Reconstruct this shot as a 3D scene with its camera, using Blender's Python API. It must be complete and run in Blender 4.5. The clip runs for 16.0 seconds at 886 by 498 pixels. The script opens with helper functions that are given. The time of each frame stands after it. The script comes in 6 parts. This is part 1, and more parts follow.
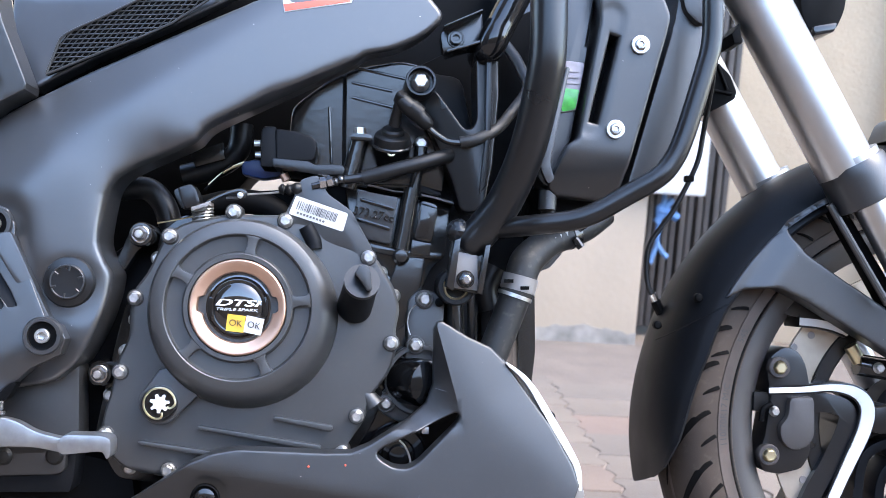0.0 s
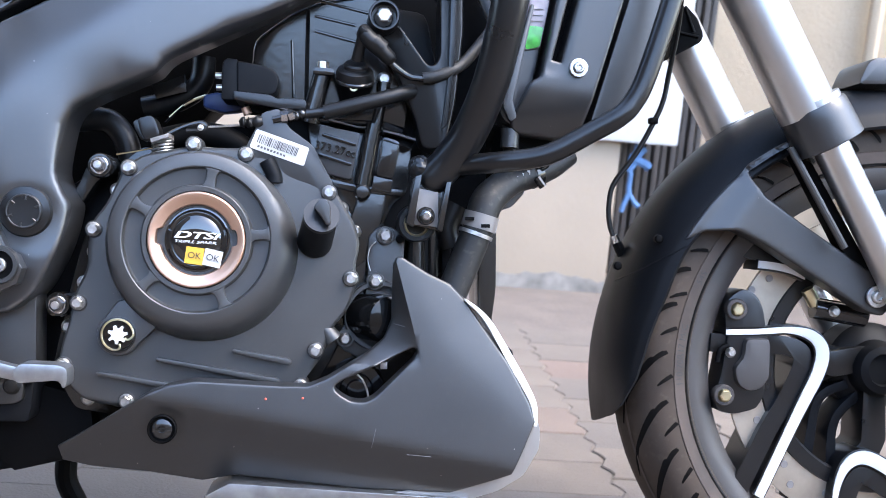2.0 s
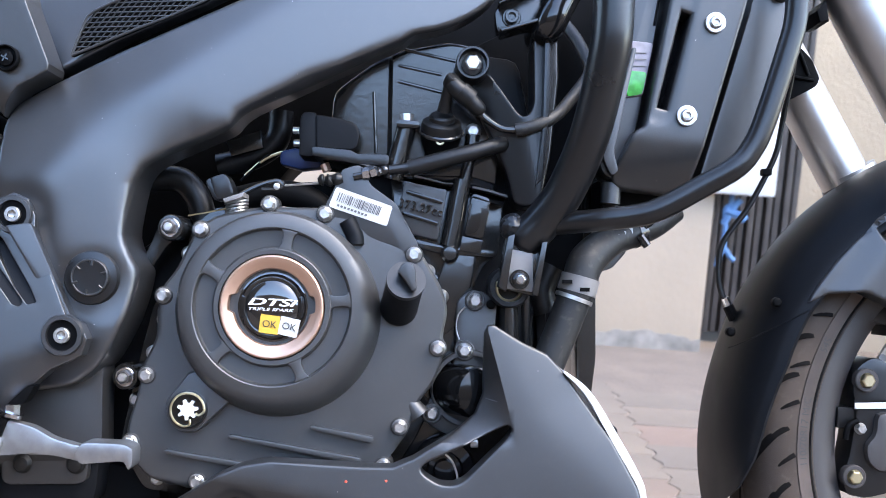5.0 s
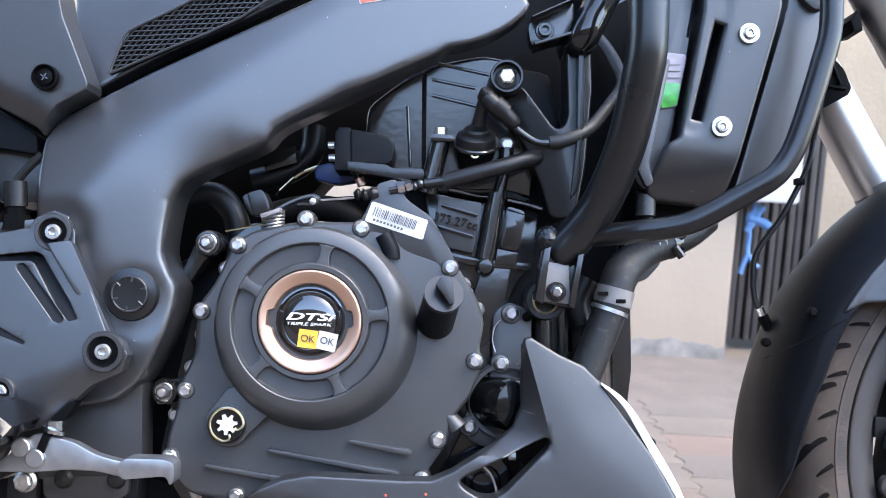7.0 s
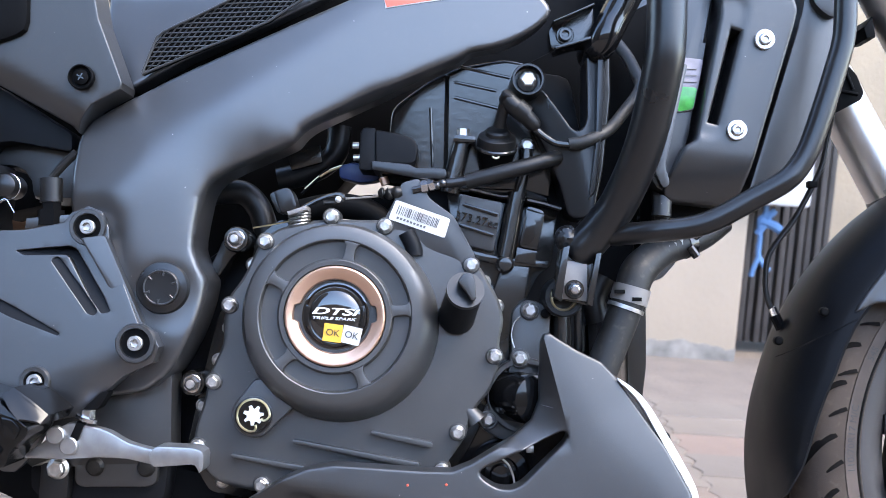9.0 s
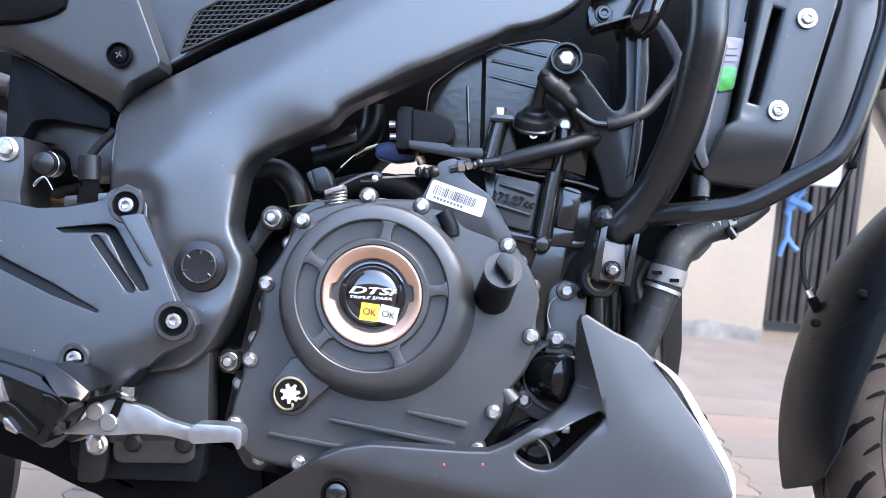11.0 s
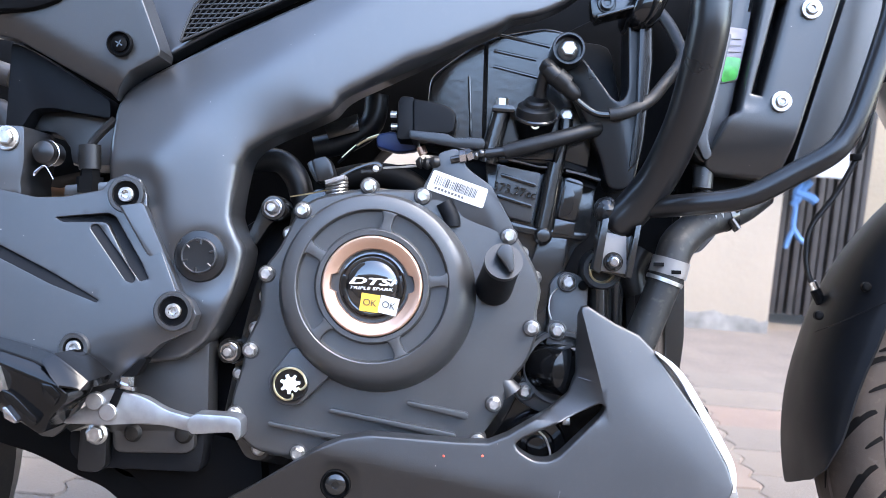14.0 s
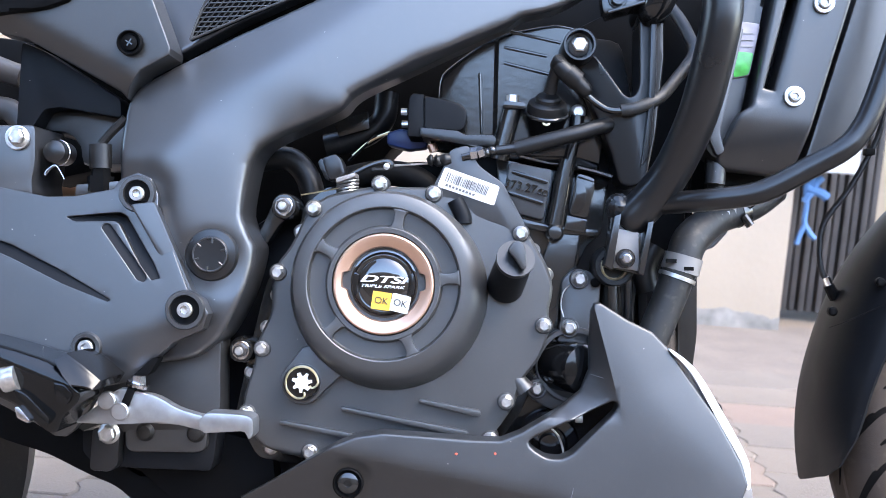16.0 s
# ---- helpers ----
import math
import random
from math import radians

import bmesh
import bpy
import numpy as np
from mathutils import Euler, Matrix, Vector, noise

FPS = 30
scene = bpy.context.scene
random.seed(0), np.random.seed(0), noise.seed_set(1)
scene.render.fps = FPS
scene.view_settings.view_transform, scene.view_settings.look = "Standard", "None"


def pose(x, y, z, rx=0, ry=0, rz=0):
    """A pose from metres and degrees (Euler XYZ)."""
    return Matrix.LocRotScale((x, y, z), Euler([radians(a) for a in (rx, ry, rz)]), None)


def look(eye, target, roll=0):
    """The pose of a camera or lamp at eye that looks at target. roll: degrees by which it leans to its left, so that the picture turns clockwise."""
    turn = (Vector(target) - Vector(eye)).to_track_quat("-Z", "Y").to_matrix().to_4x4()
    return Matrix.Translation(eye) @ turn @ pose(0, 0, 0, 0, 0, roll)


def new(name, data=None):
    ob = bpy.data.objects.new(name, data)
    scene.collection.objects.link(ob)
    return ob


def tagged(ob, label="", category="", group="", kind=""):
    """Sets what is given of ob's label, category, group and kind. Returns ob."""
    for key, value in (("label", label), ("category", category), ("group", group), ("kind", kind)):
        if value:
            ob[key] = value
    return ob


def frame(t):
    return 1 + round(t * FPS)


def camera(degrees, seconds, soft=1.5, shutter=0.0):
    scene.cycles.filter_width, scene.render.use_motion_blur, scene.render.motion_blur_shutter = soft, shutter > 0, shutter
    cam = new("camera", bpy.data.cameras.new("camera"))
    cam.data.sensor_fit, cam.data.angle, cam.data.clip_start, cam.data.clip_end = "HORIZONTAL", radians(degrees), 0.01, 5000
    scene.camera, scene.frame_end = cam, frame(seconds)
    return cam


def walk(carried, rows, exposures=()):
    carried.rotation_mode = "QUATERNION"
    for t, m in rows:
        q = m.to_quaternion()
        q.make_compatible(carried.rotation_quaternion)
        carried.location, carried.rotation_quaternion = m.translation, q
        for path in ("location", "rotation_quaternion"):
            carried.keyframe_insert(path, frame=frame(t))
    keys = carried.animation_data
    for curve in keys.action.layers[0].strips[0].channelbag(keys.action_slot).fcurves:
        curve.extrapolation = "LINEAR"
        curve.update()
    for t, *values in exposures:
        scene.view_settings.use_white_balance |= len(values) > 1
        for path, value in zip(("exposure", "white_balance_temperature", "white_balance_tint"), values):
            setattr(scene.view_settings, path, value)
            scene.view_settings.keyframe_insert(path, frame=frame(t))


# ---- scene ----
cam = camera(44.2, 16.0, 0.55)
cam.data.dof.use_dof, cam.data.dof.focus_distance, cam.data.dof.aperture_fstop = True, 1.05, 9.0
# the motorcycle leans on its side stand, away from the camera; its own axes: x ahead, y to its left, z up
BIKE = Matrix.Translation((0, 0, 0.3817)) @ pose(0, 0, 0, -9.5) @ pose(0, 0, 0, 0, -3.0)
PATH = [
    (0, (0.114, -1.054, 0.041), (0.269, 0.939, 0.106), 0.4),
    (0.5, (0.119, -1.058, 0.042), (0.308, 0.932, 0.111), 0.2),
    (1, (0.116, -1.058, 0.035), (0.308, 0.932, 0.091), -0.3),
    (1.5, (0.114, -1.055, 0.038), (0.286, 0.937, 0.083), -0.1),
    (2, (0.131, -1.056, 0.027), (0.328, 0.934, 0.003), 1.3),
    (2.5, (0.133, -1.052, 0.026), (0.295, 0.941, 0.045), -0.3),
    (3, (0.131, -1.033, 0.021), (0.262, 0.962, 0.04), -1.0),
    (3.5, (0.136, -0.969, 0.021), (0.238, 1.028, 0.034), -0.2),
    (4, (0.128, -0.967, 0.025), (0.213, 1.031, 0.045), 0.6),
    (4.5, (0.129, -0.965, 0.035), (0.188, 1.033, 0.092), 1.1),
    (7, (0.109, -0.969, 0.043), (0.126, 1.029, 0.126), 0.5),
    (7.5, (0.119, -0.967, 0.037), (0.142, 1.031, 0.125), 0.1),
    (8, (0.117, -0.965, 0.032), (0.146, 1.035, 0.061), 0.3),
    (8.5, (0.111, -0.999, 0.035), (0.167, 0.998, 0.131), -0.2),
    (9, (0.097, -0.997, 0.038), (0.098, 1.001, 0.124), 1.0),
    (11.5, (0.082, -0.995, 0.041), (0.042, 1.004, 0.078), 1.4),
    (12, (0.087, -0.996, 0.041), (0.041, 1.004, 0.074), 1.5),
    (12.5, (0.09, -0.993, 0.04), (0.041, 1.006, 0.07), 1.7),
    (13, (0.091, -0.995, 0.044), (0.044, 1.004, 0.067), 1.9),
    (13.5, (0.086, -0.993, 0.043), (0.044, 1.007, 0.066), 1.8),
    (14, (0.088, -0.991, 0.041), (0.039, 1.008, 0.066), 1.6),
    (14.5, (0.089, -0.991, 0.041), (0.035, 1.008, 0.067), 1.2),
    (15, (0.09, -0.992, 0.041), (0.038, 1.007, 0.07), 1.4),
    (15.5, (0.093, -0.989, 0.036), (0.041, 1.01, 0.066), 1.2),
    (16, (0.086, -0.988, 0.04), (0.02, 1.011, 0.062), 1.3),
]
walk(cam, [(t, BIKE @ look(eye, target, roll)) for t, eye, target, roll in PATH], ((0, 3.09), (4.7, 3.03), (9.2, 3.10), (11.3, 3.36), (16, 3.36)))

# ---- light ----
world = bpy.data.worlds.new("world")
scene.world = world
world.use_nodes = True
wn = world.node_tree.nodes
sky = wn.new("ShaderNodeTexSky")
sky.sky_type = "NISHITA"
sky.sun_disc = False
SUN_EL, SUN_AZ = 55, 118
sky.sun_elevation, sky.sun_rotation = radians(SUN_EL), radians(SUN_AZ)
sky.air_density, sky.dust_density, sky.ozone_density = 1.0, 1.1, 1.3
wn["Background"].inputs[1].default_value = 0.182
world.node_tree.links.new(sky.outputs[0], wn["Background"].inputs[0])
sun = new("sun", bpy.data.lights.new("sun", "SUN"))
sun.data.energy, sun.data.angle, sun.data.color = 0.42, radians(28), (1.0, 0.92, 0.82)
el, az = radians(SUN_EL), radians(SUN_AZ)
sun.matrix_world = look((math.sin(az) * math.cos(el) * 10, math.cos(az) * math.cos(el) * 10, math.sin(el) * 10), (0, 0, 0))


# ---- materials ----
def mat(name, color, rough=0.5, metal=0.0, grain=900, bump=0.15, var=0.12, wear=25, coat=0.0, spec=0.5, dust=0.0, dist=0.0006, specks=0.0, ior=1.5):
    m = bpy.data.materials.new(name)
    m.use_nodes = True
    nt = m.node_tree
    n, link = nt.nodes, nt.links.new
    b = n["Principled BSDF"]
    tc = n.new("ShaderNodeTexCoord")
    big, fine = n.new("ShaderNodeTexNoise"), n.new("ShaderNodeTexNoise")
    big.inputs["Scale"].default_value, big.inputs["Detail"].default_value = wear, 6
    fine.inputs["Scale"].default_value, fine.inputs["Detail"].default_value = grain, 3
    for t in (big, fine):
        link(tc.outputs["Object"], t.inputs["Vector"])
    ramp = n.new("ShaderNodeMapRange")
    ramp.inputs[1].default_value, ramp.inputs[2].default_value = 0.3, 0.7
    ramp.inputs[3].default_value, ramp.inputs[4].default_value = 1 - var, 1 + var
    link(big.outputs[0], ramp.inputs[0])
    mul = n.new("ShaderNodeVectorMath")
    mul.operation = "SCALE"
    mul.inputs[0].default_value = color
    link(ramp.outputs[0], mul.inputs["Scale"])
    out = mul.outputs[0]
    if dust:
        spots = n.new("ShaderNodeTexNoise")
        spots.inputs["Scale"].default_value, spots.inputs["Detail"].default_value = 140, 4
        link(tc.outputs["Object"], spots.inputs["Vector"])
        cut = n.new("ShaderNodeMapRange")
        cut.inputs[1].default_value, cut.inputs[2].default_value = 0.56, 0.8
        cut.inputs[4].default_value = dust
        link(spots.outputs[0], cut.inputs[0])
        mix = n.new("ShaderNodeMix")
        mix.data_type = "RGBA"
        mix.inputs["B"].default_value = (0.36, 0.31, 0.25, 1)
        link(cut.outputs[0], mix.inputs["Factor"])
        link(out, mix.inputs["A"])
        out = mix.outputs["Result"]
    if specks:
        cell = n.new("ShaderNodeTexVoronoi")
        cell.inputs["Scale"].default_value = 75
        link(tc.outputs["Object"], cell.inputs["Vector"])
        size = n.new("ShaderNodeMath")
        size.operation, size.inputs[1].default_value = "MULTIPLY", specks
        pick = n.new("ShaderNodeSeparateColor")
        link(cell.outputs["Color"], pick.inputs[0])
        link(pick.outputs[0], size.inputs[0])
        dot = n.new("ShaderNodeMath")
        dot.operation = "LESS_THAN"
        link(cell.outputs["Distance"], dot.inputs[0])
        link(size.outputs[0], dot.inputs[1])
        mix = n.new("ShaderNodeMix")
        mix.data_type = "RGBA"
        mix.inputs["B"].default_value = (0.42, 0.37, 0.32, 1)
        link(dot.outputs[0], mix.inputs["Factor"])
        link(out, mix.inputs["A"])
        out = mix.outputs["Result"]
    link(out, b.inputs["Base Color"])
    rr = n.new("ShaderNodeMapRange")
    rr.inputs[3].default_value, rr.inputs[4].default_value = rough * 0.85, min(1, rough * 1.15)
    link(big.outputs[0], rr.inputs[0])
    link(rr.outputs[0], b.inputs["Roughness"])
    b.inputs["Metallic"].default_value = metal
    b.inputs["IOR"].default_value = ior
    b.inputs["Coat Weight"].default_value = coat
    b.inputs["Specular IOR Level"].default_value = spec
    if bump:
        bp = n.new("ShaderNodeBump")
        bp.inputs["Strength"].default_value, bp.inputs["Distance"].default_value = bump, dist
        link(fine.outputs[0], bp.inputs["Height"])
        link(bp.outputs[0], b.inputs["Normal"])
    return m


SATIN = mat("satin_black_paint", (0.014, 0.0143, 0.0155), 0.34, 0.0, dust=0.012, bump=0.04, spec=0.60, specks=0.045, ior=1.72)
MATTE = mat("matte_black_plastic", (0.013, 0.013, 0.0135), 0.40, 0.0, bump=0.08, dust=0.015, spec=0.6, specks=0.04, ior=1.6)
COVER = mat("powder_coated_black", (0.026, 0.026, 0.026), 0.43, 0.0, grain=1600, bump=0.14, dust=0.015, spec=0.65, specks=0.03, ior=1.58)
CAST = mat("cast_black_alloy", (0.010, 0.0098, 0.0096), 0.19, 0.0, grain=170, bump=0.12, dist=0.0010, dust=0.008, spec=0.58, ior=1.55)
GUARD = mat("black_tube_paint", (0.006, 0.006, 0.0065), 0.29, 0.0, bump=0.06, dust=0.005, spec=0.48)
FENDER = mat("matte_black_mudguard", (0.0055, 0.0060, 0.0072), 0.46, 0.0, bump=0.06, dust=0.006, spec=0.20, specks=0.03, ior=1.36)
# near-black, for black plastic parts and for shade painted into gaps and recesses
DARK = mat("black_plastic_and_gap_shade", (0.0016, 0.0016, 0.0018), 0.6, bump=0.1, spec=0.08)
RUBBER = mat("black_rubber", (0.007, 0.0068, 0.0068), 0.40, bump=0.15, dust=0.03, spec=0.3)
BADGE = mat("polished_black_badge", (0.006, 0.006, 0.0065), 0.06, bump=0.0, spec=0.8, coat=0.8)
PEG = mat("gloss_black_rubber", (0.004, 0.004, 0.0042), 0.12, bump=0.02, spec=0.30)
GLOSS = mat("gloss_black", (0.006, 0.006, 0.0065), 0.13, bump=0.0, coat=0.15)
HOSE = mat("scuffed_hose_rubber", (0.016, 0.0155, 0.015), 0.5, bump=0.15, dust=0.12, spec=0.4)
PRIMER = mat("bare_grey_primer", (0.21, 0.195, 0.185), 0.5, 0.3, bump=0.15, var=0.2, dust=0.05)
NUT = mat("dark_zinc", (0.50, 0.50, 0.52), 0.22, 1.0, bump=0.05)
STEEL = mat("zinc_steel", (0.52, 0.51, 0.495), 0.33, 0.9, bump=0.15, var=0.25, wear=180)
ALLOY = mat("brushed_alloy", (0.33, 0.33, 0.33), 0.36, 0.9, bump=0.15, var=0.2, wear=60)
CHROME = mat("polished_fork_tube", (0.52, 0.512, 0.50), 0.36, 1.0, bump=0.0, var=0.04)
COPPER = mat("anodised_bronze", (0.56, 0.36, 0.26), 0.40, 0.9, bump=0.03, var=0.05)
BRASS = mat("yellow_zinc", (0.62, 0.55, 0.36), 0.3, 1.0, bump=0.1, var=0.2)
TYRE = mat("tyre_rubber", (0.050, 0.037, 0.028), 0.66, bump=0.3, wear=12, var=0.3, dust=0.06, spec=0.22)
DUSTY = mat("dusty_rubber", (0.062, 0.046, 0.037), 0.75, bump=0.3, wear=30, var=0.35)
DISC = mat("brake_disc_steel", (0.43, 0.375, 0.305), 0.36, 0.8, bump=0.1, var=0.2)
GREY = mat("grey_cast_alloy", (0.040, 0.036, 0.034), 0.5, 0.0, bump=0.3)
WHITE = mat("white_decal", (0.70, 0.69, 0.67), 0.4, bump=0.0, var=0.03)
SILVER = mat("silver_paint", (0.33, 0.322, 0.312), 0.3, 0.6, bump=0.0, var=0.04)
PAPER = mat("white_paper_label", (0.46, 0.455, 0.44), 0.6, bump=0.0, var=0.03)
YELLOW = mat("yellow_paper_label", (0.58, 0.34, 0.035), 0.5, bump=0.0, var=0.05)
INK_GREY = mat("thin_print", (0.08, 0.08, 0.085), 0.6, bump=0.0)
INK = mat("black_ink", (0.02, 0.02, 0.02), 0.6, bump=0.0)
RED = mat("red_label", (0.62, 0.09, 0.05), 0.4, bump=0.0, var=0.15)
GREEN = mat("green_coolant", (0.05, 0.33, 0.05), 0.25, bump=0.0, var=0.3, wear=120, coat=0.3)
CLOUDY = mat("cloudy_plastic", (0.25, 0.22, 0.24), 0.35, bump=0.0, var=0.2, wear=90)
BLUE = mat("blue_plastic", (0.006, 0.03, 0.14), 0.4, bump=0.05)
PLASTER = mat("white_plaster", (0.285, 0.228, 0.172), 0.9, grain=60, bump=0.25, var=0.07, wear=4, dust=0.12, dist=0.003)
BEIGE = mat("beige_render", (0.38, 0.295, 0.205), 0.9, grain=120, bump=0.5, var=0.10, wear=3, dist=0.004)
SHEET = mat("dark_painted_sheet", (0.040, 0.034, 0.032), 0.6, bump=0.2, var=0.3, wear=14)
SLAB = mat("white_painted_steel", (0.47, 0.46, 0.445), 0.5, bump=0.05, var=0.04)
CEMENT = mat("grey_cement", (0.125, 0.10, 0.082), 0.9, grain=80, bump=0.6, var=0.18, wear=9, dist=0.004)
EARTH = mat("assumed_dark_earth", (0.13, 0.10, 0.075), 0.95, grain=90, bump=0.6, var=0.25, wear=5, dist=0.006)
PAVER = mat("concrete_paver", (0.142, 0.115, 0.094), 0.9, grain=220, bump=0.6, var=0.16, wear=7, dist=0.002)
YARD = mat("unseen_beige_wall", (0.40, 0.29, 0.20), 0.9, grain=60, bump=0.5, var=0.2, wear=3, dist=0.004)
DARK_BLOCKER = mat("dark_reflection_blocker", (0.04, 0.035, 0.032), 0.9, grain=60, bump=0.5, var=0.2, wear=3, dist=0.004)
CORD = mat("blue_cord", (0.08, 0.17, 0.33), 0.7, bump=0.2)


# ---- shapes ----
def link_mesh(name, bm, material, parent=None, label="", smooth=30):
    me = bpy.data.meshes.new(name)
    bmesh.ops.recalc_face_normals(bm, faces=bm.faces[:])
    bm.to_mesh(me)
    bm.free()
    me.materials.append(material)
    if smooth:
        for p in me.polygons:
            p.use_smooth = True
        me.set_sharp_from_angle(angle=radians(smooth))
    ob = new(name, me)
    ob.parent = parent
    if label:
        tagged(ob, label)
    return ob


part = link_mesh


def cat(pts, n=6, closed=False):
    """A smooth line through points of any dimension."""
    p = np.array(pts, float)
    k = len(p)
    out = []
    for i in range(k if closed else k - 1):
        a, b, c, d = (p[(i + j) % k] if closed else p[min(max(i + j, 0), k - 1)] for j in (-1, 0, 1, 2))
        for s in np.arange(n) / n:
            out.append(0.5 * (2 * b + (c - a) * s + (2 * a - 5 * b + 4 * c - d) * s**2 + (3 * b - a - 3 * c + d) * s**3))
    if not closed:
        out.append(p[-1])
    return np.array(out)


def flat(pts):
    return [(p[0], p[-1]) for p in pts]


def fillet(pts, r, n=4):
    """Round the corners of a closed outline."""
    p = np.array(flat(pts), float)
    out = []
    k = len(p)
    for i in range(k):
        a, b, c = p[i - 1], p[i], p[(i + 1) % k]
        u, v = a - b, c - b
        lu, lv = np.linalg.norm(u), np.linalg.norm(v)
        d = min(r, lu * 0.45, lv * 0.45)
        s, e = b + u / lu * d, b + v / lv * d
        for t in np.linspace(0, 1, n):
            out.append((1 - t) ** 2 * s + 2 * t * (1 - t) * b + t * t * e)
    return [tuple(q) for q in out]


def plate(outline, y0, y1, bevel=0.002, seg=2, bm=None):
    """An upright slab with the outline (x, z), from the near face y0 to the far face y1, its near edge rounded."""
    bm = bm or bmesh.new()
    vs = [bm.verts.new((p[0], y0, p[-1])) for p in outline]
    f = bm.faces.new(vs)
    ex = bmesh.ops.extrude_face_region(bm, geom=[f])
    for v in ex["geom"]:
        if isinstance(v, bmesh.types.BMVert):
            v.co.y = y1
    if bevel:
        bmesh.ops.bevel(bm, geom=list(f.edges), offset=bevel, segments=seg, profile=0.6, affect="EDGES", clamp_overlap=True)
    return bm


def seg_dist(q, poly):
    """Distance of points to a closed outline."""
    a = np.array(poly)
    b = np.roll(a, -1, axis=0)
    ab = b - a
    t = ((q[:, None, :] - a) * ab).sum(2) / np.maximum((ab**2).sum(1), 1e-12)
    near = a + np.clip(t, 0, 1)[..., None] * ab
    return np.sqrt(((q[:, None, :] - near) ** 2).sum(2)).min(1)


def moulded(outline, depth, edge=0.008, back=0.04, step=0.012, holes=(), drop=None, creases=()):
    """A moulded shell: its near face lies at y = depth(x, z), its rim rolls back over the width edge; holes go through, creases are lines of edges."""
    loops = [[(p[0], p[-1]) for p in loop] for loop in (outline, *holes)]
    bm = bmesh.new()
    if holes:
        edges = []
        for loop in loops:
            vs = [bm.verts.new((x, 0, z)) for x, z in loop]
            edges += [bm.edges.new((u, v)) for u, v in zip(vs, vs[1:] + vs[:1])]
        bmesh.ops.triangle_fill(bm, use_beauty=True, edges=edges)
    else:
        bm.faces.new([bm.verts.new((x, 0, z)) for x, z in loops[0]])
    inner = bm.faces[:]
    for w in (0.10, 0.18, 0.30, 0.44):
        bmesh.ops.inset_region(bm, faces=inner, thickness=edge * w, use_even_offset=False, use_boundary=True)
    bmesh.ops.triangulate(bm, faces=bm.faces[:])
    for axis in (0, 2):
        lo, hi = (fn(p[axis // 2] for p in loops[0]) for fn in (min, max))
        for c in np.arange(lo + step, hi, step):
            co, no = [0, 0, 0], [0, 0, 0]
            co[axis], no[axis] = c, 1
            bmesh.ops.bisect_plane(bm, geom=bm.verts[:] + bm.edges[:] + bm.faces[:], dist=1e-5, plane_co=co, plane_no=no)
    vs = bm.verts[:]
    q = np.array([(v.co.x, v.co.z) for v in vs])
    free = dict(zip(vs, np.min([seg_dist(q, loop) for loop in loops], axis=0) > edge * 1.05))
    slanted = [e for e in bm.edges if free[e.verts[0]] and free[e.verts[1]] and abs(e.verts[0].co.x - e.verts[1].co.x) > 1e-5 and abs(e.verts[0].co.z - e.verts[1].co.z) > 1e-5]
    bmesh.ops.dissolve_edges(bm, edges=slanted, use_verts=True)
    for (ax, az), (bx, bz) in creases:
        bmesh.ops.bisect_plane(bm, geom=bm.verts[:] + bm.edges[:] + bm.faces[:], dist=2e-5, plane_co=(ax, 0, az), plane_no=(az - bz, 0, bx - ax))
    vs = bm.verts[:]
    q = np.array([(v.co.x, v.co.z) for v in vs])
    d = np.min([seg_dist(q, loop) for loop in loops], axis=0)
    r = np.clip((edge - d) / edge, 0, 1)
    y = depth(q[:, 0], q[:, 1]) + (drop or edge) * (1 - np.sqrt(np.maximum(0, 1 - r**2)))
    for v, yy in zip(vs, y):
        v.co.y = yy
    rim = [e for e in bm.edges if e.is_boundary]
    ex = bmesh.ops.extrude_edge_only(bm, edges=rim)
    for v in ex["geom"]:
        if isinstance(v, bmesh.types.BMVert):
            v.co.y = max(back, v.co.y + 0.004)
    return bm


def soft(*planes, k=180.0):
    """The outer hull of several slopes, rounded where they meet."""
    s = np.array(planes)
    m = s.max(0)
    return m + np.log(np.exp(k * (s - m)).sum(0)) / k


def tube(pts, r, n=12, res=6, bm=None, caps=True):
    """A round tube along a smooth line; r may be one radius or one for each point."""
    bm = bm or bmesh.new()
    rr = np.array([r] * len(pts) if isinstance(r, (int, float)) else r, float)
    c = cat(np.c_[np.array(pts, float), rr], res) if len(pts) > 2 else np.c_[np.array(pts, float), rr]
    p, rad = c[:, :3], c[:, 3]
    t = np.gradient(p, axis=0)
    t /= np.linalg.norm(t, axis=1)[:, None]
    u = np.cross(t[0], (0, 1, 0.3))
    u /= np.linalg.norm(u)
    rings = []
    for i in range(len(p)):
        u = u - t[i] * (u @ t[i])
        u /= np.linalg.norm(u)
        w = np.cross(t[i], u)
        rings.append([bm.verts.new(p[i] + rad[i] * (math.cos(a) * u + math.sin(a) * w)) for a in np.arange(n) * 2 * math.pi / n])
    for a, b in zip(rings, rings[1:]):
        for i in range(n):
            bm.faces.new((a[i], a[(i + 1) % n], b[(i + 1) % n], b[i]))
    if caps:
        bm.faces.new(rings[0])
        bm.faces.new(rings[-1])
    return bm


def lathe(profile, center=(0, 0, 0), n=48, m=None, bm=None):
    """Turned about the y axis through center: profile of (radius, y); the axis is turned by m if given."""
    bm = bm or bmesh.new()
    rings = []
    for r, y in profile:
        if r < 1e-6:
            rings.append([bm.verts.new((0, y, 0))])
        else:
            rings.append([bm.verts.new((r * math.cos(a), y, r * math.sin(a))) for a in np.arange(n) * 2 * math.pi / n])
    for a, b in zip(rings, rings[1:]):
        if len(a) == 1 and len(b) == 1:
            continue
        for i in range(n):
            j = (i + 1) % n
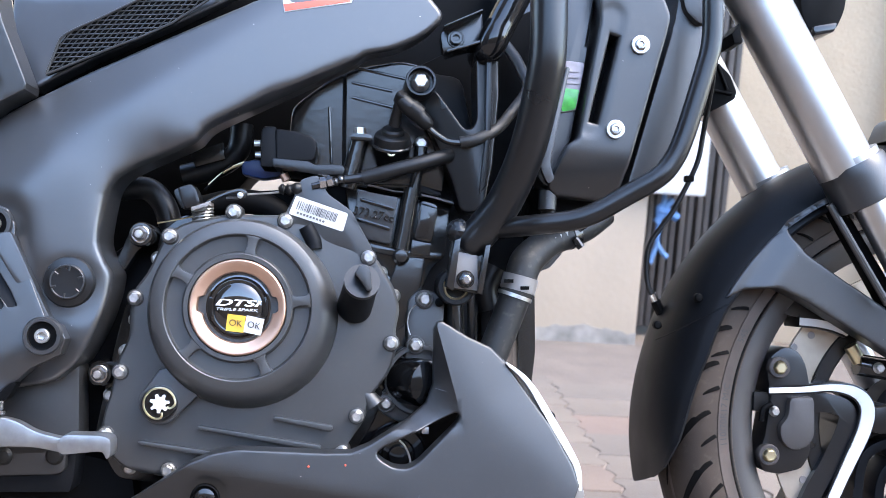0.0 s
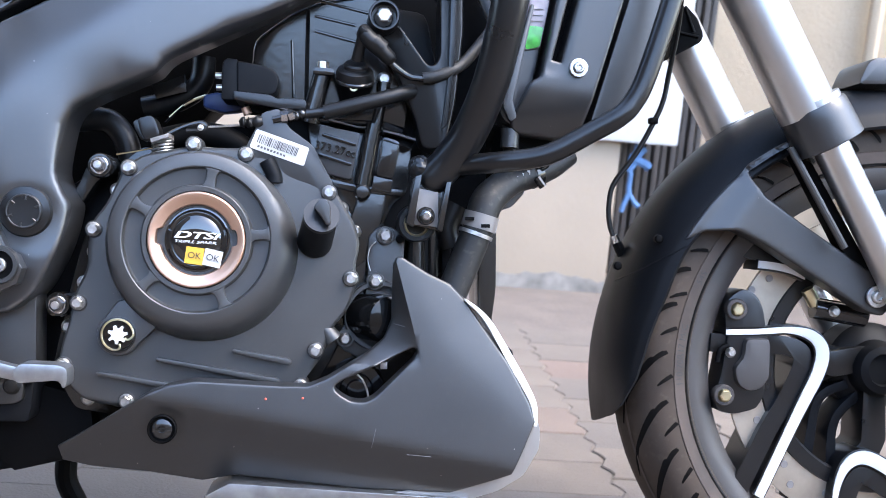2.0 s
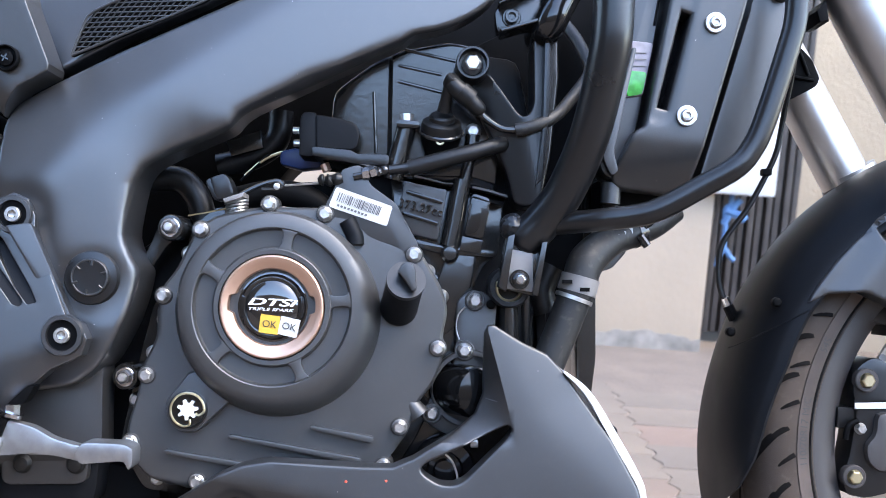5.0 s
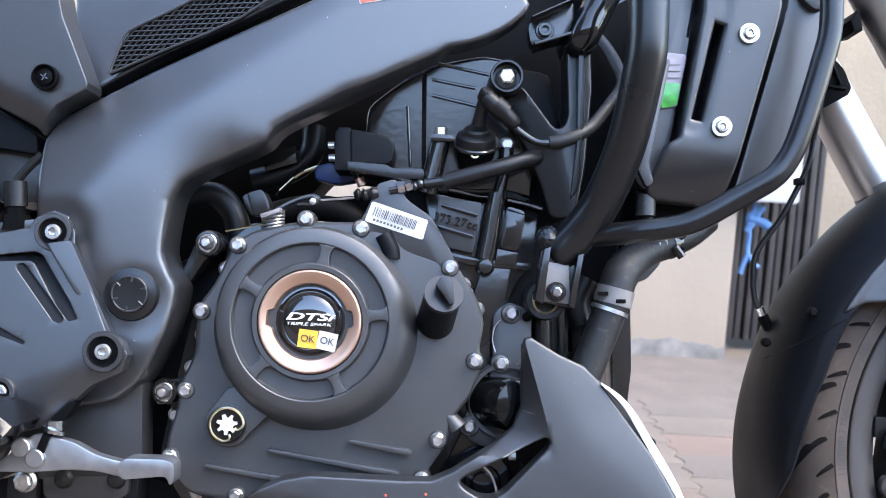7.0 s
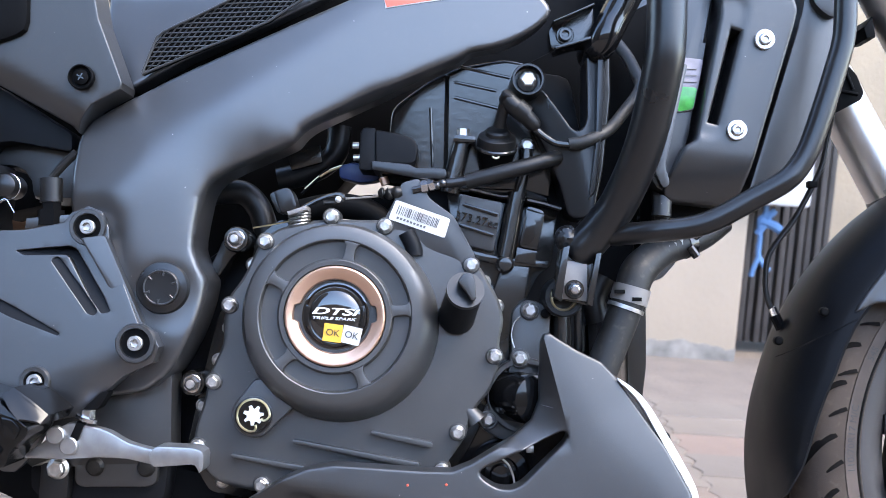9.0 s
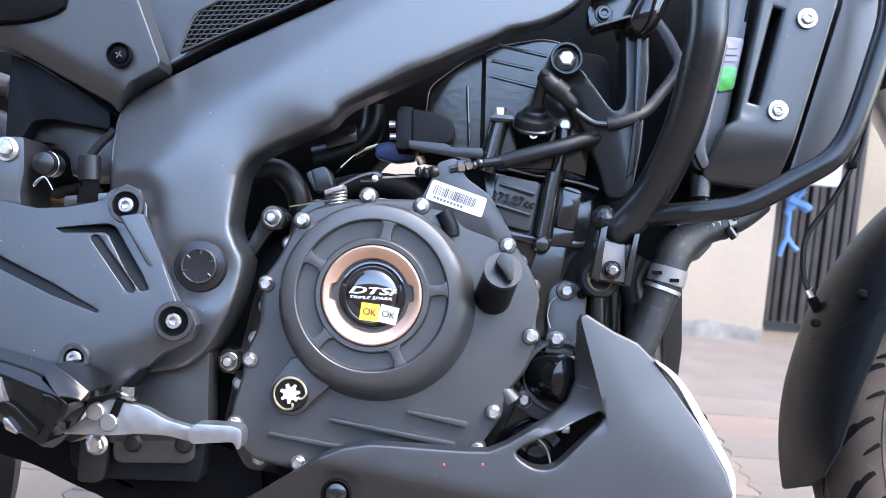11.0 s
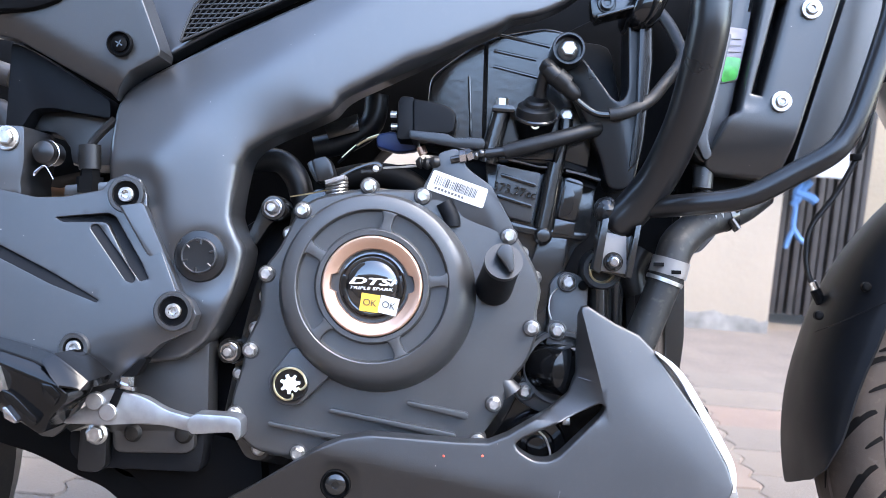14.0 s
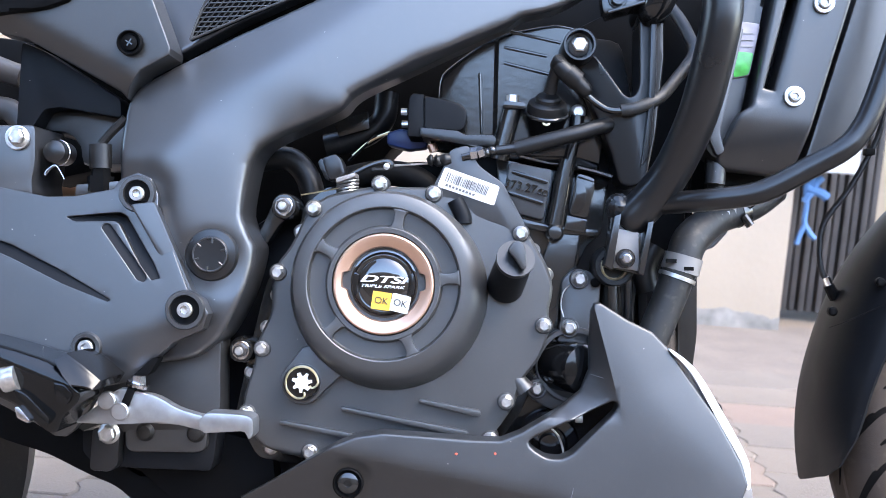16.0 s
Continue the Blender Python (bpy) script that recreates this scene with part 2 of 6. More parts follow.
            if len(a) == 1:
                bm.faces.new((a[0], b[j], b[i]))
            elif len(b) == 1:
                bm.faces.new((a[i], a[j], b[0]))
            else:
                bm.faces.new((a[i], a[j], b[j], b[i]))
    if m is not None or tuple(center) != (0, 0, 0):
        t = Matrix.Translation(center) @ (m or Matrix())
        new_vs = [v for ring in rings for v in ring]
        for v in new_vs:
            v.co = t @ v.co
    return bm


def prism(n, r, y0, y1, bevel=0.0005, turn=0.0, bm=None):
    pts = [(r * math.cos(turn + i * 2 * math.pi / n), 0, r * math.sin(turn + i * 2 * math.pi / n)) for i in range(n)]
    return plate(pts, y0, y1, bevel, 1, bm)


def box(lo, hi, bevel=0.002, m=None):
    bm = bmesh.new()
    bmesh.ops.create_cube(bm, size=1)
    for v in bm.verts:
        v.co = Vector([lo[i] + (v.co[i] + 0.5) * (hi[i] - lo[i]) for i in range(3)])
    if bevel:
        bmesh.ops.bevel(bm, geom=bm.edges[:], offset=bevel, segments=2, profile=0.6, affect="EDGES")
    if m is not None:
        bm.transform(m)
    return bm


def rot_about(cx, cz, deg):
    return Matrix.Translation((cx, 0, cz)) @ Matrix.Rotation(radians(deg), 4, "Y") @ Matrix.Translation((-cx, 0, -cz))


def arc(cx, cz, r, a0, a1, n=12):
    return [(cx + r * math.cos(radians(a)), cz + r * math.sin(radians(a))) for a in np.linspace(a0, a1, n)]


def grow(a, b, w0, w1=None, n=8):
    """A straight bar's outline with round ends, from a to b."""
    w1 = w0 if w1 is None else w1
    d = math.degrees(math.atan2(b[1] - a[1], b[0] - a[0]))
    return arc(*a, w0, d + 90, d + 270, n) + arc(*b, w1, d - 90, d + 90, n)


# bolt heads, each built once at the origin, facing the camera's side
def hex_bolt_mesh():
    bm = lathe([(0.0, 0.0025), (0.0066, 0.0025), (0.0068, 0.0012), (0.0060, 0), (0.0052, -0.0008)], n=24)
    prism(6, 0.0054, -0.0052, 0.0, 0.0010, bm=bm)
    lathe([(0.0030, -0.0053), (0.0026, -0.0049), (0.0, -0.0048)], n=16, bm=bm)
    return bm


def socket_bolt_mesh():
    bm = lathe([(0.0062, 0.002), (0.0062, -0.0040), (0.0056, -0.0048), (0.0034, -0.0048)], n=24)
    lathe([(0.0034, -0.0048), (0.0031, -0.0012), (0.0, -0.0008)], n=6, bm=bm)
    return bm


def washer_bolt_mesh():
    bm = lathe([(0.0092, 0.001), (0.0092, -0.0014), (0.0086, -0.0018), (0.0058, -0.0018)], n=32)
    lathe([(0.0056, -0.0015), (0.0056, -0.0038), (0.0046, -0.0052), (0.0028, -0.0054)], n=24, bm=bm)
    lathe([(0.0028, -0.0054), (0.0026, -0.0028), (0.0, -0.0026)], n=6, bm=bm)
    return bm


BOLTS = {}


def bolt(kind, at, parent, material, size=1.0, turn=0.0, name="bolt", label=""):
    key = (kind, material.name)
    if key not in BOLTS:
        ob = link_mesh(name, {"hex": hex_bolt_mesh, "socket": socket_bolt_mesh, "washer": washer_bolt_mesh}[kind](), material, parent, label, 25)
        BOLTS[key] = ob.data
    else:
        ob = new(name, BOLTS[key])
        ob.parent = parent
        if label:
            tagged(ob, label)
    ob.matrix_basis = Matrix.Translation(at) @ Matrix.Rotation(turn, 4, "Y") @ Matrix.Diagonal((size, size, size, 1))
    return ob


def words(name, text, at, size, parent, material, turn=0.0, depth=0.0004, label="", shear=0.0, m=None, wide=1.0, bold=0.0):
    """Raised lettering on an upright face."""
    cu = bpy.data.curves.new(name, "FONT")
    cu.body, cu.size, cu.extrude, cu.align_x, cu.align_y, cu.shear = text, size, depth, "CENTER", "CENTER", shear
    cu.offset = bold
    tmp = bpy.data.objects.new(name, cu)
    me = bpy.data.meshes.new_from_object(tmp)
    bpy.data.objects.remove(tmp)
    me.materials.clear()
    me.materials.append(material)
    me.transform((m or Matrix.Translation(at) @ Matrix.Rotation(radians(-turn), 4, "Y")) @ Matrix.Rotation(radians(90), 4, "X") @ Matrix.Diagonal((wide, 1, 1, 1)))
    ob = new(name, me)
    ob.parent = parent
    return tagged(ob, label)


def slab(name, pts, y0, y1, material, parent, bevel=0.002, r=0.0, label="", n=3):
    if material is CAST:
        bevel = min(bevel, 0.0018)
    return part(name, plate(fillet(pts, r, n) if r else pts, y0, y1, bevel), material, parent, label)


def facet(name, pts, back, material, parent, bevel=0.001, label=""):
    """A block whose near face is slanted: one y for each corner."""
    bm = bmesh.new()
    f = bm.faces.new([bm.verts.new(p) for p in pts])
    ex = bmesh.ops.extrude_face_region(bm, geom=[f])
    for v in ex["geom"]:
        if isinstance(v, bmesh.types.BMVert):
            v.co.y = back
    bmesh.ops.bevel(bm, geom=list(f.edges), offset=bevel, segments=2, profile=0.6, affect="EDGES", clamp_overlap=True)
    return part(name, bm, material, parent, label)


# ---- setting ----
GY = 1.84
# earth beyond the pavers is assumed, kept dark so less light bounces up
ground = tagged(link_mesh("ground", box((-60, -60, -0.3), (60, 60, -0.02), 0), EARTH), "brown earth ground beyond the pavers, darkened to limit bounce light", "ground", kind="structure")
part("joint_sand", box((-3.2, -0.16, -0.1), (5.8, 1.9, -0.0025), 0), CEMENT, ground, "pale sand between the pavers")
wall_1 = tagged(link_mesh("wall_1", box((-6, GY, -0.1), (0.875, GY + 0.22, 0.42), 0.012), PLASTER), "low white plastered wall with a worn grey foot", "wall", kind="structure")
top = []
for k in range(230):
    x = 0.873 - 0.012 * k
    top.append((x, 0, 0.036 + 0.018 * noise.noise((x * 5, 0, 0)) + 0.014 * noise.noise((x * 17, 3, 0)) + 0.006 * noise.noise((x * 50, 7, 0))))
part("worn_foot", plate([(0.873, 0, -0.05)] + top + [(top[-1][0], 0, -0.05)], GY - 0.0015, GY + 0.01, 0.0), mat("grey_worn_plaster", (0.21, 0.19, 0.168), 0.9, grain=60, bump=0.3, var=0.35, wear=22, dist=0.003), wall_1, "patchy grey worn plaster")
wall_2 = tagged(link_mesh("wall_2", box((1.13, GY + 0.24, -0.1), (7, GY + 0.45, 4.2), 0.01), BEIGE), "beige rendered house wall", "wall", kind="structure")
part("downpipe", tube([(1.62, GY + 0.2, 0), (1.62, GY + 0.2, 4)], 0.02, 12), BEIGE, wall_2)
gate = tagged(new("metal_gate"), "dark corrugated sheet gate between white wall and house", "gate", kind="structure")
for i in range(13):
    x = 0.86 + i * 0.024
    part("slat", plate([(x, 0, 0.01), (x + 0.017, 0, 0.01), (x + 0.017, 0, 1.6), (x, 0, 1.6)], GY + 0.225 - 0.008 * (i % 2), GY + 0.26, 0.004), SHEET, gate)
part("backing", box((0.84, GY + 0.255, 0.01), (1.2, GY + 0.265, 1.6), 0), SHEET, gate)
tagged(link_mesh("meter_box", box((0.30, GY - 0.03, 0.415), (1.02, GY + 0.20, 1.5), 0.012), SLAB), "white painted steel box above the low wall", "box", kind="structure")
tagged(link_mesh("wall_3", box((-6, GY + 0.6, -0.1), (1.14, GY + 0.8, 4.2), 0), BEIGE), "beige rendered house wall behind", "wall", kind="structure")
# two unseen walls, added to keep the bright horizon out of the reflections
tagged(link_mesh("wall_4", box((-9, -3.9, -0.1), (9, -3.7, 1.7), 0), YARD), "unseen beige wall added behind the camera to shape reflections", "wall", kind="structure")
tagged(link_mesh("wall_6", box((-9, -3.7, -0.1), (-8.8, 6, 1.7), 0), YARD), "unseen low beige wall added to close the yard", "wall", kind="structure")
# invented tall dark slab, out of view: blocks sky from the bike's left-facing reflections
tagged(link_mesh("wall_5", box((-3.2, -3.7, -0.1), (-3.0, -0.3, 6.5), 0), DARK_BLOCKER), "unseen dark slab added to darken reflections from the left", "wall", kind="structure")


def on_gate(near, far):
    """Where the line through two points meets the gate."""
    a, b = BIKE @ Vector(near), BIKE @ Vector(far)
    return a.lerp(b, (GY + 0.02 - a.y) / (b.y - a.y)) - Vector((0.115, 0, 0))


for runs in (
    [zip([(0.532, 0.5, 0.163), (0.531, 0.5, 0.117), (0.531, 0.5, 0.063), (0.531, 0.5, 0.025)], [(0.819, 1.5, 0.244), (0.818, 1.5, 0.167), (0.819, 1.5, 0.077), (0.819, 1.5, 0.013)]), zip([(0.533, 0.5, 0.029), (0.534, 0.5, 0.01), (0.528, 0.5, -0.009), (0.516, 0.5, -0.013)], [(0.821, 1.5, 0.02), (0.823, 1.5, -0.012), (0.814, 1.5, -0.044), (0.793, 1.5, -0.051)]), zip([(0.528, 0.5, 0.006), (0.531, 0.5, -0.013), (0.524, 0.5, -0.023)], [(0.814, 1.5, -0.019), (0.819, 1.5, -0.051), (0.806, 1.5, -0.069)])],
    [zip([(0.605, 0.5, 0.175), (0.602, 0.5, 0.156), (0.594, 0.5, 0.148), (0.595, 0.5, 0.125), (0.593, 0.5, 0.102), (0.599, 0.5, 0.089), (0.606, 0.5, 0.079)], [(0.943, 1.5, 0.265), (0.938, 1.5, 0.232), (0.925, 1.5, 0.219), (0.926, 1.5, 0.181), (0.922, 1.5, 0.142), (0.932, 1.5, 0.119), (0.945, 1.5, 0.104)]), zip([(0.616, 0.5, 0.162), (0.607, 0.5, 0.152), (0.601, 0.5, 0.141), (0.591, 0.5, 0.129)], [(0.961, 1.5, 0.243), (0.945, 1.5, 0.226), (0.935, 1.5, 0.207), (0.919, 1.5, 0.187)]), zip([(0.594, 0.5, 0.148), (0.614, 0.5, 0.141), (0.622, 0.5, 0.135)], [(0.925, 1.5, 0.219), (0.958, 1.5, 0.207), (0.971, 1.5, 0.197)]), zip([(0.594, 0.5, 0.098), (0.587, 0.5, 0.083), (0.582, 0.5, 0.072)], [(0.923, 1.5, 0.136), (0.911, 1.5, 0.11), (0.904, 1.5, 0.091)])],
):
    cord = None
    for k, run in enumerate(runs):
        pts = [on_gate(a, b) for a, b in run]
        thin = 0.004 if k == 0 and len(runs) == 3 else 0.010
        strand = link_mesh("cord" if cord is None else "strand", tube(pts, [thin * (0.7 + 0.5 * ((3 * i + k) % 3) / 2) for i in range(len(pts))], 8), CORD, cord)
        cord = cord or tagged(strand, "crumpled blue plastic cord tied to the gate", "cord")
# ---- motorcycle ----
bike = new("motorcycle")
bike.matrix_basis = BIKE
tagged(bike, "matte black street motorcycle leaning on its side stand", "motorcycle")


# main frame beam
def side_of(x, z, a, b):
    """Signed distance to the line from a to b, positive on its left."""
    dx, dz = b[0] - a[0], b[2] - a[2]
    return (dx * (z - a[2]) - dz * (x - a[0])) / math.hypot(dx, dz)


BEAM_EDGE = [(-0.1033, 0.0189), (-0.1102, 0.0417), (-0.119, 0.0593), (-0.1253, 0.077), (-0.1271, 0.1), (-0.1243, 0.1237), (-0.1156, 0.1403), (-0.095, 0.1548), (-0.0525, 0.1744), (-0.0409, 0.1789), (-0.0351, 0.1903), (-0.0256, 0.1972), (0.0267, 0.2263), (0.052, 0.2362), (0.0837, 0.2509), (0.1209, 0.2673), (0.1362, 0.2687), (0.1704, 0.2824), (0.215, 0.3004)]


def below(x, z, poly, r=0.003):
    """How far points lie on the right hand of an open line, 0 on its left; rounded where it begins."""
    best = np.full(np.shape(x), 1e9)
    out = np.zeros(np.shape(x))
    for (ax, az), (bx, bz) in zip(poly, poly[1:]):
        dx, dz = bx - ax, bz - az
        t = np.clip(((x - ax) * dx + (z - az) * dz) / (dx * dx + dz * dz), 0, 1)
        px_, pz_ = x - ax - t * dx, z - az - t * dz
        d = np.hypot(px_, pz_)
        s = np.where(dx * pz_ - dz * px_ < 0, d, -d)
        out = np.where(d < best - 1e-9, s, out)
        best = np.minimum(best, d)
    return 0.5 * (out + np.sqrt(out * out + r * r)) - 0.5 * r * np.exp(-np.maximum(out, 0) / r)


def spar_depth(x, z):
    u, v = x - SX, z - SZ
    upper = -0.13 * u + 0.36 * v
    column = -0.18 * u + 0.26 * v
    low = 0.0052 + 0.105 * (u - 0.0513) + 0.045 * (v - 0.039)
    mid = upper - 0.60 * np.clip((x + 0.175) / 0.100, 0, 1) * side_of(x, z, (-0.1127, 0, 0.2004), (0.0670, 0, 0.2446))
    y = -0.014 + soft(upper, mid, column, low, -0.010 - 0.10 * (v + 0.08) - 0.20 * u, 0.5 * (-0.235 - x), k=520)
    y = y + 1.7 * below(x, z, BEAM_EDGE)
    y = y + 0.003 * np.exp(-(((x + 0.152) / 0.030) ** 2 + ((z - 0.032) / 0.030) ** 2) ** 3)
    return y + 0.005 * np.exp(-(((x + 0.220) / 0.030) ** 2 + ((z - 0.092) / 0.032) ** 2) ** 2)


SX, _, SZ = (-0.172, -0.012, 0.164)
spar = part("main_frame", moulded(fillet([(-0.241, -0.008, 0.151), (-0.239, -0.008, 0.179), (-0.228, -0.008, 0.195), (-0.195, -0.008, 0.215), (-0.139, -0.008, 0.245), (-0.065, -0.008, 0.281), (0.014, -0.008, 0.319), (0.065, -0.008, 0.34), (0.172, -0.008, 0.342), (0.199, -0.008, 0.311), (0.185, -0.008, 0.295), (0.168, -0.008, 0.283), (0.148, -0.008, 0.274), (0.132, -0.008, 0.27), (0.12, -0.008, 0.268), (0.11, -0.008, 0.259), (0.082, -0.008, 0.245), (-0.023, -0.008, 0.194), (-0.033, -0.008, 0.187), (-0.04, -0.008, 0.177), (-0.047, -0.008, 0.173), (-0.093, -0.008, 0.152), (-0.111, -0.008, 0.142), (-0.12, -0.008, 0.13), (-0.125, -0.008, 0.106), (-0.129, -0.008, 0.078), (-0.12, -0.008, 0.058), (-0.114, -0.008, 0.049), (-0.117, -0.008, 0.03), (-0.125, -0.008, 0.004), (-0.135, -0.008, -0.017), (-0.145, -0.008, -0.035), (-0.168, -0.008, -0.053), (-0.209, -0.008, -0.059), (-0.228, -0.008, -0.014), (-0.238, -0.008, 0.043), (-0.241, -0.008, 0.104)], 0.008, 3), spar_depth, 0.0050, 0.050, 0.0036, creases=zip(BEAM_EDGE, BEAM_EDGE[1:])), SATIN, bike, "satin black cast main frame beam")
px, _, pz = (-0.153, -0.004, 0.041)
py = float(spar_depth(np.array([px]), np.array([pz]))[0]) + 0.003
plug = part("pivot_cap", lathe([(0.024, 0.006), (0.024, -0.003), (0.0225, -0.006), (0.0165, -0.0075), (0.0160, -0.0095), (0.0145, -0.0105), (0.0, -0.0100)], (px, py, pz), 48), GUARD, spar, "black plastic pivot cap with six notches")
for k in range(6):
    a = radians(60 * k + 20)
    part("notch_rib", tube([(px + 0.0105 * math.cos(a), py - 0.0105, pz + 0.0105 * math.sin(a)), (px + 0.0148 * math.cos(a), py - 0.0103, pz + 0.0148 * math.sin(a))], 0.0011, 6), MATTE, plug)
    q = arc(px, pz, 0.0150, 60 * k + 23, 60 * k + 77, 8)
    part("notch_rim", tube([(u, py - 0.0103, v) for u, v in q], 0.0010, 6), MATTE, plug)


def on_spar(pts, lift):
    x, z = np.array(flat(pts)).T
    return [(p, q - lift, r) for p, q, r in zip(x, spar_depth(x, z), z)]


label_1 = facet("warning_label", on_spar([(0.037, 0.01, 0.325), (0.04, 0.01, 0.305), (0.105, 0.01, 0.318), (0.115, 0.01, 0.341)], 0.0012), 0.05, PAPER, spar, 0.0002, "white and red paper sticker")
facet("stripe", on_spar([(0.039, 0.01, 0.313), (0.041, 0.01, 0.306), (0.104, 0.01, 0.319), (0.103, 0.01, 0.324)], 0.0016), 0.05, RED, label_1, 0.0002)

# crossing lower plate of the frame, stop box and dark mass behind the brake pedal
slab("pivot_plate", [(-0.15, 0.012, -0.032), (-0.149, 0.012, -0.109), (-0.152, 0.012, -0.122), (-0.245, 0.012, -0.125), (-0.267, 0.012, -0.089), (-0.242, 0.012, -0.036), (-0.195, 0.012, -0.014)], 0.012, 0.05, MATTE, bike, 0.002, 0.006, "satin black pivot plate")
guard = slab("silencer_box", [(-0.2801, 0.02, -0.1255), (-0.1522, 0.02, -0.1137), (-0.1553, 0.02, -0.1475), (-0.1585, 0.02, -0.1602), (-0.2667, 0.02, -0.1588), (-0.2794, 0.02, -0.1455)], 0.020, 0.10, FENDER, bike, 0.002, 0.003, "black box under the brake pedal")
slab("front_lip", [(-0.238, 0.014, -0.114), (-0.16, 0.014, -0.112), (-0.161, 0.014, -0.138), (-0.169, 0.014, -0.142), (-0.232, 0.014, -0.143), (-0.237, 0.014, -0.138)], 0.012, 0.024, MATTE, guard, 0.003, 0.008)
for p in ((-0.218, 0.012, -0.124), (-0.171, 0.012, -0.124)):
    part("rubber_dome", lathe([(0.0085, 0.004), (0.0085, -0.001), (0.006, -0.005), (0, -0.0065)], p, 24), RUBBER, guard)
slab("hanger_strap", [(-0.266, 0.012, -0.12), (-0.24, 0.012, -0.12), (-0.241, 0.012, -0.155), (-0.249, 0.012, -0.161), (-0.268, 0.012, -0.16)], 0.006, 0.024, GUARD, guard, 0.003, 0.004)
bolt("hex", (-0.25, 0.004, -0.125), guard, STEEL, 1.5, 0.3)
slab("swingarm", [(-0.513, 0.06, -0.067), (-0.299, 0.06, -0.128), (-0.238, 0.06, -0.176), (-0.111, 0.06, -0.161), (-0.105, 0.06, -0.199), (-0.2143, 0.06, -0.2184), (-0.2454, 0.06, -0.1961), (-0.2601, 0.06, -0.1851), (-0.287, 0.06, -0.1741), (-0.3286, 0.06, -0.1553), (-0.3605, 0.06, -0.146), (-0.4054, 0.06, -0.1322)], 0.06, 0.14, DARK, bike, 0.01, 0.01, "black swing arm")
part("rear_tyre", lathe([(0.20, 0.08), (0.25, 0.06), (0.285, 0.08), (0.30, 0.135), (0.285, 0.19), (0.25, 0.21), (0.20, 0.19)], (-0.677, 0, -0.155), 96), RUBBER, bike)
# near-black filler that stands in for the shade above the swing arm
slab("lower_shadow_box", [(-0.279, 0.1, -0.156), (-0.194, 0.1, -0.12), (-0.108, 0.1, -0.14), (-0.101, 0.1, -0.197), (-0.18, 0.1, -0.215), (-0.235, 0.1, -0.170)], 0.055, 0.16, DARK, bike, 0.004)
part("side_stand", tube([(-0.181, 0.28, -0.24), (-0.182, 0.28, -0.274), (-0.167, 0.28, -0.308), (-0.16, 0.28, -0.348)], 0.013, 12), DARK, bike)


# footrest hanger
def hanger_depth(x, z):
    s = -side_of(x, z, (-0.2868, 0, -0.0614), (-0.1686, 0, -0.0178))
    main = -0.024 + 0.13 * (z - 0.06) - 0.06 * (x + 0.25)
    return soft(main, main + 0.46 * s, k=800)


hang_line = [(-0.397, -0.025, 0.106), (-0.304, -0.025, 0.09), (-0.278, -0.025, 0.091), (-0.243, -0.025, 0.098), (-0.237, -0.025, 0.107), (-0.222, -0.025, 0.113), (-0.209, -0.025, 0.108), (-0.202, -0.025, 0.094), (-0.201, -0.025, 0.08), (-0.169, -0.025, 0.008), (-0.156, -0.025, 0.001), (-0.15, -0.025, -0.011), (-0.155, -0.025, -0.025), (-0.17, -0.025, -0.032), (-0.181, -0.025, -0.037), (-0.221, -0.025, -0.073), (-0.248, -0.025, -0.0795), (-0.263, -0.025, -0.1067), (-0.274, -0.025, -0.120), (-0.2814, -0.025, -0.1253), (-0.2908, -0.025, -0.1246), (-0.311, -0.025, -0.110), (-0.361, -0.025, -0.081), (-0.413, -0.025, -0.057)]
# recess floors get a darker black than the casting: their shade is painted
HANG_CUTS = (
    ([(-0.364, -0.025, 0.055), (-0.334, -0.025, 0.046), (-0.282, -0.025, 0.022), (-0.239, -0.025, -0.001), (-0.241, -0.025, -0.003), (-0.284, -0.025, 0.012), (-0.333, -0.025, 0.034), (-0.364, -0.025, 0.046)], (-0.364, -0.025, 0.046), (-0.241, -0.025, -0.003), 0.35, FENDER),
    ([(-0.285, -0.025, 0.072), (-0.258, -0.025, 0.075), (-0.236, -0.025, 0.077), (-0.229, -0.025, 0.074), (-0.202, -0.025, 0.033), (-0.195, -0.025, 0.019), (-0.203, -0.025, 0.017), (-0.214, -0.025, 0.03), (-0.236, -0.025, 0.067), (-0.24, -0.025, 0.069), (-0.278, -0.025, 0.068)], (-0.285, -0.025, 0.067), (-0.195, -0.025, 0.012), 0.35, FENDER),
    ([(-0.252, -0.025, 0.063), (-0.25, -0.025, 0.066), (-0.246, -0.025, 0.067), (-0.243, -0.025, 0.065), (-0.208, -0.025, 0.022), (-0.207, -0.025, 0.018), (-0.21, -0.025, 0.015), (-0.216, -0.025, 0.017)], (-0.251, -0.025, 0.062), (-0.216, -0.025, 0.017), 0.35, FENDER),
)
hang = part("footrest_hanger", moulded(hang_line, hanger_depth, 0.0007, -0.012, 0.008, [fillet(c[0], 0.0015, 3) for c in HANG_CUTS]), SATIN, bike, "satin black cast footrest hanger")
for pts, a, b, k, m in HANG_CUTS:
    floor_pts = []
    for q in pts:
        dx, dz = b[0] - a[0], b[2] - a[2]
        d = max(0.0, (dx * (q[2] - a[2]) - dz * (q[0] - a[0])) / math.hypot(dx, dz))
        floor_pts.append((q[0], float(hanger_depth(np.array([q[0]]), np.array([q[2]]))[0]) + 0.0003 + k * d, q[2]))
    bm = bmesh.new()
    bm.faces.new([bm.verts.new(q) for q in floor_pts])
    part("recess", bm, m, hang)

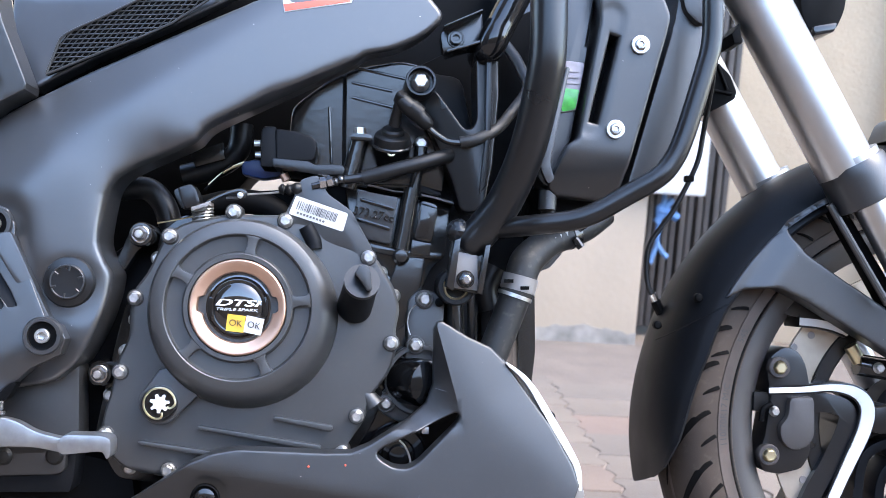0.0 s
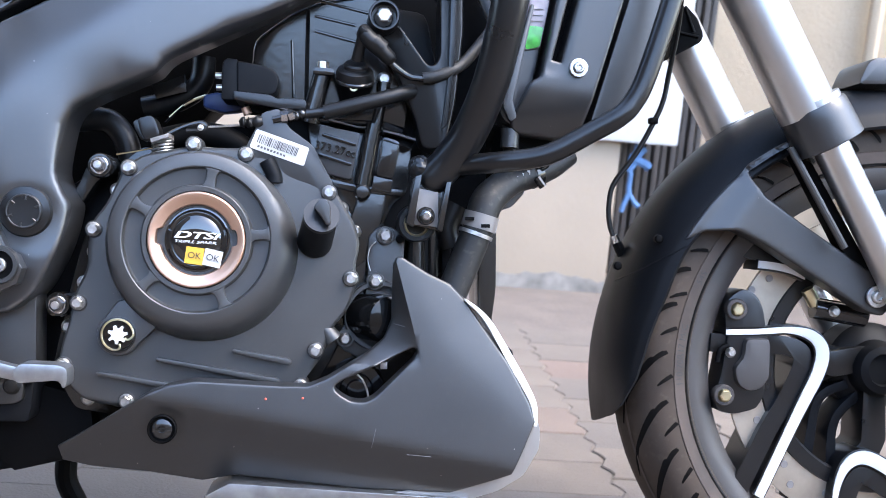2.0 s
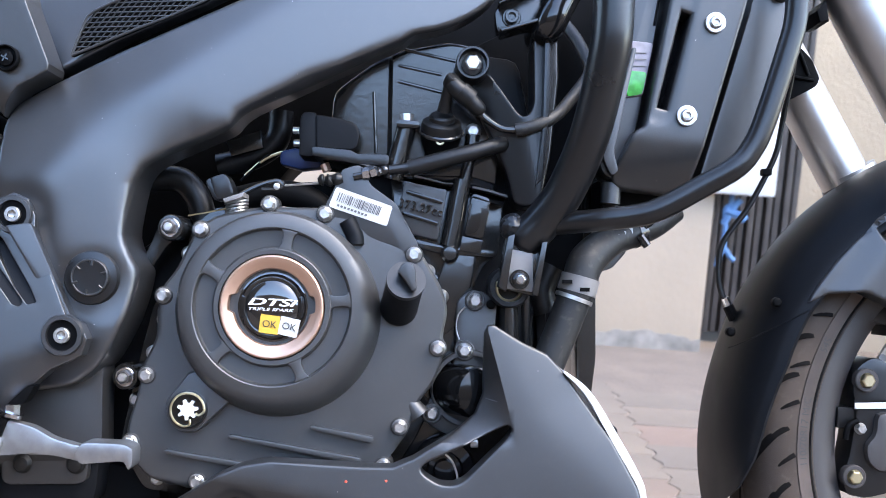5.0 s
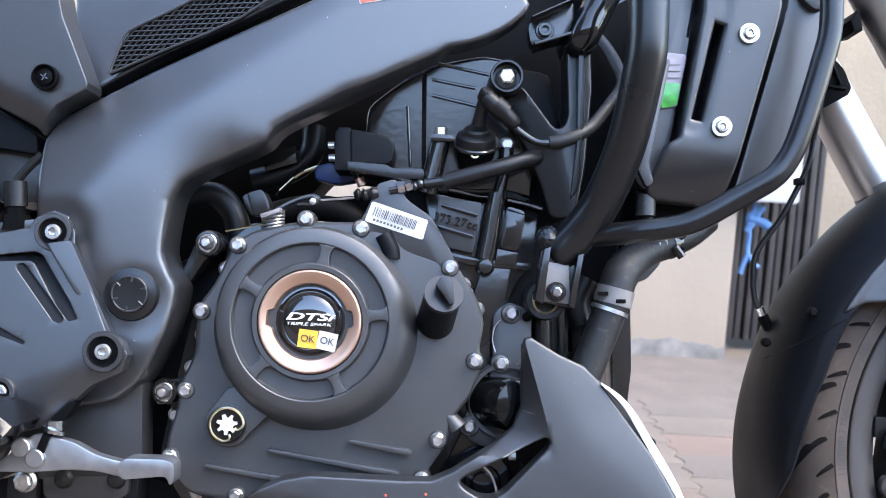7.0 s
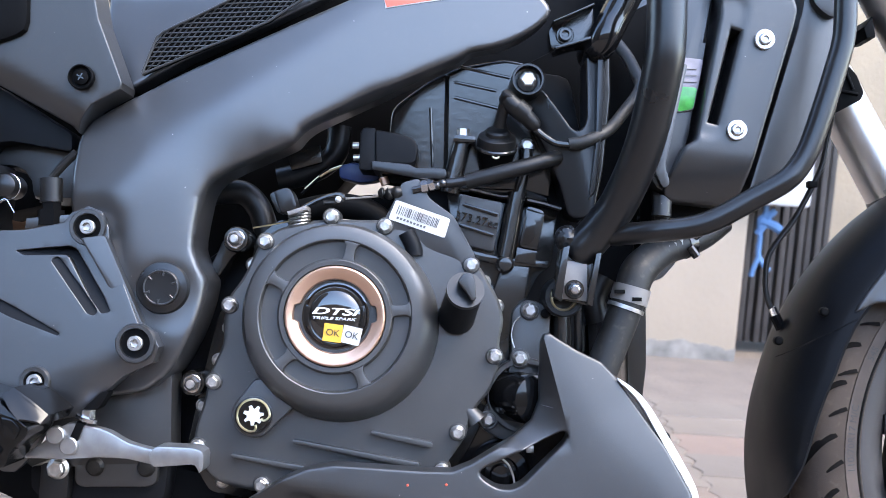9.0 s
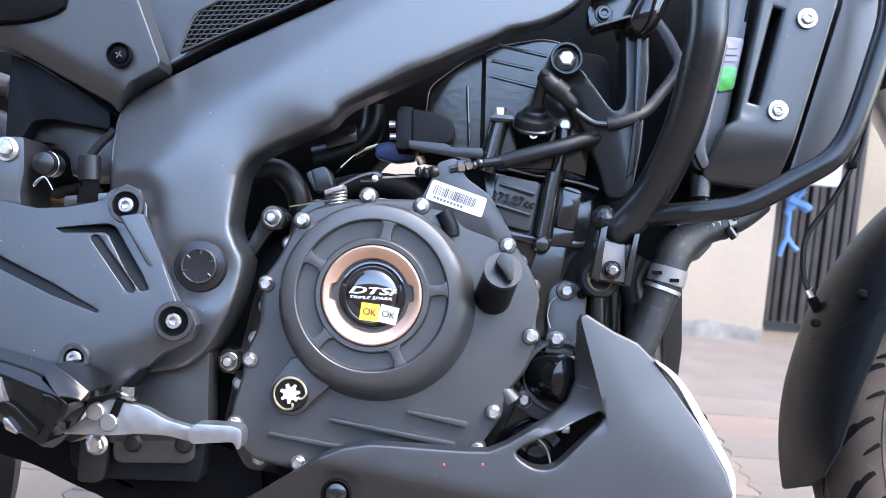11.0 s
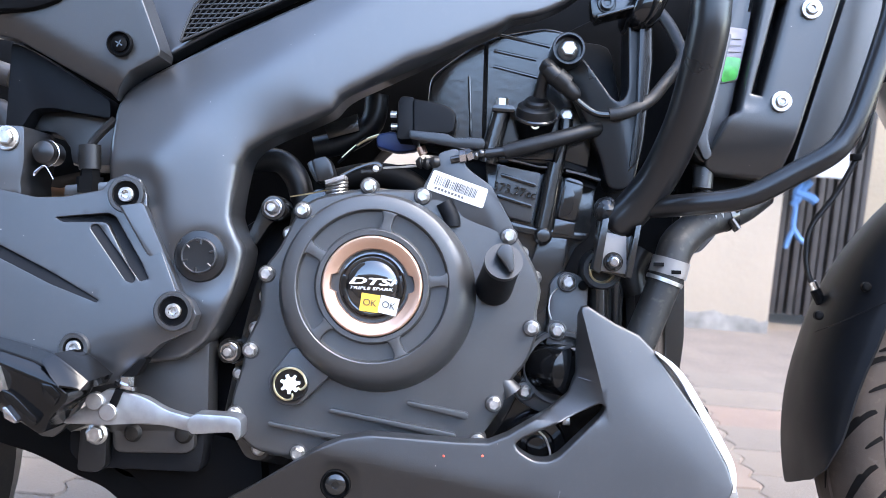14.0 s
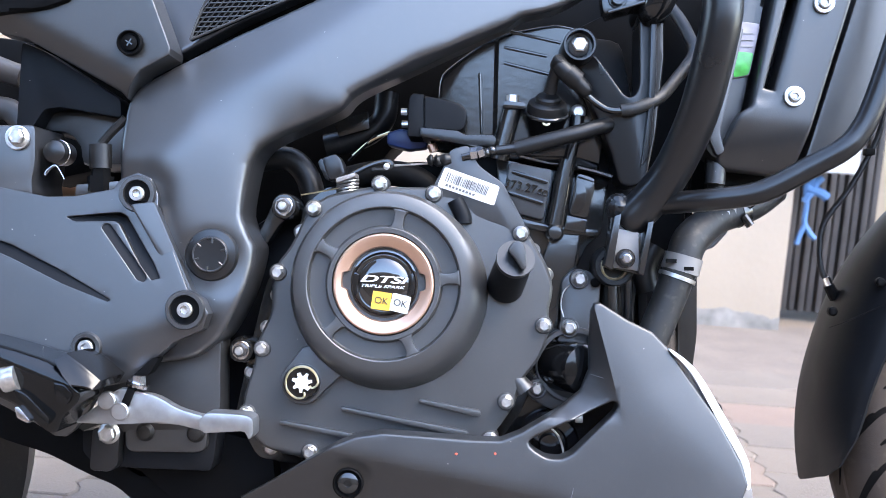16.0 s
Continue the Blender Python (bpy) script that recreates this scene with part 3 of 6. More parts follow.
slab("hanger_web", [(-0.424, -0.012, 0.095), (-0.309, -0.012, 0.08), (-0.237, -0.012, 0.089), (-0.219, -0.012, 0.099), (-0.178, -0.012, -0.012), (-0.233, -0.012, -0.064), (-0.278, -0.012, -0.106), (-0.367, -0.012, -0.068)], -0.012, 0.0, DARK, hang, 0.0)
slab("rib", [(-0.225, -0.03, 0.084), (-0.203, -0.03, 0.087), (-0.166, -0.03, 0.007), (-0.172, -0.03, 0.003), (-0.179, -0.03, 0.009)], -0.030, -0.018, SATIN, hang, 0.002, 0.003)
for p, r in (((-0.22, -0.027, 0.094), 0.0165), ((-0.17, -0.027, -0.008), 0.0175), ((-0.257, -0.027, -0.043), 0.0135)):
    p = (p[0], float(hanger_depth(np.array([p[0]]), np.array([p[2]]))[0]) + 0.004, p[2])
    part("boss", lathe([(r, 0.0), (r, -0.0075), (r - 0.0008, -0.009), (r - 0.0042, -0.009), (r - 0.005, -0.004), (0, -0.003)], p, 40), SATIN, hang)
    # cup floor in near-black, its depth shade put into the colour
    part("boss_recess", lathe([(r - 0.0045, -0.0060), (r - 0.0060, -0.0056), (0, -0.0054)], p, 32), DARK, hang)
    bolt("socket", (p[0], p[1] - 0.005, p[2]), hang, STEEL, 1.08, 0.2)
def peg_depth(x, z):
    s = side_of(x, z, (-0.300, 0, -0.0475), (-0.245, 0, -0.0685))
    return soft(-0.106 - 0.28 * s, -0.106 + 0.9 * s, k=600)


peg = part("footrest", moulded(fillet([(-0.335, -0.09, -0.031), (-0.2972, -0.09, -0.0403), (-0.2704, -0.09, -0.0485), (-0.2534, -0.09, -0.0568), (-0.2440, -0.09, -0.0664), (-0.2379, -0.09, -0.0739), (-0.2403, -0.09, -0.0827), (-0.2551, -0.09, -0.0957), (-0.26, -0.09, -0.1077), (-0.2652, -0.09, -0.1113), (-0.2742, -0.09, -0.1063), (-0.287, -0.09, -0.0908), (-0.330, -0.09, -0.072)], 0.005, 4), peg_depth, 0.0035, -0.045, 0.004), PEG, bike, "glossy black rubber covered footrest")
slab("peg_rib", [(-0.295, -0.1, -0.071), (-0.283, -0.1, -0.076), (-0.262, -0.1, -0.097), (-0.265, -0.1, -0.103), (-0.278, -0.1, -0.098), (-0.292, -0.1, -0.081)], -0.104, -0.08, PEG, peg, 0.002, 0.004)
slab("peg_step", [(-0.2600, -0.1, -0.066), (-0.2500, -0.1, -0.0680), (-0.2430, -0.1, -0.0760), (-0.2480, -0.1, -0.0850), (-0.2570, -0.1, -0.0830)], -0.106, -0.08, PEG, peg, 0.002, 0.002)
facet("peg_clevis", [(-0.2614, -0.103, -0.0487), (-0.2518, -0.099, -0.0427), (-0.2366, -0.101, -0.0525), (-0.2219, -0.101, -0.0643), (-0.2265, -0.108, -0.0722), (-0.2327, -0.110, -0.0701), (-0.2430, -0.112, -0.0690), (-0.2500, -0.111, -0.0610)], -0.04, PEG, peg, 0.002)
slab("peg_clip", [(-0.2906, -0.09, -0.0874), (-0.2871, -0.09, -0.0865), (-0.2771, -0.09, -0.0976), (-0.2788, -0.09, -0.1003), (-0.2877, -0.09, -0.0961)], -0.108, -0.08, NUT, peg, 0.001, 0.001, "bright spring clip")
part("pivot_pin", tube([(-0.303, -0.1, -0.066), (-0.291, -0.1, -0.063)], 0.011, 14), STEEL, peg)

# brake pedal
pedal = part("brake_pedal", plate(fillet([(-0.265, -0.045, -0.108), (-0.239, -0.045, -0.09), (-0.224, -0.045, -0.076), (-0.208, -0.045, -0.079), (-0.189, -0.045, -0.083), (-0.172, -0.045, -0.093), (-0.149, -0.045, -0.099), (-0.129, -0.045, -0.099), (-0.129, -0.045, -0.11), (-0.149, -0.045, -0.112), (-0.171, -0.045, -0.107), (-0.196, -0.045, -0.106), (-0.226, -0.045, -0.108)], 0.006, 3), -0.05, -0.038, 0.003), ALLOY, bike, "cast alloy brake pedal")
slab("toe_pad", [(-0.15, -0.055, -0.1), (-0.144, -0.055, -0.094), (-0.111, -0.055, -0.095), (-0.103, -0.055, -0.098), (-0.103, -0.055, -0.113), (-0.107, -0.055, -0.117), (-0.11, -0.055, -0.109), (-0.146, -0.055, -0.112), (-0.15, -0.055, -0.107)], -0.062, -0.036, ALLOY, pedal, 0.003, 0.004)
part("rivet", lathe([(0.0078, 0.003), (0.0078, -0.002), (0.0068, -0.003), (0, -0.0033)], (-0.2209, -0.0525, -0.0963), 24), ALLOY, pedal)
part("pivot_bolt", lathe([(0.0080, 0.003), (0.0080, -0.003), (0.0070, -0.0042), (0, -0.0045)], (-0.2331, -0.05, -0.0875), 20), ALLOY, pedal)
slab("pedal_strap", [(-0.2245, -0.05, -0.0990), (-0.2150, -0.05, -0.0755), (-0.2085, -0.05, -0.0770), (-0.2130, -0.05, -0.0890), (-0.2175, -0.05, -0.1010)], -0.053, -0.045, DARK, pedal, 0.001)
slab("pedal_stop", [(-0.223, -0.04, -0.076), (-0.201, -0.04, -0.065), (-0.193, -0.04, -0.051), (-0.199, -0.04, -0.051), (-0.216, -0.04, -0.067)], -0.036, -0.02, DARK, pedal, 0.002, 0.002)
part("adjuster", tube([(-0.208, -0.045, -0.076), (-0.208, -0.045, -0.066)], 0.0065, 6), NUT, pedal)
part("adjuster_nut", tube([(-0.209, -0.045, -0.075), (-0.208, -0.045, -0.072)], 0.0100, 16), NUT, pedal)

# upper side panels
def panel_depth(x, z):
    s = z - 0.1999 + 0.519 * (x - -0.2340)
    return soft(-0.021 - 0.75 * s, -0.021 - 0.04 * s, k=600)


side = part("side_panel", moulded([(-0.425, -0.02, 0.299), (-0.356, -0.02, 0.239), (-0.33, -0.02, 0.234), (-0.242, -0.02, 0.187), (-0.237, -0.02, 0.181), (-0.233, -0.02, 0.19), (-0.221, -0.02, 0.205), (-0.195, -0.02, 0.219), (-0.194, -0.02, 0.225), (-0.216, -0.02, 0.282), (-0.222, -0.02, 0.312)], panel_depth, 0.0014, 0.02, 0.006), MATTE, bike, "matte black side panel")
sx, sy, sz = (-0.229, -0.0262, 0.228)
part("screw_cup", lathe([(0.0115, 0.002), (0.0112, -0.0035), (0.0102, -0.0038), (0.0092, 0.001), (0, 0.002)], (sx, sy - 0.001, sz), 32), DARK, side)
scr = part("screw", lathe([(0.0070, 0.001), (0.0068, -0.0015), (0.004, -0.0026), (0, -0.003)], (sx, sy - 0.001, sz), 24), DARK, side)
for a in (30, 120):
    part("cross_slot", box((-0.0035, -0.0034, -0.0006), (0.0035, -0.0028, 0.0006), 0, Matrix.Translation((sx, sy - 0.001, sz)) @ Matrix.Rotation(radians(a), 4, "Y")), GLOSS, scr)
slab("seat_edge", [(-0.421, -0.028, 0.307), (-0.278, -0.028, 0.309), (-0.278, -0.028, 0.268), (-0.307, -0.028, 0.257), (-0.348, -0.028, 0.253), (-0.42, -0.028, 0.251)], -0.030, -0.01, DARK, bike, 0.006, 0.01, "black seat edge")


def grille_depth(x, z):
    return -0.012 + 0.45 * (z - 0.25 - 0.35 * (x + 0.1))


tank = part("tank_side_panel", moulded([(-0.227, -0.012, 0.32), (-0.222, -0.012, 0.269), (-0.203, -0.012, 0.221), (-0.189, -0.012, 0.222), (-0.138, -0.012, 0.252), (-0.064, -0.012, 0.287), (0.014, -0.012, 0.328)], grille_depth, 0.005, 0.02, 0.01), SATIN, bike, "matte black tank side panel with mesh inlet")
part("panel_seam", tube([(-0.22, -0.016, 0.293), (-0.213, -0.016, 0.27), (-0.195, -0.016, 0.219)], 0.0012, 8), MATTE, tank)
# near-black sheet, the shade in the panel gap given as colour
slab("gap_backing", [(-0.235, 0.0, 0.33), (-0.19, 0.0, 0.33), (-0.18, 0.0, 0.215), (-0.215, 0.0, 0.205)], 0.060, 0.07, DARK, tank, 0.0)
# expanded mesh of the inlet: crossing wires inside a slanted frame
mesh_pts = [(-0.177, -0.02, 0.233), (-0.167, -0.02, 0.261), (-0.159, -0.02, 0.272), (-0.127, -0.02, 0.288), (-0.077, -0.02, 0.314), (-0.016, -0.02, 0.341), (-0.008, -0.02, 0.326), (-0.063, -0.02, 0.284), (-0.121, -0.02, 0.258)]
# the shaded hollow behind the wires is a near-black sheet
part("mesh_backing", plate(mesh_pts, -0.017, -0.012, 0.0), DARK, tank, "near-black sheet standing in for the shade behind the mesh")
part("mesh_frame", tube(mesh_pts + mesh_pts[:1], 0.0013, 8, 2, caps=False), MATTE, tank)
mp = np.array(flat(mesh_pts))


def inside(p, poly):
    c = False
    for (x0, z0), (x1, z1) in zip(poly, np.roll(poly, -1, axis=0)):
        if (z0 > p[1]) != (z1 > p[1]) and p[0] < (x1 - x0) * (p[1] - z0) / (z1 - z0) + x0:
            c = not c
    return c


wires = bmesh.new()
o = mp.mean(0)
for ang in (3, 52):
    d = np.array((math.cos(radians(ang)), math.sin(radians(ang))))
    nrm = np.array((-d[1], d[0]))
    for k in range(-60, 61):
        run = []
        for t in np.arange(-0.2, 0.2, 0.002):
            q = o + nrm * k * 0.0042 + d * t
            if inside(q, mp):
                run.append(q)
        if len(run) > 2:
            a, b = run[0], run[-1]
            tube([(a[0], -0.0195, a[1]), (b[0], -0.0195, b[1])], 0.0007, 4, 1, wires)
part("mesh_wire", wires, MATTE, tank)
tagged(tank.children[-1], kind="stuff")
tank.matrix_basis = Matrix.Translation((0.09, -0.99, 0.04)) @ Matrix.Scale(1.035, 4) @ Matrix.Translation((-0.09, 0.99, -0.04))

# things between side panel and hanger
# near-black sheet in place of the shade under the seat rail
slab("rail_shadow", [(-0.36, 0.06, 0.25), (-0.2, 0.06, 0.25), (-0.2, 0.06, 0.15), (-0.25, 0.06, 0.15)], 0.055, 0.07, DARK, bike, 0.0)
slab("seat_rail_plate", [(-0.347, 0.02, 0.237), (-0.326, 0.02, 0.229), (-0.252, 0.02, 0.184), (-0.251, 0.02, 0.167), (-0.282, 0.02, 0.172), (-0.308, 0.02, 0.176), (-0.324, 0.02, 0.174), (-0.335, 0.02, 0.156), (-0.35, 0.02, 0.156)], 0.02, 0.05, FENDER, bike, 0.001, 0.004, "black rail plate")
slab("battery_box", [(-0.344, 0.04, 0.181), (-0.24, 0.04, 0.183), (-0.239, 0.04, 0.124), (-0.299, 0.04, 0.123), (-0.299, 0.04, 0.143), (-0.313, 0.04, 0.155), (-0.338, 0.04, 0.154)], 0.045, 0.12, MATTE, bike, 0.012, 0.016)
part("reservoir_hose", tube([(-0.24, 0, 0.164), (-0.253, 0, 0.151), (-0.262, 0, 0.14)], 0.0040, 10), RUBBER, bike)
sw = part("brake_light_switch", tube([(-0.261, -0.005, 0.139), (-0.26, -0.005, 0.117)], 0.0100, 16), RUBBER, bike, "black brake light switch")
part("switch_nut", tube([(-0.26, -0.005, 0.117), (-0.26, -0.005, 0.11)], 0.0090, 6), DARK, sw)
part("switch_base", tube([(-0.26, -0.005, 0.11), (-0.26, -0.005, 0.096)], 0.0125, 6), DARK, sw)
slab("hanger_tab", [(-0.281, -0.005, 0.102), (-0.242, -0.005, 0.106), (-0.239, -0.005, 0.097), (-0.282, -0.005, 0.092)], -0.01, 0.02, SATIN, bike, 0.002)
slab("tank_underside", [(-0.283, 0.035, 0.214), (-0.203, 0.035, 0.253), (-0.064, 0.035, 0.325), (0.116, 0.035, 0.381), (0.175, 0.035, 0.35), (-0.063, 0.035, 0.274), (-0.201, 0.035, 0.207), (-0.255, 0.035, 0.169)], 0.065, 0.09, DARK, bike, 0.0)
slab("rail_block", [(-0.426, -0.01, 0.153), (-0.319, -0.01, 0.155), (-0.318, -0.01, 0.123), (-0.321, -0.01, 0.103), (-0.319, -0.01, 0.091), (-0.425, -0.01, 0.089)], -0.012, 0.06, SATIN, bike, 0.003, 0.004)
bolt("washer", (-0.334, -0.014, 0.143), bike, STEEL, 1.2)
bolt("hex", (-0.332, -0.018, 0.143), bike, STEEL, 1.3)
nx, nz = -0.3029, 0.1318
link_pin = part("linkage_pin", lathe([(0.0110, 0.02), (0.0110, -0.004), (0.0100, -0.0072), (0.0070, -0.0088), (0, -0.0092)], (nx, 0, nz), 28), GUARD, bike, "black pin head with a wire clip")
part("clip", tube([(u, -0.002, v) for u, v in arc(nx + 0.0004, nz - 0.0006, 0.0122, 75, -80, 14)], 0.0006, 6, 2), NUT, link_pin)
part("clip", tube([(nx + 0.0010, -0.003, nz - 0.0125), (nx - 0.0040, -0.003, nz - 0.0150), (nx - 0.0092, -0.003, nz - 0.0215), (nx - 0.0088, -0.003, nz - 0.0180), (nx - 0.0020, -0.003, nz - 0.0125), (nx + 0.0020, -0.003, nz - 0.0140), (nx + 0.0085, -0.003, nz - 0.0245)], 0.0006, 6, 5), NUT, link_pin)
part("rear_pipe", tube([(-0.428, 0.1, 0.234), (-0.393, 0.1, 0.221), (-0.379, 0.1, 0.217)], 0.012, 14), GREY, bike)
part("rear_pipe", tube([(-0.427, 0.1, 0.183), (-0.392, 0.1, 0.183), (-0.374, 0.1, 0.161)], 0.012, 14), GREY, bike)
part("exhaust_pipe", tube([(-0.49, 0.24, 0.117), (-0.412, 0.24, 0.126), (-0.36, 0.24, 0.12), (-0.308, 0.24, 0.108)], 0.028, 18), mat("heat_tinted_pipe", (0.40, 0.27, 0.19), 0.35, 1.0, bump=0.1, var=0.3), bike)
slab("shock_body", [(-0.484, 0.14, 0.271), (-0.375, 0.14, 0.261), (-0.29, 0.14, 0.191), (-0.288, 0.14, 0.132), (-0.371, 0.14, 0.112), (-0.372, 0.14, 0.13), (-0.48, 0.14, 0.128)], 0.14, 0.22, DARK, bike, 0.01)

# engine block: dark castings behind the covers
core = slab("engine", [(-0.166, 0.09, -0.017), (-0.156, 0.09, 0.056), (-0.117, 0.09, 0.085), (-0.067, 0.09, 0.106), (0.012, 0.09, 0.11), (0.062, 0.09, 0.117), (0.066, 0.09, 0.201), (0.137, 0.09, 0.27), (0.221, 0.09, 0.26), (0.251, 0.09, 0.121), (0.242, 0.09, 0.026), (0.218, 0.09, -0.142), (0.129, 0.09, -0.177), (-0.083, 0.09, -0.189), (-0.14, 0.09, -0.173), (-0.16, 0.09, -0.129)], 0.085, 0.26, FENDER, bike, 0.006, 0.01, "black engine block")
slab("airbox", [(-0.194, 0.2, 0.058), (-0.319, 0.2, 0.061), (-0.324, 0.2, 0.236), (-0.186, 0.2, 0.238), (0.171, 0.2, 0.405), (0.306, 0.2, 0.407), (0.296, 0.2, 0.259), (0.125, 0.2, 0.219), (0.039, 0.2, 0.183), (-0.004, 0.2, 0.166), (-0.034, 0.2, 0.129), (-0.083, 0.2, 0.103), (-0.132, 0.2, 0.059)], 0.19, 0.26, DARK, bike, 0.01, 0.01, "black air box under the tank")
slab("radiator", [(0.262, 0.12, 0.393), (0.496, 0.12, 0.396), (0.409, 0.12, 0.166), (0.33, 0.12, 0.124), (0.302, 0.12, 0.124), (0.305, 0.12, -0.008), (0.303, 0.12, -0.082), (0.291, 0.12, -0.082), (0.285, 0.12, 0.072), (0.272, 0.12, 0.198)], 0.13, 0.22, CAST, bike, 0.006, 0.01, "black radiator core behind its shroud")

CX, _, CZ = (0.001, -0.005, 0.018)
cover_line = [(-0.073, 0.02, 0.087), (-0.057, 0.02, 0.099), (-0.015, 0.02, 0.108), (0.043, 0.02, 0.108), (0.069, 0.02, 0.101), (0.096, 0.02, 0.08), (0.124, 0.02, 0.075), (0.134, 0.02, 0.064), (0.151, 0.02, 0.035), (0.156, 0.02, 0.017), (0.151, 0.02, -0.006), (0.154, 0.02, -0.019), (0.145, 0.02, -0.048), (0.128, 0.02, -0.069), (0.122, 0.02, -0.093), (0.106, 0.02, -0.114), (0.097, 0.02, -0.127), (0.074, 0.02, -0.141), (-0.051, 0.02, -0.148), (-0.083, 0.02, -0.144), (-0.109, 0.02, -0.138), (-0.122, 0.02, -0.125), (-0.132, 0.02, -0.107), (-0.129, 0.02, -0.086), (-0.121, 0.02, -0.06), (-0.119, 0.02, -0.039), (-0.106, 0.02, -0.012), (-0.105, 0.02, 0.019), (-0.103, 0.02, 0.033), (-0.089, 0.02, 0.051)]
cover = part("clutch_cover", plate(fillet(cover_line, 0.008, 3), 0.020, 0.075, 0.006, 3), COVER, bike, "powder coated black clutch cover")
slab("inner_case", [(-0.09, 0.05, 0.052), (-0.083, 0.05, 0.09), (-0.061, 0.05, 0.109), (0.068, 0.05, 0.109), (0.123, 0.05, 0.078), (0.164, 0.05, 0.025), (0.163, 0.05, -0.029), (0.127, 0.05, -0.105), (0.106, 0.05, -0.138), (-0.055, 0.05, -0.163), (-0.121, 0.05, -0.152), (-0.144, 0.05, -0.114), (-0.131, 0.05, -0.047), (-0.116, 0.05, 0.019)], 0.052, 0.09, CAST, bike, 0.004, 0.006)
# round bulge with five raised bridges between arc shaped recesses
bm = lathe([(0.0905, 0.022), (0.0898, 0.012), (0.0885, 0.004), (0.0862, -0.003), (0.0825, -0.0080), (0.077, -0.0105), (0.0700, -0.0112), (0.0690, -0.0106), (0.0681, -0.0050), (0.0672, -0.0040), (0.0532, -0.0034), (0.0523, -0.0044), (0.0514, -0.0104), (0.0505, -0.0112), (0.0465, -0.0110), (0.0458, -0.004), (0.0, -0.002)], (CX, 0, CZ), 120)
for v in bm.verts:
    if math.hypot(v.co.x - CX, v.co.z - CZ) > 0.080:
        k = min(1, max(0, (v.co.y + 0.0105) / 0.030))
        v.co += Vector((0.004 * k, 0, -0.0085 * k))
bulge = part("clutch_bulge", bm, COVER, cover)
for a in (78, 150, 222, 294, 6):
    o = [(CX + r * math.cos(radians(a + w)), CZ + r * math.sin(radians(a + w))) for r, w in ((0.0514, -8), (0.0535, -5.5), (0.057, -4.4), (0.0635, -4.0), (0.0665, -4.8), (0.0688, -6.5), (0.0690, 0), (0.0688, 6.5), (0.0665, 4.8), (0.0635, 4.0), (0.057, 4.4), (0.0535, 5.5), (0.0514, 8))]
    part("bridge", plate(o, -0.0106, 0.0, 0.0009, 2), COVER, bulge)
notch = lambda a: max(min(1, max(0, (14 - abs((a - c + 180) % 360 - 180)) / 3.5)) for c in (4, 175))
bm = bmesh.new()
loops = []
for k in range(144):
    a = 2.5 * k
    ri = 0.0336 + 0.0046 * notch(a)
    prof_ = [(0.0456, -0.006), (0.0456, -0.0116), (0.0450, -0.0130), (0.0440, -0.0137), (0.0428, -0.0137)]
    prof_ += [(0.0428 + (ri - 0.0428) * u, -0.0137 + 0.45 * (0.0428 - ri) * u) for u in (0.35, 0.7, 0.94)] + [(ri - 0.0004, -0.0135 + 0.45 * (0.0428 - ri) + 0.0012), (ri - 0.0004, -0.002)]
    loops.append([bm.verts.new((CX + r * math.cos(radians(a)), y, CZ + r * math.sin(radians(a)))) for r, y in prof_])
for p, q in zip(loops, loops[1:] + loops[:1]):
    for j in range(len(p) - 1):
        bm.faces.new((p[j], p[j + 1], q[j + 1], q[j]))
ring = part("trim_ring", bm, COPPER, bulge, "bronze anodised trim ring with two notches")
badge = part("badge", lathe([(0.0372, -0.0015), (0.0325, -0.0030), (0.0290, -0.0036), (0.0276, -0.0050), (0.0272, -0.0082), (0.0266, -0.0090), (0.0252, -0.0092), (0.0236, -0.0088), (0.0230, -0.0080), (0.0224, -0.0082), (0.0210, -0.0094), (0.0160, -0.0106), (0.0080, -0.0113), (0, -0.0115)], (CX, 0, CZ), 96), BADGE, bulge, "domed gloss black badge with white lettering")
for a in (0, 180):
    part("badge_clip", plate(arc(CX, CZ, 0.0282, a - 22, a + 22, 10) + arc(CX, CZ, 0.0240, a + 20, a - 20, 10), -0.0098, -0.006, 0.0008), GLOSS, badge)
words("lettering", "DTSi", (CX - 0.001, -0.0122, CZ + 0.0040), 0.0086, badge, WHITE, -2, 0.0005, "white slanted capital letters", 0.3, None, 2.35, 0.00022)
words("lettering", "TRIPLE SPARK", (CX - 0.001, -0.0122, CZ - 0.0022), 0.0038, badge, WHITE, -2, 0.0004, "small white capital letters", 0.25, None, 1.7)
for (x, z, m, a) in ((-0.0015, -0.0150, YELLOW, -7), (0.0155, -0.0170, PAPER, -12)):
    t = Matrix.Translation((CX + x, -0.0118, CZ + z)) @ Matrix.Rotation(radians(-a), 4, "Y")
    st = part("inspection_sticker", box((-0.0085, -0.0003, -0.0080), (0.0085, 0.0003, 0.0080), 0, t), m, badge, "square paper inspection sticker")
    words("lettering", "OK", None, 0.0085, st, INK, 0, 0.0002, "", 0, t @ Matrix.Translation((0, -0.0006, 0)))

# ribs cast on the cover's lower part
for a, b in (((-0.092, 0.018, -0.112), (-0.01, 0.018, -0.126)), ((-0.036, 0.018, -0.098), (0.077, 0.018, -0.118)), ((0.036, 0.018, -0.089), (0.088, 0.018, -0.099))):
    part("rib", plate(grow((a[0], a[2]), (b[0], b[2]), 0.0018, 0.0030, 6), 0.0128, 0.022, 0.0010), COVER, cover)
# oil sight boss
ox, _, oz = (-0.073, 0.012, -0.074)
boss = part("sight_boss", plate(arc(ox, oz, 0.0205, 130, 330, 20) + flat([(-0.037, 0.014, -0.067), (-0.053, 0.014, -0.037), (-0.074, 0.014, -0.042)]), 0.008, 0.022, 0.004), COVER, cover)
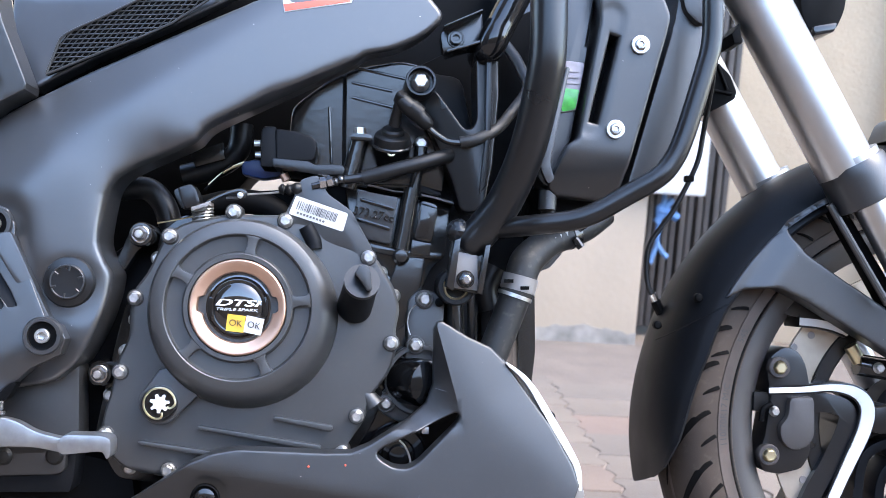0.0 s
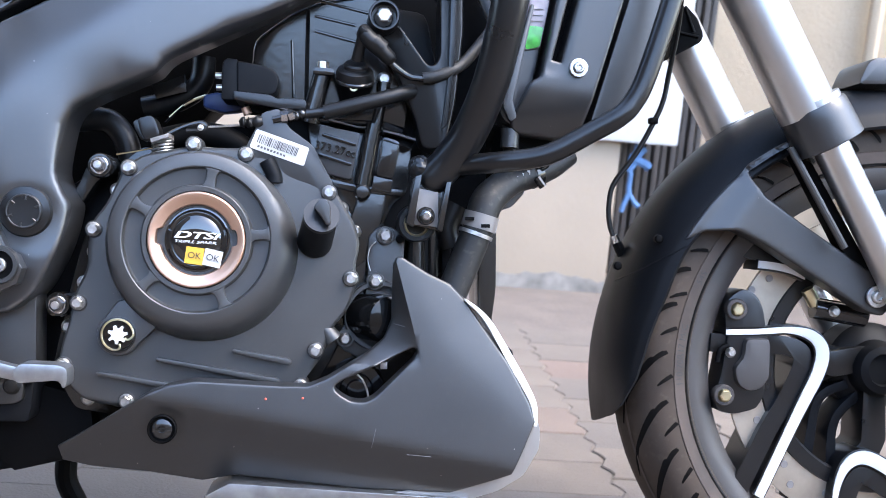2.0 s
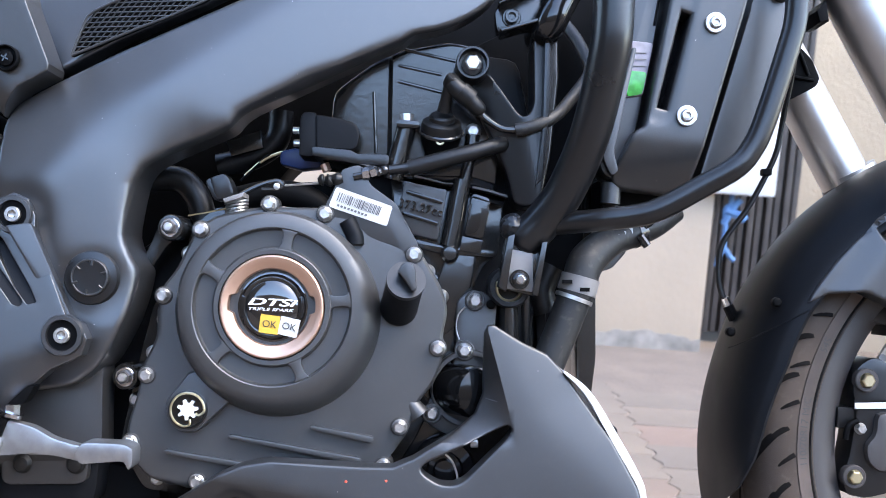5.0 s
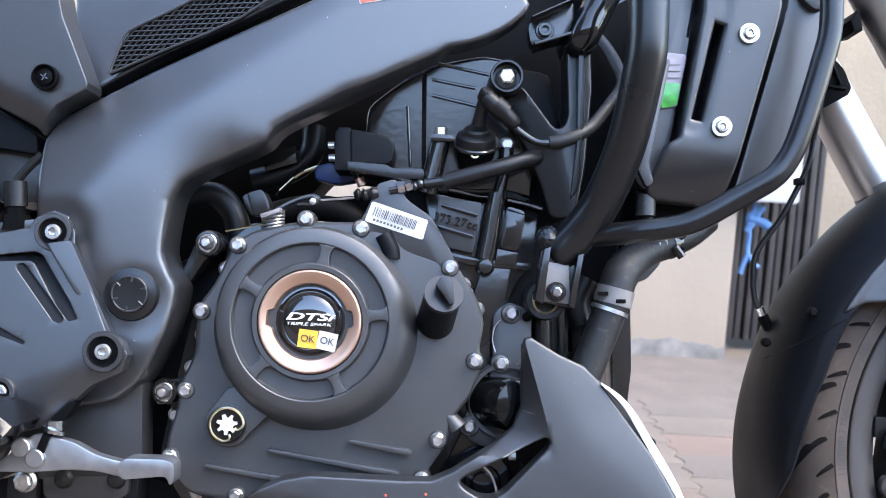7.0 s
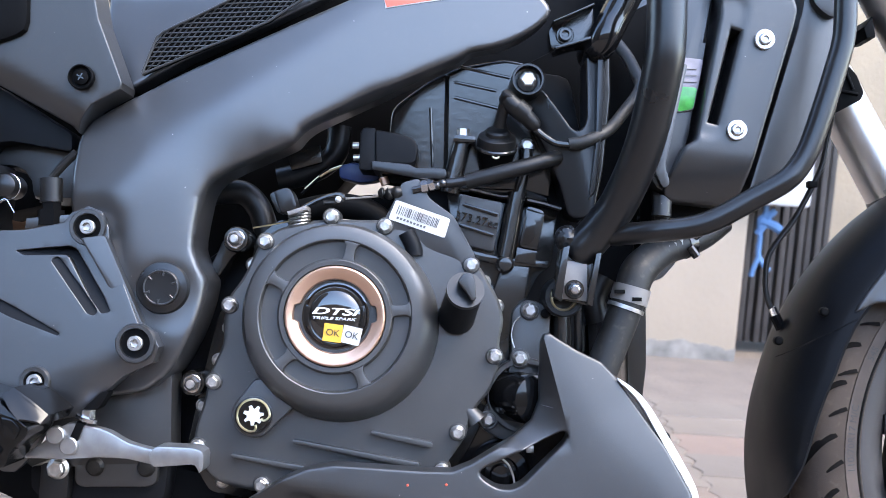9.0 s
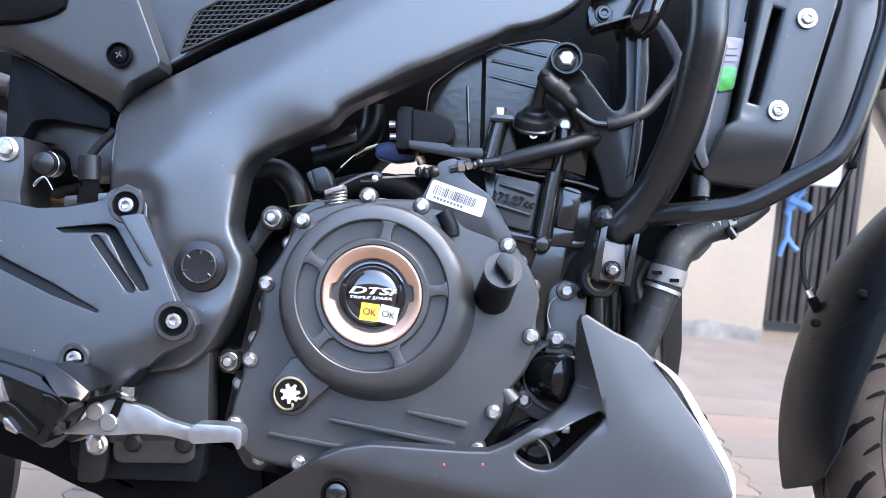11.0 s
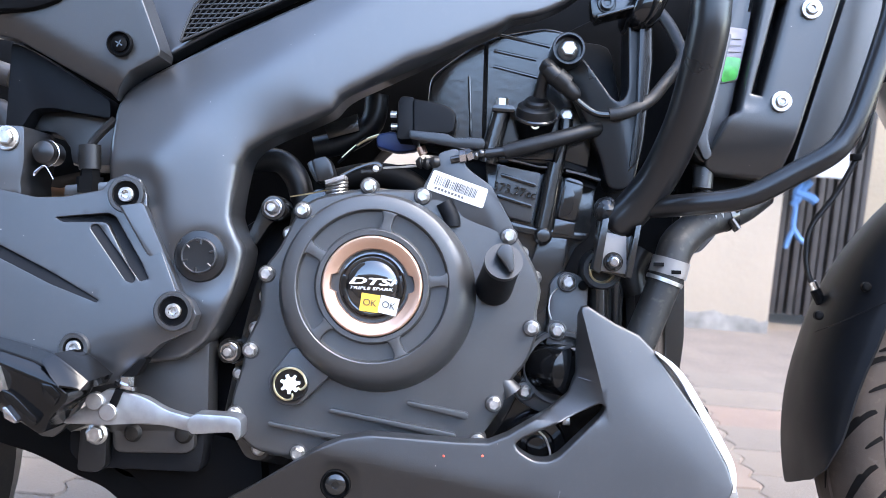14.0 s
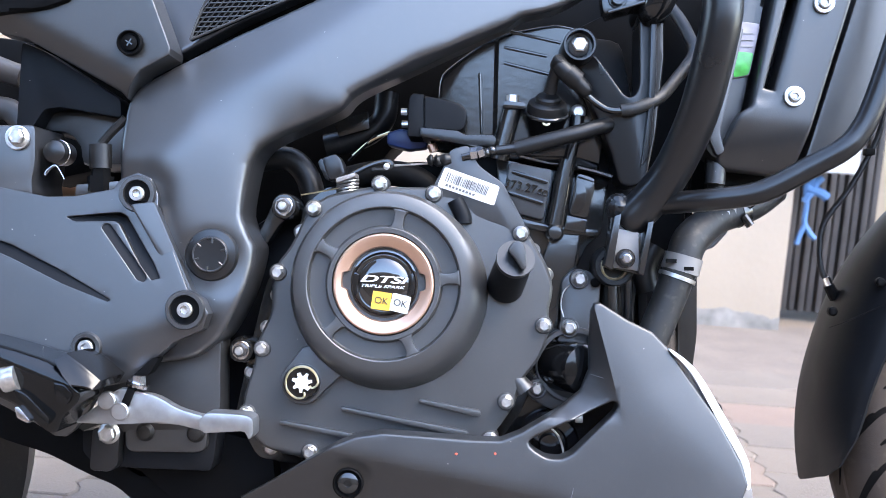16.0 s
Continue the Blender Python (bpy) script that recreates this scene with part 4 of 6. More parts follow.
part("sight_ring", lathe([(0.0172, 0.008), (0.0172, 0.0060), (0.0160, 0.0056), (0.0154, 0.007), (0.0154, 0.0085)], (ox, 0, oz), 40), GUARD, boss)
part("sight_well", lathe([(0.0150, 0.0065), (0.0142, 0.0072), (0, 0.0075)], (ox, 0, oz), 32), GLOSS, boss)
star = [(ox + r * math.cos(radians(a)), oz + r * math.sin(radians(a))) for k in range(7) for a, r in ((k * 51.4, 0.0092), (k * 51.4 + 15, 0.0092), (k * 51.4 + 24, 0.0060), (k * 51.4 + 42, 0.0060))]
part("sight_star", plate(star, 0.0030, 0.0075, 0.0008), WHITE, boss, "bright metal star insert")
part("circlip", tube([(u, 0.0046, v) for u, v in [(ox + 0.0072, oz - 0.0028), (ox + 0.0096, oz - 0.0046), (ox + 0.0128, oz - 0.0030)] + arc(ox, oz, 0.0148, 0, 258, 22) + [(ox + 0.0012, oz - 0.0138), (ox + 0.0026, oz - 0.0110), (ox + 0.0020, oz - 0.0086)]], 0.0011, 8, 4), BRASS, boss, "bright wire circlip with hooked ends")
# filler cap
fa, fb = (0.111, 0.02, 0.0186), (0.1174, -0.035, 0.0415)
cap = part("filler_neck", tube([fa, [0.5 * (u + v) for u, v in zip(fa, fb)], fb], [0.0172, 0.0166, 0.0160], 32), FENDER, cover)
cap = part("filler_cap", tube([fb, [v + 0.10 * (v - u) for u, v in zip(fa, fb)]], 0.0168, 32), GUARD, cover, "black oil filler cap with a grip ridge")
part("grip", plate(fillet([(0.1108, -0.045, 0.0507), (0.1152, -0.045, 0.0578), (0.1201, -0.045, 0.059), (0.1237, -0.045, 0.0567), (0.1261, -0.045, 0.051), (0.127, -0.045, 0.0356), (0.123, -0.045, 0.0339), (0.1192, -0.045, 0.04)], 0.002), -0.052, -0.036, 0.0025), MATTE, cap)
# cast spike at the lower edge
part("cast_lug", tube([(0.115, 0.027, -0.052), (0.121, 0.027, -0.064), (0.132, 0.027, -0.078)], [0.002, 0.0065, 0.0095], 14), COVER, cover)

for p in ((-0.068, 0.018, 0.086), (-0.007, 0.018, 0.11), (0.043, 0.018, 0.102), (0.124, 0.018, 0.067), (0.147, 0.018, -0.017), (0.114, 0.018, -0.088), (0.1, 0.018, -0.123), (-0.126, 0.018, -0.105), (-0.113, 0.018, -0.045), (-0.1, 0.018, 0.026), (-0.066, 0.018, -0.139)):
    part("bolt_pad", lathe([(0.0086, 0.022), (0.0084, 0.0005), (0.0076, -0.0008), (0, -0.001)], (p[0], 0.0195, p[2]), 24), COVER, cover)
    bolt("hex", (p[0], 0.0160, p[2]), cover, STEEL, 1.04, p[0] * 40)
for p in ((0.137, 0.045, 0.052), (0.150, 0.045, 0.029), (-0.105, 0.045, 0.004), (-0.114, 0.045, -0.027), (-0.128, 0.045, -0.07), (-0.108, 0.045, -0.141), (-0.084, 0.045, 0.065)):
    bolt("hex", (p[0], 0.046, p[2]), core, STEEL, 1.05, p[2] * 70, label="bright case bolt")

# left of the cover: mounts, hose, release arm
for p, m in (((-0.098, 0.03, 0.088), CAST), ((-0.135, 0.03, -0.048), CAST)):
    part("mount_boss", lathe([(0.0125, 0.06), (0.0125, 0.004), (0.011, 0.001), (0, 0)], (p[0], 0.03, p[2]), 28), m, core)
    part("washer", lathe([(0.0088, 0.001), (0.0088, -0.001), (0.0080, -0.0016), (0, -0.0016)], (p[0], 0.0295, p[2]), 28), NUT, core)
    nut = part("flange_nut", prism(6, 0.0066, -0.0065, 0.0, 0.0008, 0.3), GREY, core)
    nut.matrix_basis = Matrix.Translation((p[0], 0.028, p[2]))
    part("stud_end", lathe([(0.0040, 0.0), (0.0040, -0.0085), (0.0032, -0.0095), (0, -0.0095)], (p[0], 0.028, p[2]), 16), STEEL, core)
slab("mount_arm", [(-0.13, 0.05, 0.051), (-0.119, 0.05, 0.073), (-0.11, 0.05, 0.095), (-0.094, 0.05, 0.099), (-0.087, 0.05, 0.085), (-0.104, 0.05, 0.072), (-0.117, 0.05, 0.051)], 0.045, 0.07, CAST, core, 0.003, 0.004)
part("breather_hose", tube([(-0.136, 0.09, 0.136), (-0.105, 0.09, 0.138), (-0.088, 0.09, 0.124), (-0.08, 0.09, 0.103), (-0.077, 0.09, 0.083)], 0.0122, 14), RUBBER, bike)
part("intake_hose", tube([(-0.074, 0.13, 0.155), (-0.039, 0.13, 0.165), (-0.016, 0.13, 0.183), (-0.012, 0.13, 0.212)], 0.0125, 14), RUBBER, bike)
slab("wiring_box", [(-0.064, 0.12, 0.177), (-0.03, 0.12, 0.19), (-0.027, 0.12, 0.172), (-0.058, 0.12, 0.163)], 0.11, 0.14, CAST, bike, 0.003)
arm = slab("release_arm", [(-0.0625, 0.026, 0.134), (-0.0493, 0.026, 0.1381), (-0.0444, 0.026, 0.1329), (-0.0397, 0.026, 0.1187), (-0.0543, 0.026, 0.1125), (-0.0583, 0.026, 0.1192)], 0.025, 0.05, GUARD, bike, 0.0025, 0.003, "black bent clutch release arm")
slab("arm_side", [(-0.0674, 0.031, 0.1306), (-0.0627, 0.031, 0.1344), (-0.0579, 0.031, 0.1197), (-0.055, 0.031, 0.1128), (-0.0593, 0.031, 0.1143), (-0.0645, 0.031, 0.1243)], 0.030, 0.05, GUARD, arm, 0.001, 0.002)
slab("arm_step", [(-0.048, 0.022, 0.114), (-0.03, 0.022, 0.12), (-0.03, 0.022, 0.116), (-0.047, 0.022, 0.11)], 0.014, 0.05, PRIMER, arm, 0.001)
spring = bmesh.new()
hx, hy, hz = (-0.039, 0.035, 0.105)
tube([(hx + 0.0098 * math.cos(a), hy + 0.0098 * math.sin(a), hz - 0.0075 + 0.0031 * a / 6.283 + 0.0012 * math.cos(a)) for a in np.arange(0, 5.5 * 6.283, 0.4)], 0.0013, 6, 1, spring)
part("coil_spring", spring, STEEL, arm, "bright steel return spring")
part("spring_leg", tube([(-0.082, 0.03, 0.099), (-0.066, 0.03, 0.102), (-0.048, 0.03, 0.106)], 0.0008, 6), BRASS, arm)
slab("steel_tab", [(-0.06, 0.03, 0.093), (-0.042, 0.03, 0.098), (-0.024, 0.03, 0.103), (-0.028, 0.03, 0.1), (-0.042, 0.03, 0.095), (-0.058, 0.03, 0.091)], 0.026, 0.034, STEEL, arm, 0.001)
part("arm_link", tube([(-0.035, 0.03, 0.119), (-0.022, 0.03, 0.126), (-0.009, 0.03, 0.131), (0, 0.03, 0.132), (0.003, 0.03, 0.128), (-0.004, 0.03, 0.125), (-0.016, 0.03, 0.124)], 0.0022, 8), CAST, arm)
part("clutch_cable_wire", tube([(0.001, 0.03, 0.128), (0.015, 0.03, 0.129), (0.038, 0.03, 0.131)], 0.0011, 6), STEEL, arm)
part("vent_pipe", tube([(-0.041, 0.06, 0.117), (-0.014, 0.06, 0.123), (0.013, 0.06, 0.122), (0.033, 0.06, 0.113), (0.042, 0.06, 0.1)], 0.0125, 16), DARK, bike)
bz = (-0.002, 0.03, 0.127)
part("wire_nipple", lathe([(0.0030, 0.004), (0.0030, -0.003), (0, -0.004)], bz, 16), STEEL, arm)
cab = part("clutch_cable", tube([(0.118, 0.02, 0.145), (0.144, 0.018, 0.152), (0.172, 0.02, 0.16), (0.199, 0.03, 0.169), (0.215, 0.05, 0.175)], 0.0076, 16), RUBBER, bike, "black sheathed clutch cable")
part("cable_boot", tube([(0.036, 0.022, 0.132), (0.04, 0.022, 0.133), (0.042, 0.022, 0.133), (0.046, 0.022, 0.133), (0.048, 0.022, 0.134), (0.053, 0.022, 0.134), (0.058, 0.022, 0.135)], [0.003, 0.0058, 0.0035, 0.0062, 0.004, 0.0062, 0.0045], 14), RUBBER, cab)
part("adjuster", tube([(0.068, 0.02, 0.136), (0.101, 0.02, 0.144)], 0.0035, 12), CAST, cab)
for a, b in (((0.076, 0.02, 0.139), (0.082, 0.02, 0.14)), ((0.083, 0.02, 0.14), (0.088, 0.02, 0.142))):
    part("lock_nut", tube([a, b], 0.0064, 6), NUT, cab)
part("thread", tube([(0.088, 0.02, 0.141), (0.091, 0.02, 0.141), (0.093, 0.02, 0.142), (0.096, 0.02, 0.143), (0.099, 0.02, 0.143), (0.101, 0.02, 0.144)], [0.0036, 0.0046, 0.0036, 0.0046, 0.0036, 0.0045], 12, 4), CAST, cab)
part("ferrule", tube([(0.1, 0.02, 0.143), (0.12, 0.02, 0.146)], 0.0046, 14), GUARD, cab)
holder = slab("cable_bracket", [(0.037, 0.024, 0.095), (0.044, 0.024, 0.112), (0.054, 0.024, 0.133), (0.057, 0.024, 0.143), (0.074, 0.024, 0.148), (0.084, 0.024, 0.129), (0.107, 0.024, 0.113), (0.113, 0.024, 0.102), (0.128, 0.024, 0.076), (0.125, 0.024, 0.06), (0.117, 0.024, 0.066), (0.106, 0.024, 0.074), (0.08, 0.024, 0.082), (0.072, 0.024, 0.094), (0.056, 0.024, 0.098)], 0.020, 0.028, MATTE, bike, 0.0015, 0.004, "matte black cable bracket with a paper label")
bar_m = slab("barcode_label", [(0.053, 0.02, 0.127), (0.104, 0.02, 0.11), (0.099, 0.02, 0.092), (0.046, 0.02, 0.109)], 0.0186, 0.0196, PAPER, holder, 0.0, 0.002, "white paper barcode label")
la, lb, lc = (Vector(p) for p in ((0.056, 0.0186, 0.122), (0.095, 0.0186, 0.109), (0.053, 0.0186, 0.114)))
rng = random.Random(5)
t = 0.0
while t < 1:
    w = rng.choice((0.012, 0.012, 0.020, 0.028))
    a, b = la.lerp(lb, t), la.lerp(lb, min(1, t + w))
    d = lc - la
    part("bar", plate([(q.x, 0, q.z) for q in (a, b, b + d, a + d)], 0.0180, 0.0188, 0), INK_GREY, bar_m)
    t += w + rng.choice((0.014, 0.024, 0.034))
for k in range(9):
    a, b = la.lerp(lb, 0.05 + 0.08 * k) + (lc - la) * 1.25, la.lerp(lb, 0.10 + 0.08 * k) + (lc - la) * 1.25
    d = (lc - la) * 0.24
    part("print", plate([(q.x, 0, q.z) for q in (a, b, b + d, a + d)], 0.0180, 0.0188, 0), INK_GREY, bar_m)
part("case_tube", tube([(0.063, 0.02, 0.097), (0.07, 0.02, 0.083), (0.071, 0.02, 0.075)], 0.0080, 14), FENDER, cover)

slab("intake_boot", [(0.002, 0.13, 0.139), (0.028, 0.13, 0.141), (0.066, 0.13, 0.137), (0.067, 0.13, 0.103), (0.003, 0.13, 0.106)], 0.12, 0.15, DARK, bike, 0.003)
# blue connector and throttle sensor
con = slab("connector", [(-0.0078, 0.09, 0.1664), (0.0068, 0.09, 0.1702), (0.0323, 0.09, 0.163), (0.0327, 0.09, 0.1518), (0.0131, 0.09, 0.149), (-0.0074, 0.09, 0.154)], 0.088, 0.11, BLUE, bike, 0.003, 0.003, "blue wiring connector")
part("wire", tube([(-0.041, 0.09, 0.142), (-0.023, 0.09, 0.158), (-0.005, 0.09, 0.166)], 0.0016, 6), BRASS, con)
part("wire", tube([(-0.045, 0.09, 0.137), (-0.028, 0.09, 0.154), (-0.018, 0.09, 0.163)], 0.0016, 6), DARK, con)
tps = part("throttle_sensor", plate(fillet([(0.0303, 0.041, 0.1962), (0.0551, 0.041, 0.1921), (0.0687, 0.041, 0.1871), (0.0722, 0.041, 0.178), (0.0699, 0.041, 0.1661), (0.0641, 0.041, 0.1628), (0.0314, 0.041, 0.1629)], 0.004, 4), 0.041, 0.10, 0.0035, 4), FENDER, bike, "black throttle body sensor")
slab("end_cap", [(0.0162, 0.044, 0.1935), (0.0198, 0.044, 0.1985), (0.0312, 0.044, 0.1977), (0.0323, 0.044, 0.1633), (0.0303, 0.044, 0.1567), (0.0157, 0.044, 0.1574)], 0.043, 0.10, FENDER, tps, 0.0022, 0.002)
slab("sensor_base", [(0.0276, 0.039, 0.1658), (0.0641, 0.039, 0.1631), (0.0701, 0.039, 0.1595), (0.098, 0.039, 0.1597), (0.1003, 0.039, 0.155), (0.0983, 0.039, 0.149), (0.0699, 0.039, 0.1498), (0.0279, 0.039, 0.1572)], 0.0385, 0.10, GUARD, tps, 0.0018, 0.002)
slab("gasket", [(0.034, 0.045, 0.159), (0.062, 0.045, 0.154), (0.088, 0.045, 0.148), (0.088, 0.045, 0.147), (0.062, 0.045, 0.152), (0.034, 0.045, 0.157)], 0.039, 0.08, GREY, tps, 0.0)
slab("foot", [(0.036, 0.06, 0.158), (0.067, 0.06, 0.153), (0.067, 0.06, 0.145), (0.039, 0.06, 0.148)], 0.06, 0.09, DARK, tps, 0.001)
for p in ((0.008, 0.06, 0.183), (0.009, 0.06, 0.171)):
    part("screw", tube([p, (p[0] + 0.006, p[1], p[2])], 0.0034, 12), STEEL, tps)
part("brass_plug", tube([(0.038, 0.06, 0.152), (0.041, 0.06, 0.145)], 0.0045, 10), COPPER, tps)

# cylinder head and barrel
HEAD_FINS = (((0.083, 0.222), (0.086, 0.164), 0.0016), ((0.106, 0.247), (0.147, 0.239), 0.0016), ((0.106, 0.232), (0.153, 0.221), 0.0017), ((0.112, 0.262), (0.160, 0.252), 0.0016))


def head_depth(x, z):
    y = soft(0.066 - 0.02 * (z - 0.20), 0.066 - 0.02 * (z - 0.20) - 0.35 * (x - 0.062), k=700)
    y = y - 0.0035 * np.clip((x - 0.0975) / 0.003, 0, 1)
    return y


head = part("cylinder_head", moulded(fillet([(0.039, 0.07, 0.159), (0.044, 0.07, 0.222), (0.085, 0.07, 0.252), (0.109, 0.07, 0.262), (0.155, 0.07, 0.271), (0.18, 0.07, 0.266), (0.209, 0.07, 0.19), (0.199, 0.07, 0.135), (0.111, 0.07, 0.139), (0.045, 0.07, 0.153)], 0.008, 3), head_depth, 0.004, 0.20, 0.0022), CAST, bike, "black cylinder head")
for a, b, w in HEAD_FINS:
    x, z = np.linspace(a[0], b[0], 6), np.linspace(a[1], b[1], 6)
    part("fin", tube(list(zip(x, head_depth(x, z) - 0.0006, z)), w, 8, 2), CAST, head)
# dark slab that paints the shade of the bolt niche
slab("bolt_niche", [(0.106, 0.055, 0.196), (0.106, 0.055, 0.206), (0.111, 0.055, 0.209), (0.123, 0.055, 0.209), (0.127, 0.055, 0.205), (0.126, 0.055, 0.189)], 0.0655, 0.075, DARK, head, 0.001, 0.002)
slab("head_shelf", [(0.077, 0.06, 0.16), (0.104, 0.06, 0.155), (0.103, 0.06, 0.146), (0.076, 0.06, 0.151)], 0.050, 0.075, CAST, head, 0.003, 0.002)
barrel = slab("cylinder_barrel", [(0.1, 0.06, 0.14), (0.209, 0.06, 0.123), (0.203, 0.06, 0.069), (0.189, 0.06, 0.058), (0.171, 0.06, 0.014), (0.141, 0.06, 0.024), (0.126, 0.06, 0.056), (0.106, 0.06, 0.086)], 0.062, 0.20, CAST, bike, 0.005, 0.004, "black cylinder barrel")
plate_m = slab("capacity_plate", [(0.114, 0.05, 0.136), (0.154, 0.05, 0.129), (0.146, 0.05, 0.081), (0.105, 0.05, 0.09)], 0.048, 0.064, MATTE, barrel, 0.002, 0.003)
# bars and figures darker than their plate, in place of shading on their sides
for a, b in (((0.117, 0.046, 0.126), (0.148, 0.046, 0.117)), ((0.114, 0.046, 0.106), (0.144, 0.046, 0.097))):
    part("raised_bar", plate(grow((a[0], a[2]), (b[0], b[2]), 0.0018, 0.0018, 5), 0.0450, 0.049, 0.0008), GLOSS, plate_m)
words("lettering", "373.27cc", (0.129, 0.0462, 0.111), 0.0118, plate_m, GLOSS, -12, 0.0024, "raised cast figures", 0.0)
slab("barrel_flange", [(0.104, 0.05, 0.087), (0.148, 0.05, 0.077), (0.177, 0.05, 0.074), (0.199, 0.05, 0.073), (0.198, 0.05, 0.066), (0.145, 0.05, 0.07), (0.105, 0.05, 0.079)], 0.046, 0.07, CAST, barrel, 0.003)
part("stud_column", tube([(0.168, 0.048, 0.138), (0.164, 0.048, 0.116), (0.161, 0.048, 0.097), (0.157, 0.048, 0.076)], 0.0088, 20), CAST, barrel)
part("stud_nut", lathe([(0.0085, 0.01), (0.0085, -0.004), (0.006, -0.008), (0, -0.009)], (0.157, 0.045, 0.069), 20), CAST, barrel)
bolt("hex", (0.177, 0.05, 0.184), head, STEEL, 1.15)
part("stud_cap", tube([(0.177, 0.05, 0.181), (0.176, 0.05, 0.171)], 0.0066, 16), CAST, head)
part("stud_column", tube([(0.115, 0.05, 0.188), (0.11, 0.05, 0.168), (0.103, 0.05, 0.137)], 0.0092, 20), CAST, head)
slab("stud_lug", [(0.106, 0.05, 0.192), (0.127, 0.05, 0.191), (0.127, 0.05, 0.184), (0.105, 0.05, 0.185)], 0.036, 0.07, CAST, head, 0.004, 0.004)
part("stud_bolt", tube([(0.115, 0.05, 0.192), (0.115, 0.05, 0.199)], 0.0062, 6), STEEL, head)
blk = slab("tensioner_block", [(0.177, 0.05, 0.126), (0.194, 0.05, 0.121), (0.193, 0.05, 0.109), (0.188, 0.05, 0.083), (0.17, 0.05, 0.086), (0.174, 0.05, 0.111)], 0.042, 0.08, CAST, barrel, 0.005, 0.004)
slab("pocket", [(0.177, 0.045, 0.116), (0.181, 0.045, 0.116), (0.186, 0.045, 0.109), (0.184, 0.045, 0.094), (0.18, 0.045, 0.089), (0.172, 0.045, 0.087)], 0.0408, 0.043, GLOSS, blk, 0.0005, 0.002)
facet("top_cap", [(0.179, 0.058, 0.142), (0.199, 0.058, 0.135), (0.197, 0.044, 0.129), (0.177, 0.044, 0.134)], 0.08, CAST, blk)
facet("side_cap", [(0.179, 0.056, 0.129), (0.21, 0.056, 0.123), (0.205, 0.042, 0.114), (0.191, 0.04, 0.118), (0.177, 0.04, 0.122)], 0.08, CAST, blk)
slab("gasket", [(0.177, 0.05, 0.132), (0.192, 0.05, 0.129), (0.21, 0.05, 0.124), (0.209, 0.05, 0.122), (0.192, 0.05, 0.127), (0.177, 0.05, 0.13)], 0.0395, 0.07, GREY, blk, 0.0)
slab("lower_foot", [(0.168, 0.05, 0.086), (0.188, 0.05, 0.082), (0.186, 0.05, 0.069), (0.166, 0.05, 0.072)], 0.044, 0.08, CAST, blk, 0.002, 0.001)
slab("head_gasket", [(0.123, 0.05, 0.142), (0.152, 0.05, 0.135), (0.176, 0.05, 0.135), (0.176, 0.05, 0.133), (0.151, 0.05, 0.134), (0.122, 0.05, 0.14)], 0.045, 0.07, GREY, barrel, 0.0)
part("upper_stud_column", tube([(0.176, 0.052, 0.172), (0.173, 0.052, 0.154), (0.17, 0.052, 0.137)], 0.0058, 16), CAST, head)
slab("head_step", [(0.122, 0.055, 0.153), (0.175, 0.055, 0.163), (0.202, 0.055, 0.166), (0.199, 0.055, 0.136), (0.176, 0.055, 0.142), (0.124, 0.055, 0.143)], 0.056, 0.08, CAST, head, 0.0015, 0.001)
slab("crank_neck", [(0.158, 0.055, 0.079), (0.183, 0.055, 0.071), (0.178, 0.055, 0.041), (0.165, 0.055, 0.003), (0.152, 0.055, -0.008), (0.138, 0.055, 0.013), (0.145, 0.055, 0.04)], 0.050, 0.09, CAST, core, 0.004, 0.004)

# round sensor with its plug and lead
up = Vector((0, -1, 0)).rotation_difference(Vector((0.04, -0.50, 0.86))).to_matrix().to_4x4()
vc = (0.147, 0.042, 0.183)
sen = part("pressure_valve", lathe([(0, 0.030), (0.0125, 0.030), (0.0140, 0.024), (0.0196, 0.004), (0.0200, 0.0025)], vc, 40, up), DARK, bike, "black round valve with a rubber cap")
part("valve_rim", lathe([(0.0200, 0.0030), (0.0212, 0.0022), (0.0212, 0.0002), (0.0200, -0.0010), (0.018, -0.0010)], vc, 40, up), CAST, sen)
part("valve_dome", lathe([(0.0188, 0.0), (0.0188, -0.0050), (0.0178, -0.0085), (0.0150, -0.0105), (0.0122, -0.0108), (0.0118, -0.0140), (0.0100, -0.0158), (0.0070, -0.0162), (0, -0.0165)], vc, 40, up), RUBBER, sen)
bolt("socket", (0.146, 0.03, 0.172), sen, BRASS, 0.72)
part("plug_stem", tube([(0.149, 0.029, 0.199), (0.151, 0.023, 0.21), (0.154, 0.016, 0.221)], [0.0062, 0.0054, 0.0056], 18), RUBBER, sen)
part("plug_cap", tube([(0.153, 0.018, 0.221), (0.156, 0.012, 0.226), (0.157, 0.01, 0.228)], [0.0062, 0.0066, 0.0052], 18), RUBBER, sen)
part("plug_body", tube([(0.155, 0.014, 0.223), (0.163, 0.014, 0.215), (0.173, 0.016, 0.208)], [0.0075, 0.0088, 0.0088], 18), RUBBER, sen)
part("plug_collar", tube([(0.163, 0.014, 0.216), (0.168, 0.015, 0.212), (0.173, 0.016, 0.208)], 0.0094, 18), RUBBER, sen)
part("plug_tail", tube([(0.171, 0.016, 0.209), (0.179, 0.018, 0.201), (0.182, 0.02, 0.197)], [0.0074, 0.0074, 0.0058], 16), RUBBER, sen)
part("lead", tube([(0.181, 0.02, 0.197), (0.191, 0.02, 0.189), (0.202, 0.02, 0.183), (0.215, 0.02, 0.182)], 0.0036, 12), GLOSS, sen)
